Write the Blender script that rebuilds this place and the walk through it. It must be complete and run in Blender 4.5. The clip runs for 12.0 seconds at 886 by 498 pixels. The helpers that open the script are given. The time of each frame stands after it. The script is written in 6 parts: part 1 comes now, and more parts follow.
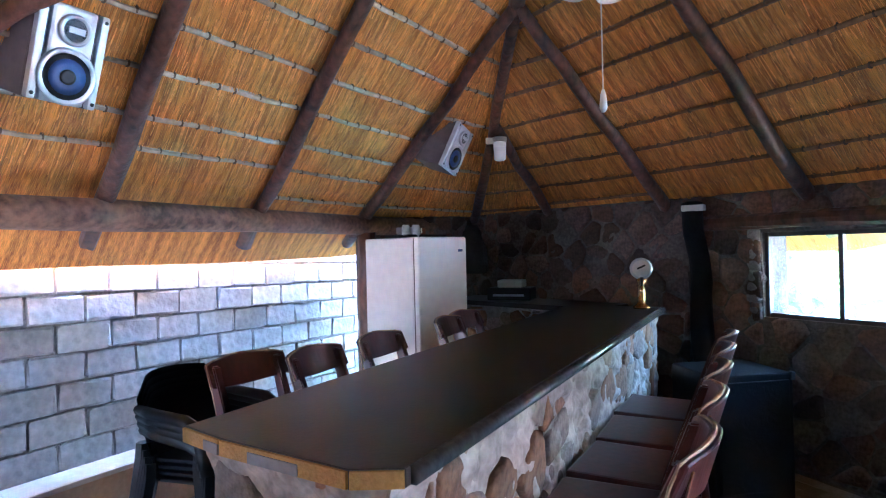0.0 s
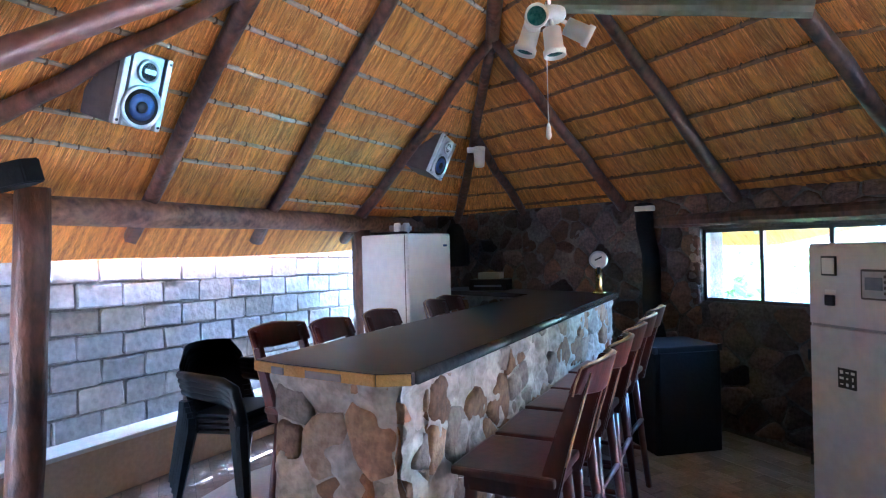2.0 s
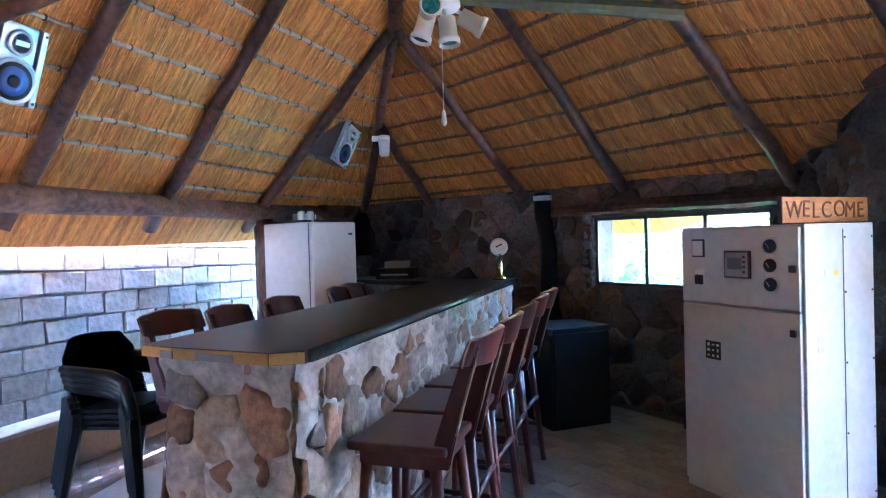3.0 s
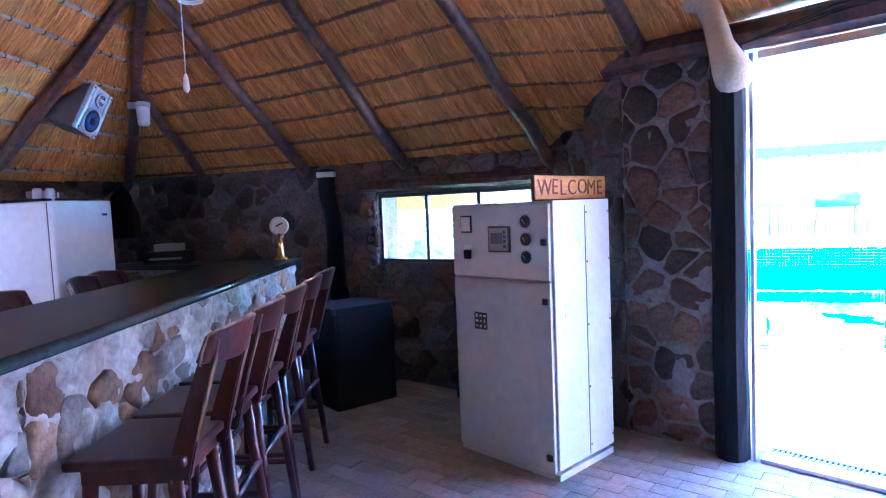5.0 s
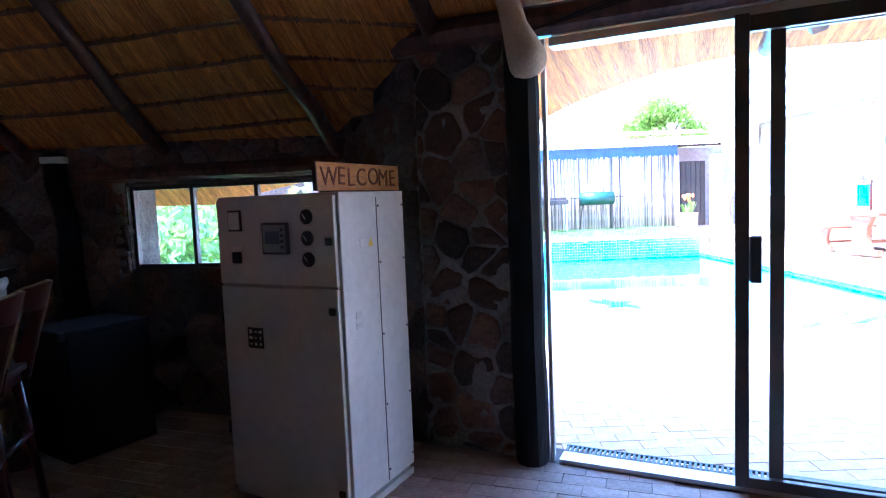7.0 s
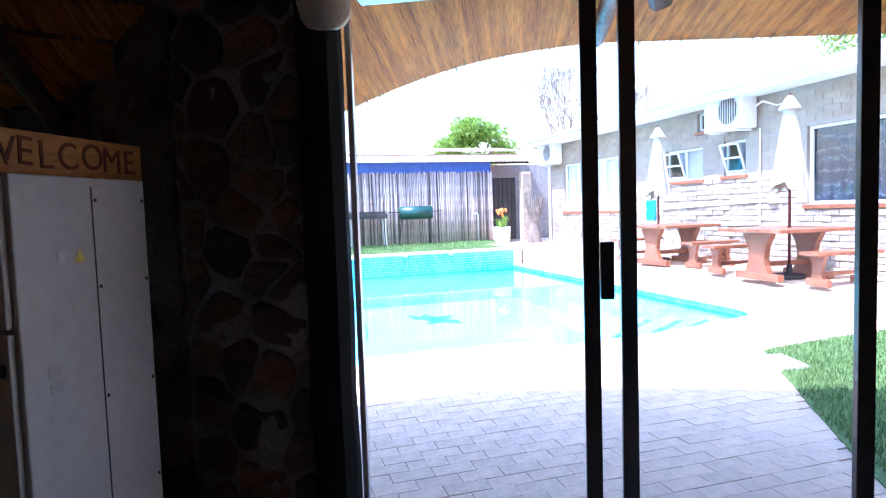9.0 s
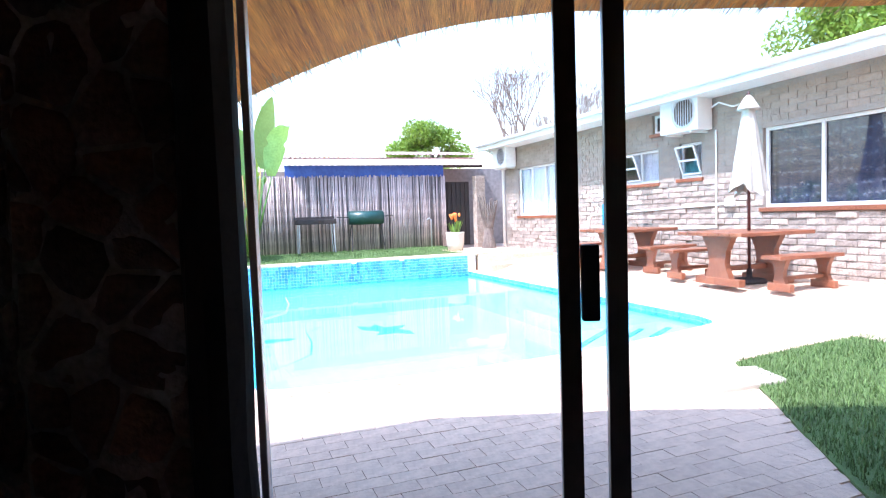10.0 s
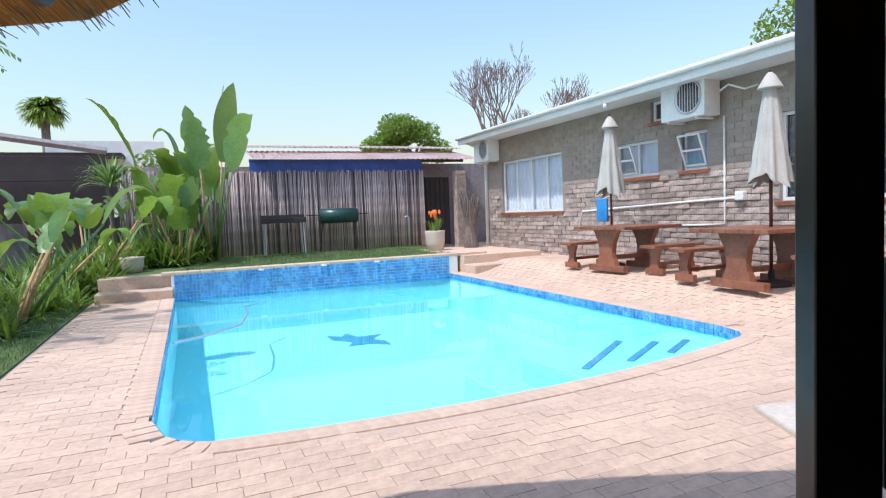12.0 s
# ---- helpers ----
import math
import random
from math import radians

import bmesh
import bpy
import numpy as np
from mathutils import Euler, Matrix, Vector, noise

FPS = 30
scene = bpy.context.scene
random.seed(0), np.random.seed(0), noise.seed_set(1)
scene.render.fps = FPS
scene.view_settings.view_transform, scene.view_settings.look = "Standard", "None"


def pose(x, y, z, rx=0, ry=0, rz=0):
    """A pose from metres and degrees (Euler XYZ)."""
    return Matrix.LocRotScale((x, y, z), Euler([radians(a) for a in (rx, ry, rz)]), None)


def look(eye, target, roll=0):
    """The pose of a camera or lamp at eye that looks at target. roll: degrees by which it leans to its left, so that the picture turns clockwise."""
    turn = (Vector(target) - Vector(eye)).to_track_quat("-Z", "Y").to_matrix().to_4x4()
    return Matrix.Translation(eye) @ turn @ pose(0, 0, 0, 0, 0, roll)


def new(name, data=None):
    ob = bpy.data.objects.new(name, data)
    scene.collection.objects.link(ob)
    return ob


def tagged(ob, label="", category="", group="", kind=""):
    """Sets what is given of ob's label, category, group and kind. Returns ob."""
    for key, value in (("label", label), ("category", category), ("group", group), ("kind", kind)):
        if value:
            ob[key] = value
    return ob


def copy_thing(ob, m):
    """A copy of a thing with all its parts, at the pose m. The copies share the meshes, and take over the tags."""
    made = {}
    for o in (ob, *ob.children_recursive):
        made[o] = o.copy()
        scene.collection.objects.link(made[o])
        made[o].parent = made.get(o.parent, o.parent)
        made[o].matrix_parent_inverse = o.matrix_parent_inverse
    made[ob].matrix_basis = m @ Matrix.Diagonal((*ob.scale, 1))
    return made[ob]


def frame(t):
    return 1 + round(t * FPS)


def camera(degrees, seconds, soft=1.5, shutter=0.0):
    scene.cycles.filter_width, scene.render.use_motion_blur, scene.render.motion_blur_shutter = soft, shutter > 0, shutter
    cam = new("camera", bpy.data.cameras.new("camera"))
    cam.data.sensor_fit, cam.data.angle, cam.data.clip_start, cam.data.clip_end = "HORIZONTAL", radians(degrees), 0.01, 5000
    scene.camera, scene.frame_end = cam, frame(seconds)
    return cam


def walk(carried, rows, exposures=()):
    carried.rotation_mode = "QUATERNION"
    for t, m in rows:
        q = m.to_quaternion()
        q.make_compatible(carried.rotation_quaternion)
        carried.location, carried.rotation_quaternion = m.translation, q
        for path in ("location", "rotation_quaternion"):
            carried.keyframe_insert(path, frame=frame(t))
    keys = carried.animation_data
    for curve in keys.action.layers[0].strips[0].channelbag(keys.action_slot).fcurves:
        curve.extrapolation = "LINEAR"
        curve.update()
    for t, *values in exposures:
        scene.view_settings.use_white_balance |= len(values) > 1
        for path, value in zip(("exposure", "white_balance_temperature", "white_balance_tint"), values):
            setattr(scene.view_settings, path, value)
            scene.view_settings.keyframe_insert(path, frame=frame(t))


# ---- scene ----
cam = camera(73.26, 12.0, 1.2)
# seconds, x, y, z, yaw, pitch, roll
ROWS = [
    (0.0, 0.405, 0.249, 1.553, 0.77, 0.07, 1.35),
    (0.5, 0.413, -0.001, 1.557, 1.15, 0.15, 1.35),
    (1.0, 0.416, -0.207, 1.566, 1.32, 0.28, 1.37),
    (1.5, 0.391, -0.366, 1.535, 1.09, 0.28, 1.39),
    (2.0, 0.388, -0.446, 1.507, -0.75, 0.05, 1.42),
    (2.5, 0.421, -0.483, 1.475, -4.43, -0.35, 1.56),
    (3.0, 0.445, -0.508, 1.459, -9.18, -0.81, 1.65),
    (5.0, 0.653, -0.455, 1.464, -27.74, -3.74, 2.43),
    (5.5, 0.735, -0.392, 1.461, -32.11, -4.10, 2.45),
    (6.0, 0.816, -0.293, 1.458, -37.29, -4.42, 2.38),
    (6.5, 0.884, -0.197, 1.453, -42.59, -4.64, 2.33),
    (7.0, 0.986, -0.097, 1.434, -47.15, -4.69, 2.33),
    (7.5, 1.098, -0.015, 1.428, -52.08, -4.84, 2.20),
    (9.5, 1.922, 0.384, 1.328, -66.86, -3.43, 1.92),
    (10.0, 2.215, 0.472, 1.314, -68.67, -3.33, 1.98),
    (10.5, 2.478, 0.545, 1.313, -70.03, -3.18, 1.94),
    (11.0, 2.762, 0.638, 1.303, -70.58, -3.01, 1.98),
    (11.5, 3.022, 0.766, 1.295, -70.74, -2.90, 2.16),
    (12.0, 3.279, 0.918, 1.270, -70.81, -3.51, 2.21),
]
EXPOSURES = [(0.0, 6.24, 4380, 11), (1.5, 6.28, 4350, 9), (3.0, 6.16, 4200, 11), (5.0, 6.2, 3950, 28), (5.5, 5.6, 4100, 24), (6.0, 5.2, 4300, 22), (7.5, 3.4, 4550, 18), (9.5, 2.3, 5150, 18), (10.5, 1.6, 5700, 18), (11.2, 1.15, 5800, 18), (12.0, 0.50, 5800, 16)]
walk(cam, [(t, pose(x, y, z, 90 + pitch, roll, yaw)) for t, x, y, z, yaw, pitch, roll in ROWS], EXPOSURES)

# ---- world and sun ----
SUN_EL = 61.5
SUN_FROM = Vector((-0.88, 0.475))
world = bpy.data.worlds.new("sky")
scene.world = world
world.use_nodes = True
wn = world.node_tree
sky = wn.nodes.new("ShaderNodeTexSky")
sky.sky_type = "NISHITA"
sky.sun_disc = False
sky.sun_elevation = radians(SUN_EL)
sky.sun_rotation = math.atan2(SUN_FROM.x, SUN_FROM.y)
sky.air_density, sky.dust_density, sky.ozone_density = 1.9, 2.0, 3.6
bg = wn.nodes["Background"]
bg.inputs["Strength"].default_value = 0.15
wn.links.new(sky.outputs[0], bg.inputs[0])
sun = new("sun", bpy.data.lights.new("sun", "SUN"))
sun.data.energy, sun.data.angle, sun.data.color = 2.6, radians(0.6), (1.0, 0.95, 0.87)
sv = Vector((SUN_FROM.x, SUN_FROM.y, 0)).normalized() * math.cos(radians(SUN_EL)) + Vector((0, 0, math.sin(radians(SUN_EL))))
sun.matrix_world = look(sv * 40, (0, 0, 0))


# ---- materials ----
def mat(name, c1, c2=None, rough=0.7, metal=0.0, big=1.5, fine=30.0, bump=0.2, vary=0.0, stretch=(1, 1, 1), spec=0.5, uv=False, contrast=0.5):
    """Two colours mixed by two scales of noise, a fine relief, and a change of value from piece to piece."""
    m = bpy.data.materials.new(name)
    m.use_nodes = True
    nt = m.node_tree
    b = nt.nodes["Principled BSDF"]
    c2 = c2 or tuple(v * 0.75 for v in c1)
    tc = nt.nodes.new("ShaderNodeTexCoord")
    mp = nt.nodes.new("ShaderNodeMapping")
    mp.inputs["Scale"].default_value = stretch
    nt.links.new(tc.outputs["UV" if uv else "Object"], mp.inputs[0])
    n1, n2 = nt.nodes.new("ShaderNodeTexNoise"), nt.nodes.new("ShaderNodeTexNoise")
    n1.inputs["Scale"].default_value, n2.inputs["Scale"].default_value = big, fine
    n1.inputs["Detail"].default_value, n2.inputs["Detail"].default_value = 4, 3
    for n in (n1, n2):
        nt.links.new(mp.outputs[0], n.inputs["Vector"])
    mixf = nt.nodes.new("ShaderNodeMath")
    mixf.operation = "ADD"
    nt.links.new(n1.outputs[0], mixf.inputs[0])
    nt.links.new(n2.outputs[0], mixf.inputs[1])
    rng = nt.nodes.new("ShaderNodeMapRange")
    rng.inputs[1].default_value, rng.inputs[2].default_value = 1 - contrast / 2, 1 + contrast / 2
    nt.links.new(mixf.outputs[0], rng.inputs[0])
    mx = nt.nodes.new("ShaderNodeMix")
    mx.data_type = "RGBA"
    mx.inputs[6].default_value, mx.inputs[7].default_value = (*c1, 1), (*c2, 1)
    nt.links.new(rng.outputs[0], mx.inputs[0])
    col = mx.outputs[2]
    if vary:
        oi = nt.nodes.new("ShaderNodeObjectInfo")
        geo = nt.nodes.new("ShaderNodeNewGeometry")
        ad = nt.nodes.new("ShaderNodeMath")
        ad.operation = "ADD"
        nt.links.new(oi.outputs["Random"], ad.inputs[0])
        nt.links.new(geo.outputs["Random Per Island"], ad.inputs[1])
        fr = nt.nodes.new("ShaderNodeMath")
        fr.operation = "FRACT"
        nt.links.new(ad.outputs[0], fr.inputs[0])
        mr = nt.nodes.new("ShaderNodeMapRange")
        mr.inputs[3].default_value, mr.inputs[4].default_value = 1 - vary, 1 + vary
        nt.links.new(fr.outputs[0], mr.inputs[0])
        hs = nt.nodes.new("ShaderNodeHueSaturation")
        nt.links.new(col, hs.inputs["Color"])
        nt.links.new(mr.outputs[0], hs.inputs["Value"])
        col = hs.outputs[0]
    nt.links.new(col, b.inputs["Base Color"])
    b.inputs["Roughness"].default_value, b.inputs["Metallic"].default_value = rough, metal
    b.inputs["Specular IOR Level"].default_value = spec
    if bump:
        bp = nt.nodes.new("ShaderNodeBump")
        bp.inputs["Strength"].default_value, bp.inputs["Distance"].default_value = bump, 0.01
        nt.links.new(mixf.outputs[0], bp.inputs["Height"])
        nt.links.new(bp.outputs[0], b.inputs["Normal"])
    return m


def glass(name, tint=(1, 1, 1), gloss=0.06):
    m = bpy.data.materials.new(name)
    m.use_nodes = True
    nt = m.node_tree
    out = nt.nodes["Material Output"]
    tr, gl, mx = (nt.nodes.new("ShaderNode" + k) for k in ("BsdfTransparent", "BsdfGlossy", "MixShader"))
    tr.inputs[0].default_value = (*tint, 1)
    gl.inputs["Roughness"].default_value = 0.0
    mx.inputs[0].default_value = gloss
    nt.links.new(tr.outputs[0], mx.inputs[1])
    nt.links.new(gl.outputs[0], mx.inputs[2])
    nt.links.new(mx.outputs[0], out.inputs[0])
    return m


THATCH = mat("thatch", (0.93, 0.40, 0.052), (0.31, 0.092, 0.012), 0.75, big=6, fine=70, bump=1.0, stretch=(3.6, 0.16, 1), uv=True, contrast=0.46)
STRAW_GOLD = mat("golden_straw", (0.82, 0.38, 0.08), (0.50, 0.20, 0.04), 0.7, big=6, fine=40, vary=0.5)
LATH_SHADED = mat("shaded_brown_lath", (0.30, 0.155, 0.06), (0.16, 0.075, 0.03), 0.75, big=6, fine=40, bump=0.3, vary=0.25)
STRAW = mat("straw", (0.50, 0.33, 0.14), (0.28, 0.17, 0.07), 0.8, big=4, fine=40, vary=0.35)
POLE = mat("dark_pole", (0.17, 0.070, 0.040), (0.035, 0.016, 0.011), 0.45, big=7, fine=24, bump=0.9, stretch=(1, 1, 0.45), contrast=0.6)
BEAMWOOD = mat("weathered_pole", (0.30, 0.165, 0.105), (0.085, 0.045, 0.032), 0.6, big=4, fine=26, bump=0.7)
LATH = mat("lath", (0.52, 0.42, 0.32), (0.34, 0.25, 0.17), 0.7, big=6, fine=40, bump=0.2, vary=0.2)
TWINE = mat("twine", (0.16, 0.10, 0.06), None, 0.9)
MORTAR = mat("mortar", (0.60, 0.55, 0.50), (0.27, 0.235, 0.21), 0.95, big=6, fine=24, bump=1.0, contrast=0.6)
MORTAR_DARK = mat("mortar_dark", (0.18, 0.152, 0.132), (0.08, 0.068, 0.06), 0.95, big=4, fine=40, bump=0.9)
MORTAR_MID = mat("mortar_grey", (0.29, 0.255, 0.235), (0.16, 0.14, 0.13), 0.95, big=4, fine=40, bump=0.9)
STONE = mat("stone", (0.38, 0.225, 0.13), (0.17, 0.095, 0.062), 0.85, big=9, fine=40, bump=0.8, vary=0.45, contrast=0.6)
STONE_GREY = mat("grey_stone", (0.36, 0.30, 0.26), (0.19, 0.155, 0.14), 0.85, big=9, fine=45, bump=0.8, vary=0.35)
STONE_PALE = mat("pale_stone", (0.42, 0.33, 0.25), (0.25, 0.18, 0.13), 0.9, big=9, fine=45, bump=0.8, vary=0.25)
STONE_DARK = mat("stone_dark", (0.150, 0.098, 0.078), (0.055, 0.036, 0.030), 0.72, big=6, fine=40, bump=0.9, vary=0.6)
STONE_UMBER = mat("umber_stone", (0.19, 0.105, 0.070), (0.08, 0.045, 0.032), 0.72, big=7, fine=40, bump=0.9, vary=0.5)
BLOCK = mat("concrete_block", (0.60, 0.60, 0.60), (0.33, 0.33, 0.335), 0.95, big=5, fine=22, bump=0.8, vary=0.2, contrast=0.7)
JOINT = mat("block_joint", (0.36, 0.345, 0.33), (0.16, 0.155, 0.15), 0.95, fine=50, bump=0.6)
PLASTER = mat("tan_plaster", (0.62, 0.47, 0.33), (0.50, 0.37, 0.26), 0.9, big=2, fine=30, bump=0.3)
WHITEP = mat("white_paint", (0.78, 0.77, 0.74), (0.66, 0.65, 0.62), 0.6, big=2, fine=25, bump=0.1)
FLOORB = mat("floor_paver", (0.35, 0.265, 0.22), (0.24, 0.18, 0.15), 0.75, big=5, fine=50, bump=0.4, vary=0.18)
FLOORJ = mat("floor_joint", (0.13, 0.11, 0.10), None, 0.95, fine=60)
BARTOP = mat("bar_laminate", (0.045, 0.033, 0.030), (0.030, 0.022, 0.020), 0.33, big=3, fine=80, bump=0.04, spec=0.45)
BAREDGE = mat("bar_edge", (0.075, 0.085, 0.088), (0.04, 0.046, 0.05), 0.22, fine=40, bump=0.05)
LAMGREY = mat("torn_laminate", (0.26, 0.26, 0.27), (0.16, 0.16, 0.17), 0.6, fine=30, bump=0.2)
CHIP = mat("chipboard", (0.55, 0.33, 0.10), (0.40, 0.23, 0.06), 0.85, big=14, fine=120, bump=0.5)
MAHOG = mat("mahogany", (0.10, 0.020, 0.017), (0.035, 0.009, 0.008), 0.28, big=3, fine=26, bump=0.08, stretch=(1, 1, 0.3), vary=0.15)
MAHEDGE = mat("worn_wood_edge", (0.50, 0.37, 0.20), (0.22, 0.09, 0.05), 0.5, big=9, fine=30, contrast=0.5)
SEAMGREY = mat("grey_seam", (0.36, 0.36, 0.36), (0.28, 0.28, 0.28), 0.5)
SCREENG = mat("dull_screen", (0.16, 0.18, 0.20), (0.12, 0.13, 0.15), 0.25, bump=0.0)
WHITEM = mat("enamel_white", (0.80, 0.80, 0.80), (0.72, 0.72, 0.73), 0.35, big=2, fine=14, bump=0.03)
GREYM = mat("cabinet_paint", (0.66, 0.65, 0.63), (0.56, 0.55, 0.53), 0.45, big=2.2, fine=20, bump=0.04)
BLACKP = mat("black_plastic", (0.014, 0.014, 0.016), (0.022, 0.022, 0.024), 0.5, fine=40, bump=0.05)
CHAIRBLACK = mat("glossy_black_plastic", (0.006, 0.006, 0.007), (0.010, 0.010, 0.011), 0.4, fine=40, bump=0.03, spec=0.3)
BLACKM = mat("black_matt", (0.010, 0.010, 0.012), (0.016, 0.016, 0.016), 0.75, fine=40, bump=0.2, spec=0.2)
SILVER = mat("silver_plastic", (0.62, 0.63, 0.66), (0.52, 0.53, 0.56), 0.3, 0.5, fine=20, bump=0.0)
BLUE = mat("blue_cone", (0.05, 0.10, 0.30), (0.03, 0.06, 0.2), 0.4, fine=20, bump=0.05)
BROWNBOX = mat("speaker_case", (0.17, 0.135, 0.13), (0.13, 0.10, 0.10), 0.6, fine=30, bump=0.05)
ALU = mat("dark_aluminium", (0.10, 0.085, 0.075), (0.07, 0.06, 0.055), 0.35, 0.6, fine=30, bump=0.03)
ALUS = mat("silver_aluminium", (0.62, 0.62, 0.62), (0.5, 0.5, 0.5), 0.35, 0.8, fine=30, bump=0.03)
BRASS = mat("brass", (0.62, 0.42, 0.16), (0.48, 0.31, 0.1), 0.25, 0.9, fine=20, bump=0.02)
GLASS = glass("clear_glass", (1, 1, 1), 0.02)
DARKGLASS = glass("curtained_glass", (0.92, 0.94, 0.96), 0.05)
SIGN = mat("sign_wood", (0.72, 0.34, 0.075), (0.46, 0.19, 0.04), 0.6, big=3, fine=20, bump=0.1, stretch=(1, 1, 6))
SIGNINK = mat("brown_lettering", (0.20, 0.055, 0.015), (0.11, 0.03, 0.01), 0.7)
INK = mat("dark_ink", (0.02, 0.015, 0.012), None, 0.7)
PAVER = mat("deck_paver", (0.64, 0.46, 0.325), (0.52, 0.37, 0.265), 0.85, big=1.1, fine=25, bump=0.4, vary=0.07, contrast=0.4)
PAVEJ = mat("deck_joint", (0.60, 0.44, 0.33), (0.50, 0.37, 0.28), 0.95, fine=50, bump=0.3)
def leafy(m, colour, share=0.28):
    """Let part of the light through a leaf material."""
    nt = m.node_tree
    b, out = nt.nodes["Principled BSDF"], nt.nodes["Material Output"]
    tl, mx = nt.nodes.new("ShaderNodeBsdfTranslucent"), nt.nodes.new("ShaderNodeMixShader")
    tl.inputs[0].default_value = (*colour, 1)
    mx.inputs[0].default_value = share
    nt.links.new(b.outputs[0], mx.inputs[1])
    nt.links.new(tl.outputs[0], mx.inputs[2])
    nt.links.new(mx.outputs[0], out.inputs[0])
    return m


GRASSM = mat("grass", (0.15, 0.23, 0.07), (0.08, 0.14, 0.035), 0.8, big=1.5, fine=20, bump=0.3, vary=0.4)
SOIL = mat("lawn_soil", (0.11, 0.17, 0.04), (0.07, 0.10, 0.03), 0.95, big=2, fine=30, bump=0.6)
LEAF = leafy(mat("leaf", (0.18, 0.28, 0.035), (0.08, 0.16, 0.02), 0.45, big=3, fine=20, bump=0.1, vary=0.45), (0.36, 0.50, 0.06))
LEAF_PALE = leafy(mat("pale_leaf", (0.20, 0.33, 0.11), (0.10, 0.20, 0.06), 0.4, big=3, fine=20, bump=0.1, vary=0.35), (0.34, 0.48, 0.10))
BARK = mat("bark", (0.24, 0.19, 0.16), (0.13, 0.10, 0.085), 0.9, big=4, fine=30, bump=0.6)
TILEB = mat("pool_tile", (0.17, 0.40, 0.62), (0.06, 0.20, 0.46), 0.2, big=3, fine=20, bump=0.05, vary=0.28, stretch=(1, 1, 0.3))
POOLP = mat("pool_plaster", (0.60, 0.87, 0.90), (0.52, 0.83, 0.88), 0.7, big=1.2, fine=8, bump=0.1)
BRICK = mat("house_brick", (0.47, 0.38, 0.315), (0.25, 0.195, 0.16), 0.9, big=7, fine=30, bump=1.0, vary=0.3)
# smoother upper brick, its colour darkened for the shade under the eaves
BRICK_SMOOTH_SHADED = mat("smooth_shaded_brick", (0.36, 0.295, 0.24), (0.27, 0.215, 0.175), 0.9, big=4, fine=30, bump=0.4, vary=0.10)
BRICKJ = mat("house_joint", (0.36, 0.31, 0.265), (0.24, 0.20, 0.17), 0.95, fine=40, bump=0.4)
REED = mat("reed", (0.50, 0.40, 0.37), (0.20, 0.145, 0.14), 0.85, big=3, fine=25, bump=0.4, vary=0.75, stretch=(1, 1, 0.15))
REDWOOD = mat("varnished_wood", (0.30, 0.11, 0.055), (0.18, 0.06, 0.03), 0.35, big=4, fine=20, bump=0.1, vary=0.15)
CANVAS = mat("canvas", (0.50, 0.47, 0.41), (0.40, 0.37, 0.32), 0.9, big=3, fine=60, bump=0.15)
TARP = mat("blue_tarp", (0.05, 0.11, 0.42), (0.03, 0.07, 0.30), 0.5, big=3, fine=14, bump=0.3)
ROOFSHEET = mat("sheet_roof", (0.74, 0.60, 0.57), (0.55, 0.40, 0.37), 0.6, 0.1, big=1.5, fine=20, bump=0.1)
CURTAIN_DARK = mat("dark_curtain", (0.028, 0.035, 0.07), (0.05, 0.06, 0.10), 0.9, big=5, fine=12, bump=0.1)
SCROLL = mat("scroll_print", (0.34, 0.38, 0.46), (0.22, 0.26, 0.34), 0.9)
CURTAIN_PALE = mat("pale_curtain", (0.85, 0.87, 0.90), (0.72, 0.76, 0.80), 0.9, big=5, fine=20, bump=0.1)
TERRA = mat("pale_pot", (0.62, 0.55, 0.45), (0.5, 0.43, 0.35), 0.9, fine=30, bump=0.2)
FLOWER = mat("orange_flower", (0.85, 0.16, 0.03), (0.8, 0.3, 0.05), 0.6, vary=0.2)
HIDE = mat("trophy_form", (0.62, 0.50, 0.36), (0.48, 0.36, 0.24), 0.9, big=3, fine=60, bump=0.3)
FARWALL = mat("far_wall", (0.32, 0.29, 0.28), (0.22, 0.20, 0.19), 0.9, big=1, fine=8)
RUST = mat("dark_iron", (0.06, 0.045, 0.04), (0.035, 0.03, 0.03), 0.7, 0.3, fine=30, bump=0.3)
GREENLID = mat("green_enamel", (0.018, 0.065, 0.055), (0.012, 0.04, 0.035), 0.35, fine=20, bump=0.05)
BLUECLOTH = mat("blue_plastic", (0.05, 0.30, 0.62), (0.03, 0.2, 0.5), 0.5, fine=20)
YELLOW = mat("warning_yellow", (0.8, 0.6, 0.03), None, 0.5)
PINKPOLE = mat("peeled_pole", (0.30, 0.15, 0.12), (0.17, 0.075, 0.055), 0.4, big=3, fine=14, bump=0.2)


# ---- building blocks ----
def mesh_of(bm, material, smooth=False):
    me = bpy.data.meshes.new("mesh")
    bm.normal_update()
    bm.to_mesh(me)
    bm.free()
    me.materials.append(material)
    if smooth:
        for p in me.polygons:
            p.use_smooth = True
    return me


def part(name, bm, material, parent=None, label="", smooth=False):
    ob = new(name, mesh_of(bm, material, smooth))
    if parent:
        ob.parent = parent
    return tagged(ob, label)


def thing(name, m, label, category, group="", kind=""):
    ob = new(name)
    ob.matrix_world = m
    ob.empty_display_size = 0.1
    return tagged(ob, label, category, group, kind)


def piece(name, me, m, parent):
    """One of many alike pieces, sharing its mesh, placed in its parent's space."""
    ob = new(name, me)
    ob.parent = parent
    ob.matrix_local = m
    return ob


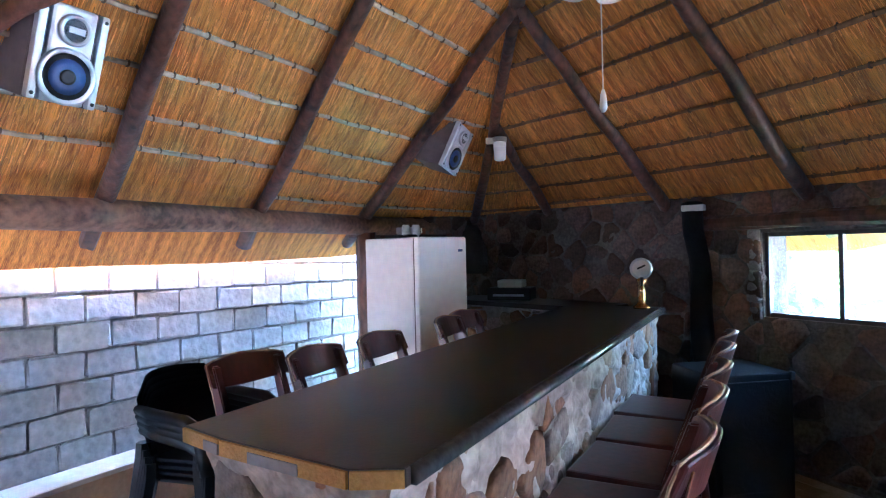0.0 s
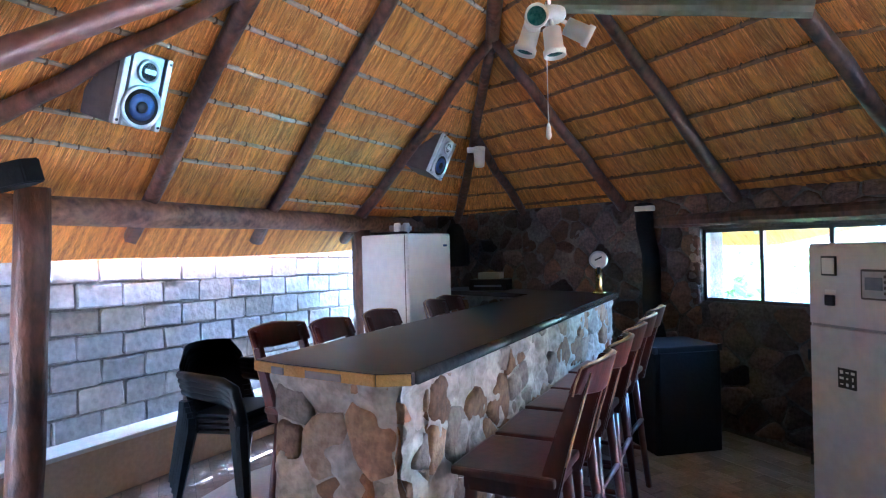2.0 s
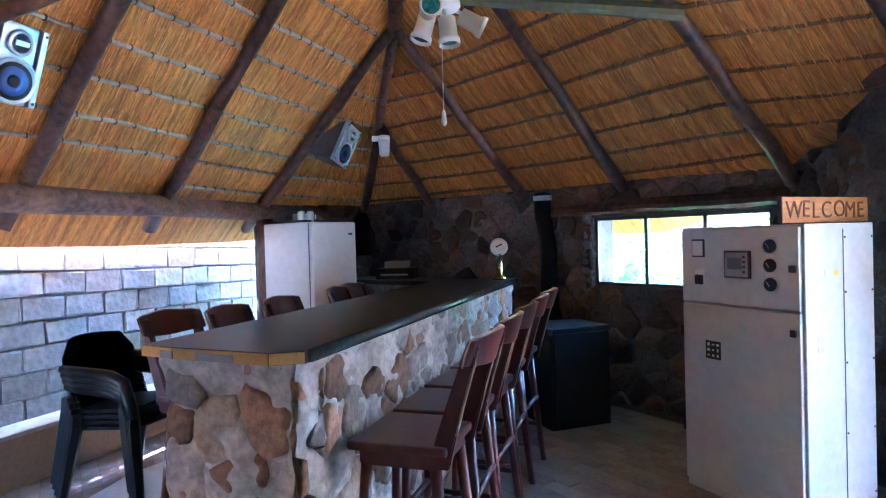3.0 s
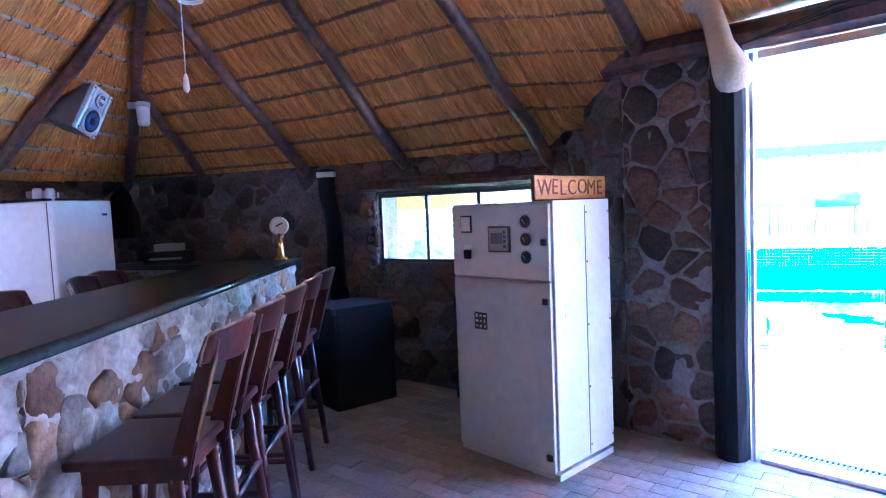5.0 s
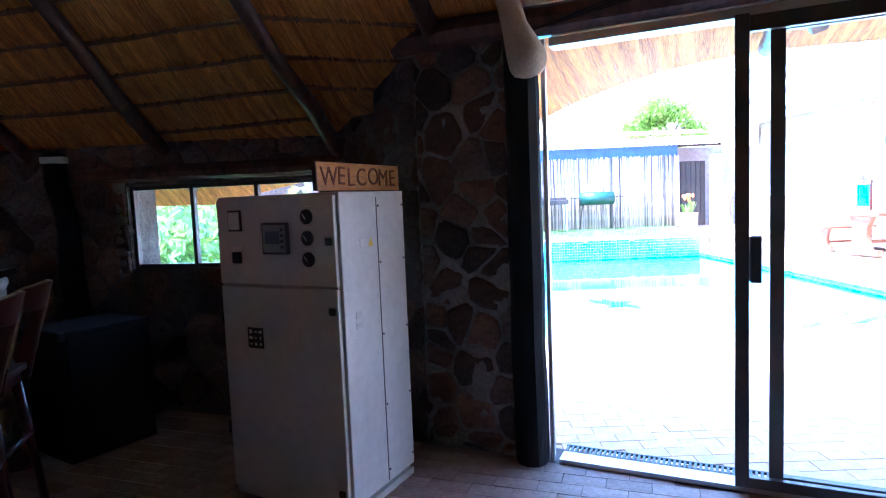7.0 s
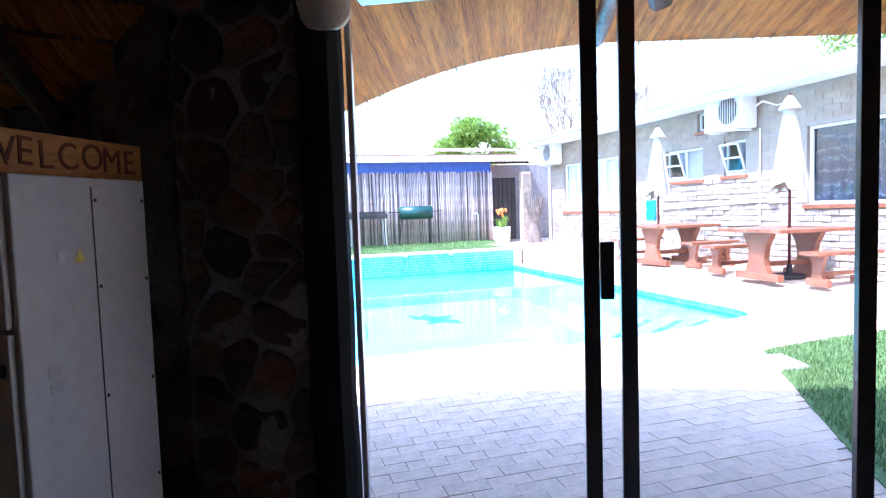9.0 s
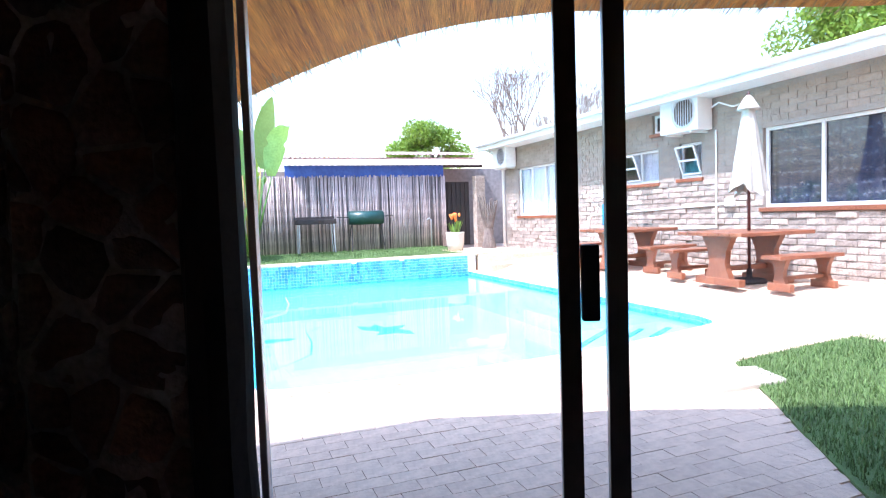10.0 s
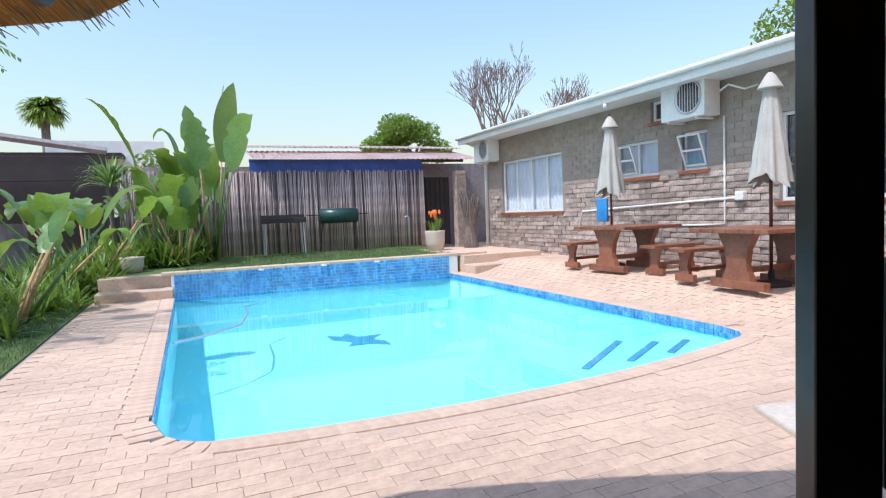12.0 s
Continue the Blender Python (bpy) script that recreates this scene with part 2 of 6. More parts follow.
def box(bm, c, s, r=0.0, m=None):
    """A box with centre c and size s, its edges bevelled by r."""
    t = bmesh.new()
    bmesh.ops.create_cube(t, size=1)
    bmesh.ops.scale(t, vec=s, verts=t.verts)
    if r:
        bmesh.ops.bevel(t, geom=t.edges[:], offset=r, segments=2, affect="EDGES", profile=0.6)
    bmesh.ops.translate(t, vec=c, verts=t.verts)
    if m is not None:
        bmesh.ops.transform(t, matrix=m, verts=t.verts)
    me = bpy.data.meshes.new("tmp")
    t.to_mesh(me)
    t.free()
    bm.from_mesh(me)
    bpy.data.meshes.remove(me)
    return bm


def B(c, s, r=0.0, m=None):
    return box(bmesh.new(), c, s, r, m)


def tube(bm, pts, radii, seg=8, wob=0.0, cap=True):
    """A round pole through pts with a radius at each, slightly uneven by wob."""
    pts = [Vector(p) for p in pts]
    rings = []
    side = None
    for i, p in enumerate(pts):
        d = (pts[min(i + 1, len(pts) - 1)] - pts[max(i - 1, 0)]).normalized()
        if side is None:
            side = d.cross(Vector((0, 0, 1)) if abs(d.z) < 0.9 else Vector((1, 0, 0))).normalized()
        side = (side - d * side.dot(d)).normalized()
        up = d.cross(side)
        r = radii[i] if isinstance(radii, (list, tuple)) else radii
        ring = []
        for k in range(seg):
            a = 2 * math.pi * k / seg
            rr = r * (1 + wob * noise.noise(p * 3.1 + Vector((a, k, 0))))
            ring.append(bm.verts.new(p + side * (math.cos(a) * rr) + up * (math.sin(a) * rr)))
        rings.append(ring)
    for a, b in zip(rings, rings[1:]):
        for k in range(seg):
            bm.faces.new((a[k], a[(k + 1) % seg], b[(k + 1) % seg], b[k]))
    if cap:
        bm.faces.new(rings[0][::-1])
        bm.faces.new(rings[-1])
    return bm


def pole(p, q, r0, r1=None, n=7, wob=0.18, bend=0.0, seg=10):
    """A natural pole from p to q, a little crooked."""
    p, q = Vector(p), Vector(q)
    pts = [p.lerp(q, i / (n - 1)) + Vector((noise.noise(p + Vector((i, 0, 0))), noise.noise(p + Vector((0, i, 0))), noise.noise(p + Vector((0, 0, i))))) * bend * (0 < i < n - 1) for i in range(n)]
    return tube(bmesh.new(), pts, [r0 + ((r1 or r0) - r0) * i / (n - 1) for i in range(n)], seg, wob)


def lathe(profile, seg=20, bm=None):
    """A turned shape from (radius, z) pairs."""
    bm = bm or bmesh.new()
    rings = [[bm.verts.new((r * math.cos(2 * math.pi * k / seg), r * math.sin(2 * math.pi * k / seg), z)) for k in range(seg)] for r, z in profile]
    for a, b in zip(rings, rings[1:]):
        for k in range(seg):
            bm.faces.new((a[k], a[(k + 1) % seg], b[(k + 1) % seg], b[k]))
    bm.faces.new(rings[0][::-1])
    bm.faces.new(rings[-1])
    return bm


def prism(outline, z0, z1, r=0.0, bm=None):
    """An upright prism over a plan outline."""
    t = bm or bmesh.new()
    lo = [t.verts.new((x, y, z0)) for x, y in outline]
    hi = [t.verts.new((x, y, z1)) for x, y in outline]
    n = len(outline)
    t.faces.new(lo[::-1])
    t.faces.new(hi)
    for i in range(n):
        t.faces.new((lo[i], lo[(i + 1) % n], hi[(i + 1) % n], hi[i]))
    bmesh.ops.recalc_face_normals(t, faces=t.faces)
    if r:
        bmesh.ops.bevel(t, geom=t.edges[:], offset=r, segments=2, affect="EDGES")
    return t


def along(a, b, z=0.0):
    """The pose at plan point a whose x axis runs to b and whose y axis is to the left of that."""
    return pose(a[0], a[1], z, 0, 0, math.degrees(math.atan2(b[1] - a[1], b[0] - a[0])))


def span(a, b):
    return math.hypot(b[0] - a[0], b[1] - a[1])


def clip(poly, px, pz, nx, nz):
    """The part of a polygon on the side of a line through (px, pz) that its normal points away from."""
    out = []
    for (ax, az), (bx_, bz) in zip(poly, poly[1:] + poly[:1]):
        da, db = (ax - px) * nx + (az - pz) * nz, (bx_ - px) * nx + (bz - pz) * nz
        if da <= 0:
            out.append((ax, az))
        if da * db < 0:
            f = da / (da - db)
            out.append((ax + (bx_ - ax) * f, az + (bz - az) * f))
    return out


def rubble(poly, cx, cz, gap, proud, rnd, material):
    """One rough-faced stone over a cell of a wall, its corners knocked off, proud towards -y."""
    pts = []
    for (ax, az), (bx_, bz) in zip(poly, poly[1:] + poly[:1]):
        if math.hypot(bx_ - ax, bz - az) < 0.025:
            continue
        for f in (0.14, 0.86):
            pts.append((ax + (bx_ - ax) * f + rnd.uniform(-0.008, 0.008), az + (bz - az) * f + rnd.uniform(-0.008, 0.008)))
    if len(pts) < 5:
        return None
    mean = sum(math.hypot(x - cx, z - cz) for x, z in pts) / len(pts)
    k0 = max(0.45, 1 - gap / mean)
    bm = bmesh.new()
    lean = rnd.uniform(-0.25, 0.25), rnd.uniform(-0.25, 0.25)
    rings = []
    for k, d in ((k0, 0.03), (k0 * 0.97, -proud * 0.55), (k0 * 0.74, -proud)):
        ring = []
        for x, z in pts:
            dx, dz = (x - cx) * k, (z - cz) * k
            y = d + (dx * lean[0] + dz * lean[1]) * 0.35 + rnd.uniform(-0.2, 0.2) * proud if d < 0 else d
            ring.append(bm.verts.new((dx, y, dz)))
        rings.append(ring)
    n = len(pts)
    for a, b in zip(rings, rings[1:]):
        for i in range(n):
            bm.faces.new((a[i], a[(i + 1) % n], b[(i + 1) % n], b[i]))
    bm.faces.new(rings[-1])
    bmesh.ops.recalc_face_normals(bm, faces=bm.faces)
    return mesh_of(bm, material, True)


def stones(parent, length, z0, z1, materials, size, seed, y=0.0, holes=(), cover=0.9, gap=0.012, proud=0.03):
    """Rubble stones over the face y of a wall that runs along x in its parent's space."""
    rnd = random.Random(seed)
    w, h = size * 1.2, size * 0.72
    seeds = []
    rows = max(1, round((z1 - z0) / h))
    cols = max(1, round(length / w))
    for j in range(-1, rows + 1):
        for i in range(-1, cols + 1):
            seeds.append(((i + 0.5 + 0.5 * (j % 2) + rnd.uniform(-0.44, 0.44)) * length / cols, z0 + (j + 0.5 + rnd.uniform(-0.42, 0.42)) * (z1 - z0) / rows))
    for cx, cz in seeds:
        poly = [(0.0, z0), (length, z0), (length, z1), (0.0, z1)]
        for ox, oz in seeds:
            if (ox, oz) != (cx, cz) and abs(ox - cx) < 2.6 * w and abs(oz - cz) < 2.6 * h:
                poly = clip(poly, (ox + cx) / 2, (oz + cz) / 2, ox - cx, oz - cz)
        for a, b, c, d in holes:
            if poly and a < cx < b and c < cz < d:
                poly = []
            elif poly and c < cz < d:
                poly = clip(poly, a, cz, 1, 0) if cx < a else clip(poly, b, cz, -1, 0)
            elif poly and a < cx < b:
                poly = clip(poly, cx, c, 0, 1) if cz < c else clip(poly, cx, d, 0, -1)
            elif poly:
                poly = clip(poly, a, 0, 1, 0) if cx < a else clip(poly, b, 0, -1, 0)
        if len(poly) < 3 or rnd.random() > cover:
            continue
        mx_, mz_ = sum(p[0] for p in poly) / len(poly), sum(p[1] for p in poly) / len(poly)
        me = rubble(poly, mx_, mz_, gap * rnd.uniform(0.6, 1.7), proud * rnd.uniform(0.6, 1.3), rnd, rnd.choice(materials))
        if me:
            piece("stone", me, Matrix.Translation((mx_, y, mz_)), parent)


def rough_panel(length, height, depth=0.014, cell=0.045):
    """A lumpy mortar face over the plane y = 0, bulging towards -y."""
    bm = bmesh.new()
    nx, nz = max(2, int(length / cell)), max(2, int(height / cell))
    off = Vector((length * 7.3, 0, height))
    g = [[bm.verts.new((length * i / nx, -depth * (0.4 + noise.noise(Vector((length * i / nx, 0, height * j / nz)) * 7 + off) + 0.5 * noise.noise(Vector((length * i / nx, 3, height * j / nz)) * 19 + off)), height * j / nz)) for i in range(nx + 1)] for j in range(nz + 1)]
    for j in range(nz):
        for i in range(nx):
            bm.faces.new((g[j][i], g[j][i + 1], g[j + 1][i + 1], g[j + 1][i]))
    return bm

# ---- plan ----
K = (0.67, 6.74)
V1 = (2.28, 4.95)
VW = (3.02, 3.72)
V2 = (3.43, 2.35)
JAMB = (3.638, 1.618)
DOOR_DIR = Vector((0.303, -0.953))
DOOR_END = (JAMB[0] + 0.303 * 2.55, JAMB[1] - 0.953 * 2.55)
# unseen rear walls; the last stretch is added to block light from the left
BACK = [(4.55, -1.3), (3.3, -3.2), (0.4, -4.1), (-2.2, -3.0), (-2.75, -0.4), (-2.66, 0.75)]
POSTP = (-1.675, 2.5)
WALL_TOP = 1.86
PEAK = Vector((0.75, 0.6, 4.08))
APEX = Vector((0.834, 3.796, 3.03))


def ridge(y):
    return Vector((0.75 + 0.0245 * (y - 0.6), y, 4.08 - 0.3285 * (y - 0.6)))


# ---- floor ----
floor = part("floor", prism([(-2.6, -4.6), (5.2, -4.6), (4.72, -1.28), (3.84, 1.62), (3.62, 2.45), (2.6, 5.1), (0.7, 7.3), (-1.9, 4.0), (-3.2, 0)], -0.3, -0.006), FLOORJ)
tagged(floor, "brick-paved floor of the thatched bar", "floor", kind="structure")

# ---- thatched roof: rafters as (foot, head) ----
RAFTERS = [
    (Vector((-2.20, 2.28, 1.87)), ridge(0.9)),
    (Vector((-1.449, 3.419, 1.885)), ridge(1.15)),
    (Vector((-0.927, 4.395, 1.86)), ridge(2.14)),
    (Vector((-0.349, 5.45, 1.86)), APEX),
    (Vector((K[0], K[1], 1.86)), APEX),
    (Vector((1.40, 6.06, 1.86)), Vector((K[0], K[1], 1.86)).lerp(APEX, 0.60)),
    (Vector((2.15, 5.09, 1.87)), APEX),
    (Vector((2.77, 4.19, 1.85)), ridge(2.62)),
    (Vector((3.32, 2.99, 1.85)), ridge(1.75)),
    (Vector((3.44, 2.20, 2.36)), ridge(1.0)),
    (Vector((3.96, 0.55, 2.40)), PEAK.copy()),
    (Vector((4.40, -0.85, 2.40)), PEAK.copy()),
    (Vector((3.30, -3.0, 1.87)), PEAK.copy()),
    (Vector((0.40, -3.9, 1.87)), PEAK.copy()),
    (Vector((-2.1, -2.9, 1.87)), PEAK.copy()),
    (Vector((-2.6, -0.4, 1.87)), PEAK.copy()),
]


def patch_corners(i):
    a, b = RAFTERS[i], RAFTERS[(i + 1) % len(RAFTERS)]
    return a[0], b[0], b[1], a[1]


thatch_bm = bmesh.new()
uvl = thatch_bm.loops.layers.uv.new("UVMap")
NU, NV = 10, 72
LATH_STEP = 0.143


# over the door the thatch sweeps out and up: its eave as (along the door, out from it, height)
DOOR_EAVE = {8: (-1.25, 1.0, 1.72), 9: (-0.40, 1.35, 1.87), 10: (1.25, 1.35, 2.24), 11: (2.75, 1.35, 2.18)}


def eave(i):
    foot, head = RAFTERS[i]
    if i in DOOR_EAVE:
        s, out, z = DOOR_EAVE[i]
        return Vector((3.575 + 0.2957 * s + 0.9553 * out, 1.815 - 0.9553 * s + 0.2957 * out, z))
    return foot - (head - foot).normalized() * 0.82



def roof_point(i, u, f, lift):
    """A point of bay i: u from rafter to rafter, f from the eave (0) to the ridge (1)."""
    k = (i + 1) % len(RAFTERS)
    (a0, a1), (b0, b1) = RAFTERS[i], RAFTERS[k]
    if f < 0.25:
        p = eave(i).lerp(a0, f * 4).lerp(eave(k).lerp(b0, f * 4), u)
        if i == 9:
            p.z += 0.09 * math.sin(math.pi * u) * (1 - f * 4)
    else:
        g = (f - 0.25) / 0.75
        p = a0.lerp(a1, g).lerp(b0.lerp(b1, g), u)
    return p + Vector((0, 0, lift))


ucount = 0.0
for i in range(len(RAFTERS)):
    a0, b0, b1, a1 = patch_corners(i)
    length = max((a1 - a0).length, (b1 - b0).length, 0.1)
    width = (b0 - a0).length
    for lift, flip in ((0.055, False), (0.30, True)):
        grid = []
        for j in range(NV + 1):
            v = j / NV
            row = []
            for k in range(NU + 1):
                p = roof_point(i, k / NU, v, lift)
                if not flip and v > 0.25:
                    base_z = p.z - lift - (2.43 if i in (9, 10) else 1.93)
                    p.z -= 0.024 * abs(math.sin(math.pi * base_z / LATH_STEP)) + 0.010 * noise.noise(p * 9)
                row.append((thatch_bm.verts.new(p), ucount + width * k / NU, v * length))
            grid.append(row)
        for j in range(NV):
            for k in range(NU):
                q = [grid[j][k], grid[j][k + 1], grid[j + 1][k + 1], grid[j + 1][k]]
                if flip:
                    q = q[::-1]
                f = thatch_bm.faces.new([x[0] for x in q])
                for lp, x in zip(f.loops, q):
                    lp[uvl].uv = (x[1], x[2])
        if not flip:
            low = grid[0]
        else:
            for k in range(NU):
                q = [low[k], low[k + 1], grid[0][k + 1], grid[0][k]]
                f = thatch_bm.faces.new([x[0] for x in q[::-1]])
                for lp, x in zip(f.loops, q[::-1]):
                    lp[uvl].uv = (x[1], x[2])
    ucount += width + 0.37
bmesh.ops.remove_doubles(thatch_bm, verts=thatch_bm.verts, dist=0.0005)
ceiling = part("ceiling", thatch_bm, THATCH)
tagged(ceiling, "golden thatched roof lined with straw over dark poles", "ceiling", kind="structure")
for i, (a, b) in enumerate(RAFTERS):
    d = (b - a).normalized()
    if i == 0:
        b = Vector((-0.45, 2.35, 2.80))
        d = (b - a).normalized()
    foot = a - d * (0.42 if i < 12 else 0.1)
    part("rafter", pole(foot + Vector((0, 0, -0.02)), b + Vector((0, 0, -0.03)), 0.051, 0.038, 11, 0.3, 0.022), POLE, ceiling, smooth=True)
part("ridge_pole", pole(APEX + Vector((0, 0.12, -0.06)), PEAK + Vector((0, 0, -0.05)), 0.048, 0.05, 9, 0.25, 0.02), POLE, ceiling, smooth=True)
for i in (9, 10, 11):
    foot, tip = RAFTERS[i][0], eave(i)
    part("rafter_tail", pole(foot.lerp(tip, 0.1) + Vector((0, 0, 0.0)), foot.lerp(tip, 0.86) + Vector((0, 0, -0.0)), 0.05, 0.045, 9, 0.2, 0.012), POLE, ceiling, smooth=True)
pale_bm, brown_bm, pale_tie, brown_tie = (bmesh.new() for _ in range(4))
rnd = random.Random(5)


def on_rafter(f, h, z):
    """The point of a rafter at height z, its fraction along it."""
    t = (z - f.z) / (h.z - f.z)
    return f.lerp(h, t), t


for i in range(len(RAFTERS)):
    a0, b0, b1, a1 = patch_corners(i)
    warped = i == 11
    # bays 4 to 11 get brown laths: their shade is put into the colour
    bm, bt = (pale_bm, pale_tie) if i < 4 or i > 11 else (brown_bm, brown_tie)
    n = 15
    for j in range(n):
        if warped:
            t = (j + 0.2) / n
            p, q = a0.lerp(a1, t), b0.lerp(b1, t)
        else:
            z = 1.93 + LATH_STEP * j + rnd.uniform(-0.012, 0.012)
            if i in (9, 10):
                z += 0.5
            (p, ta), (q, tb) = on_rafter(a0, a1, z), on_rafter(b0, b1, z)
            if min(ta, tb) > 1.0 or max(ta, tb) < 0.05:
                continue
            if tb < 0.0:
                q = p.lerp(q, ta / (ta - tb))
            if ta < 0.0:
                p = q.lerp(p, tb / (tb - ta))
            if ta > 1.0:
                p = p.lerp(q, (ta - 1.0) / ta)
            if tb > 1.0:
                q = q.lerp(p, (tb - 1.0) / tb)
        if (q - p).length < 0.12:
            continue
        p, q = p.lerp(q, -0.02), q.lerp(p, -0.02)
        low = Vector((0, 0, 0.028))
        pts = [p.lerp(q, k / 6) + low + Vector((0, 0, rnd.uniform(-0.008, 0.004))) for k in range(7)]
        tube(bm, pts, [rnd.uniform(0.011, 0.016) for _ in range(7)], 6, 0.2)
        m = int((q - p).length / 0.12)
        for k in range(1, m):
            c = p.lerp(q, (k + rnd.uniform(-0.2, 0.2)) / m) + low
            d = (q - p).normalized() * 0.004
            tube(bt, [c - d, c + d], 0.0185, 6, 0.1)
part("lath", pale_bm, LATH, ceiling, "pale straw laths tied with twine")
part("lath", brown_bm, LATH_SHADED, ceiling, "laths tied with twine, coloured brown for the shaded bays")
for bt in (pale_tie, brown_tie):
    part("twine_tie", bt, TWINE, ceiling, "dark twine ties")

# loose straws along the underside
sv_, sf_ = [], []
for i in range(10):
    a0, b0, b1, a1 = patch_corners(i)
    area = (b0 - a0).length * (a1 - a0).length
    for _ in range(int(area * 420)):
        u, f = rnd.random(), 0.26 + 0.7 * rnd.random()
        p, q = roof_point(i, u, f, 0.036), roof_point(i, u + rnd.uniform(-0.02, 0.02), f + rnd.uniform(0.03, 0.08), 0.036)
        side_ = (q - p).cross(Vector((0, 0, 1))).normalized() * rnd.uniform(0.0015, 0.0032)
        p.z -= rnd.uniform(0.0, 0.02)
        k = len(sv_)
        sv_ += [p - side_, p + side_, q + side_ * 0.6, q - side_ * 0.6]
        sf_.append((k, k + 1, k + 2, k + 3))
me = bpy.data.meshes.new("mesh")
me.from_pydata(sv_, [], sf_)
me.materials.append(STRAW_GOLD)
loose = new("loose_straw", me)
loose.parent = ceiling
tagged(loose, "loose golden straws under the thatch", kind="stuff")

# straw fringe along the eaves that can be seen
bm = bmesh.new()
for i in (0, 1, 2, 9, 10, 11, 7, 8):
    a0, b0, b1, a1 = patch_corners(i)
    length = max((a1 - a0).length, (b1 - b0).length)
    w = (b0 - a0).length
    d = ((eave(i) - a0) + (eave((i + 1) % len(RAFTERS)) - b0)).normalized()
    for k in range(int(w * (520 if i in (8, 9, 10) else 160))):
        p = roof_point(i, rnd.random(), rnd.uniform(-0.003, 0.010), 0.055 + 0.25 * rnd.random() ** 1.5)
        q = p + d * rnd.uniform(0.01, 0.06) + Vector((rnd.uniform(-0.02, 0.02), rnd.uniform(-0.02, 0.02), rnd.uniform(-0.03, 0.01)))
        tube(bm, [p - d * 0.05, q], [0.0035, 0.0015], 3, 0, False)
fringe = part("straw_fringe", bm, STRAW, ceiling, "ragged cut ends of straw")

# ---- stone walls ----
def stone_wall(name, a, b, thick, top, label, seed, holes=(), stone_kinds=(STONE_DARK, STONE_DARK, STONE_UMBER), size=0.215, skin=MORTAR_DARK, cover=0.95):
    """A rubble wall whose inner face runs from a to b, with openings (x0, x1, z0, z1) through it."""
    w = thing(name, along(a, b), label, "wall", kind="structure")
    L = span(a, b)
    bm = bmesh.new()
    xs = sorted({-0.02, L + 0.02, *[h[0] for h in holes], *[h[1] for h in holes]})
    for x0, x1 in zip(xs, xs[1:]):
        cut = [h for h in holes if h[0] <= x0 + 1e-6 and x1 <= h[1] + 1e-6]
        if cut:
            h = cut[0]
            if h[2] > 0:
                box(bm, ((x0 + x1) / 2, thick / 2, h[2] / 2 - 0.05), (x1 - x0, thick, h[2] + 0.1))
            if h[3] < top:
                box(bm, ((x0 + x1) / 2, thick / 2, (h[3] + top) / 2), (x1 - x0, thick, top - h[3]))
        else:
            box(bm, ((x0 + x1) / 2, thick / 2, top / 2 - 0.05), (x1 - x0, thick, top + 0.1))
    part("mortar", bm, skin, w)
    if not holes:
        part("mortar_face", rough_panel(L, top, 0.026), skin, w, smooth=True)
    stones(w, L, 0.02, top, stone_kinds, size, seed, -0.004, holes, cover=cover, gap=0.009, proud=0.022)
    return w


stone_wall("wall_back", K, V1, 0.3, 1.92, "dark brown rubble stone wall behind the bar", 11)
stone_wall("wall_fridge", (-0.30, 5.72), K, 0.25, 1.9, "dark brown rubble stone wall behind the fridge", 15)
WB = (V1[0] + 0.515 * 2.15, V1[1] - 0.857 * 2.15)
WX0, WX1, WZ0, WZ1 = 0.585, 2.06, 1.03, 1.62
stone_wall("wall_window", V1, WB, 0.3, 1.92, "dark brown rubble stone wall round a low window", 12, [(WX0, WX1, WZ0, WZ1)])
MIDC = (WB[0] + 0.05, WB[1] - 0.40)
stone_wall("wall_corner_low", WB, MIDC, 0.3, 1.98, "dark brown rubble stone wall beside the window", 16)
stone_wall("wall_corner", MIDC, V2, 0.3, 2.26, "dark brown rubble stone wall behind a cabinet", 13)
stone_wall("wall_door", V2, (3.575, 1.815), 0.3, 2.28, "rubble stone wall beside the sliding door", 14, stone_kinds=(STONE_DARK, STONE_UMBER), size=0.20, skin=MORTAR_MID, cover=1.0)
# added plain walls out of view, which close the room and hold back light
allback = [DOOR_END] + BACK
for k, (a, b) in enumerate(zip(allback, allback[1:])):
    w = thing("wall_rear_%d" % (k + 1), along(b, a), "unseen plain plastered wall added to close the bar", "wall", kind="structure")
    part("plaster", B((span(a, b) / 2, -0.15, 1.0 if k else 1.15), (span(a, b) + 0.2, 0.3, 2.1 if k else 2.6)), PLASTER, w)

# ---- the window in the stone wall ----
win = thing("window_1", along(V1, WB), "black steel window with three panes in a stone wall", "window", kind="structure")
WW = WX1 - WX0
for x in (WX0 + 0.015, WX0 + WW * 0.335, WX0 + WW * 0.67, WX1 - 0.015):
    part("window_frame", B((x, 0.05, (WZ0 + WZ1) / 2), (0.03, 0.04, WZ1 - WZ0), 0.003), ALU, win)
for z in (WZ0 + 0.015, WZ1 - 0.015):
    part("window_frame", B(((WX0 + WX1) / 2, 0.05, z), (WW - 0.06, 0.036, 0.03), 0.003), ALU, win)
for k in range(3):
    p = part("pane", B((WX0 + WW * (k + 0.5) / 3, 0.05, (WZ0 + WZ1) / 2), (WW / 3 - 0.04, 0.004, WZ1 - WZ0 - 0.06)), GLASS, win)
    p.visible_shadow = False
# rough edge stones in a paler mortar colour, painting the light on them
rv = random.Random(31)
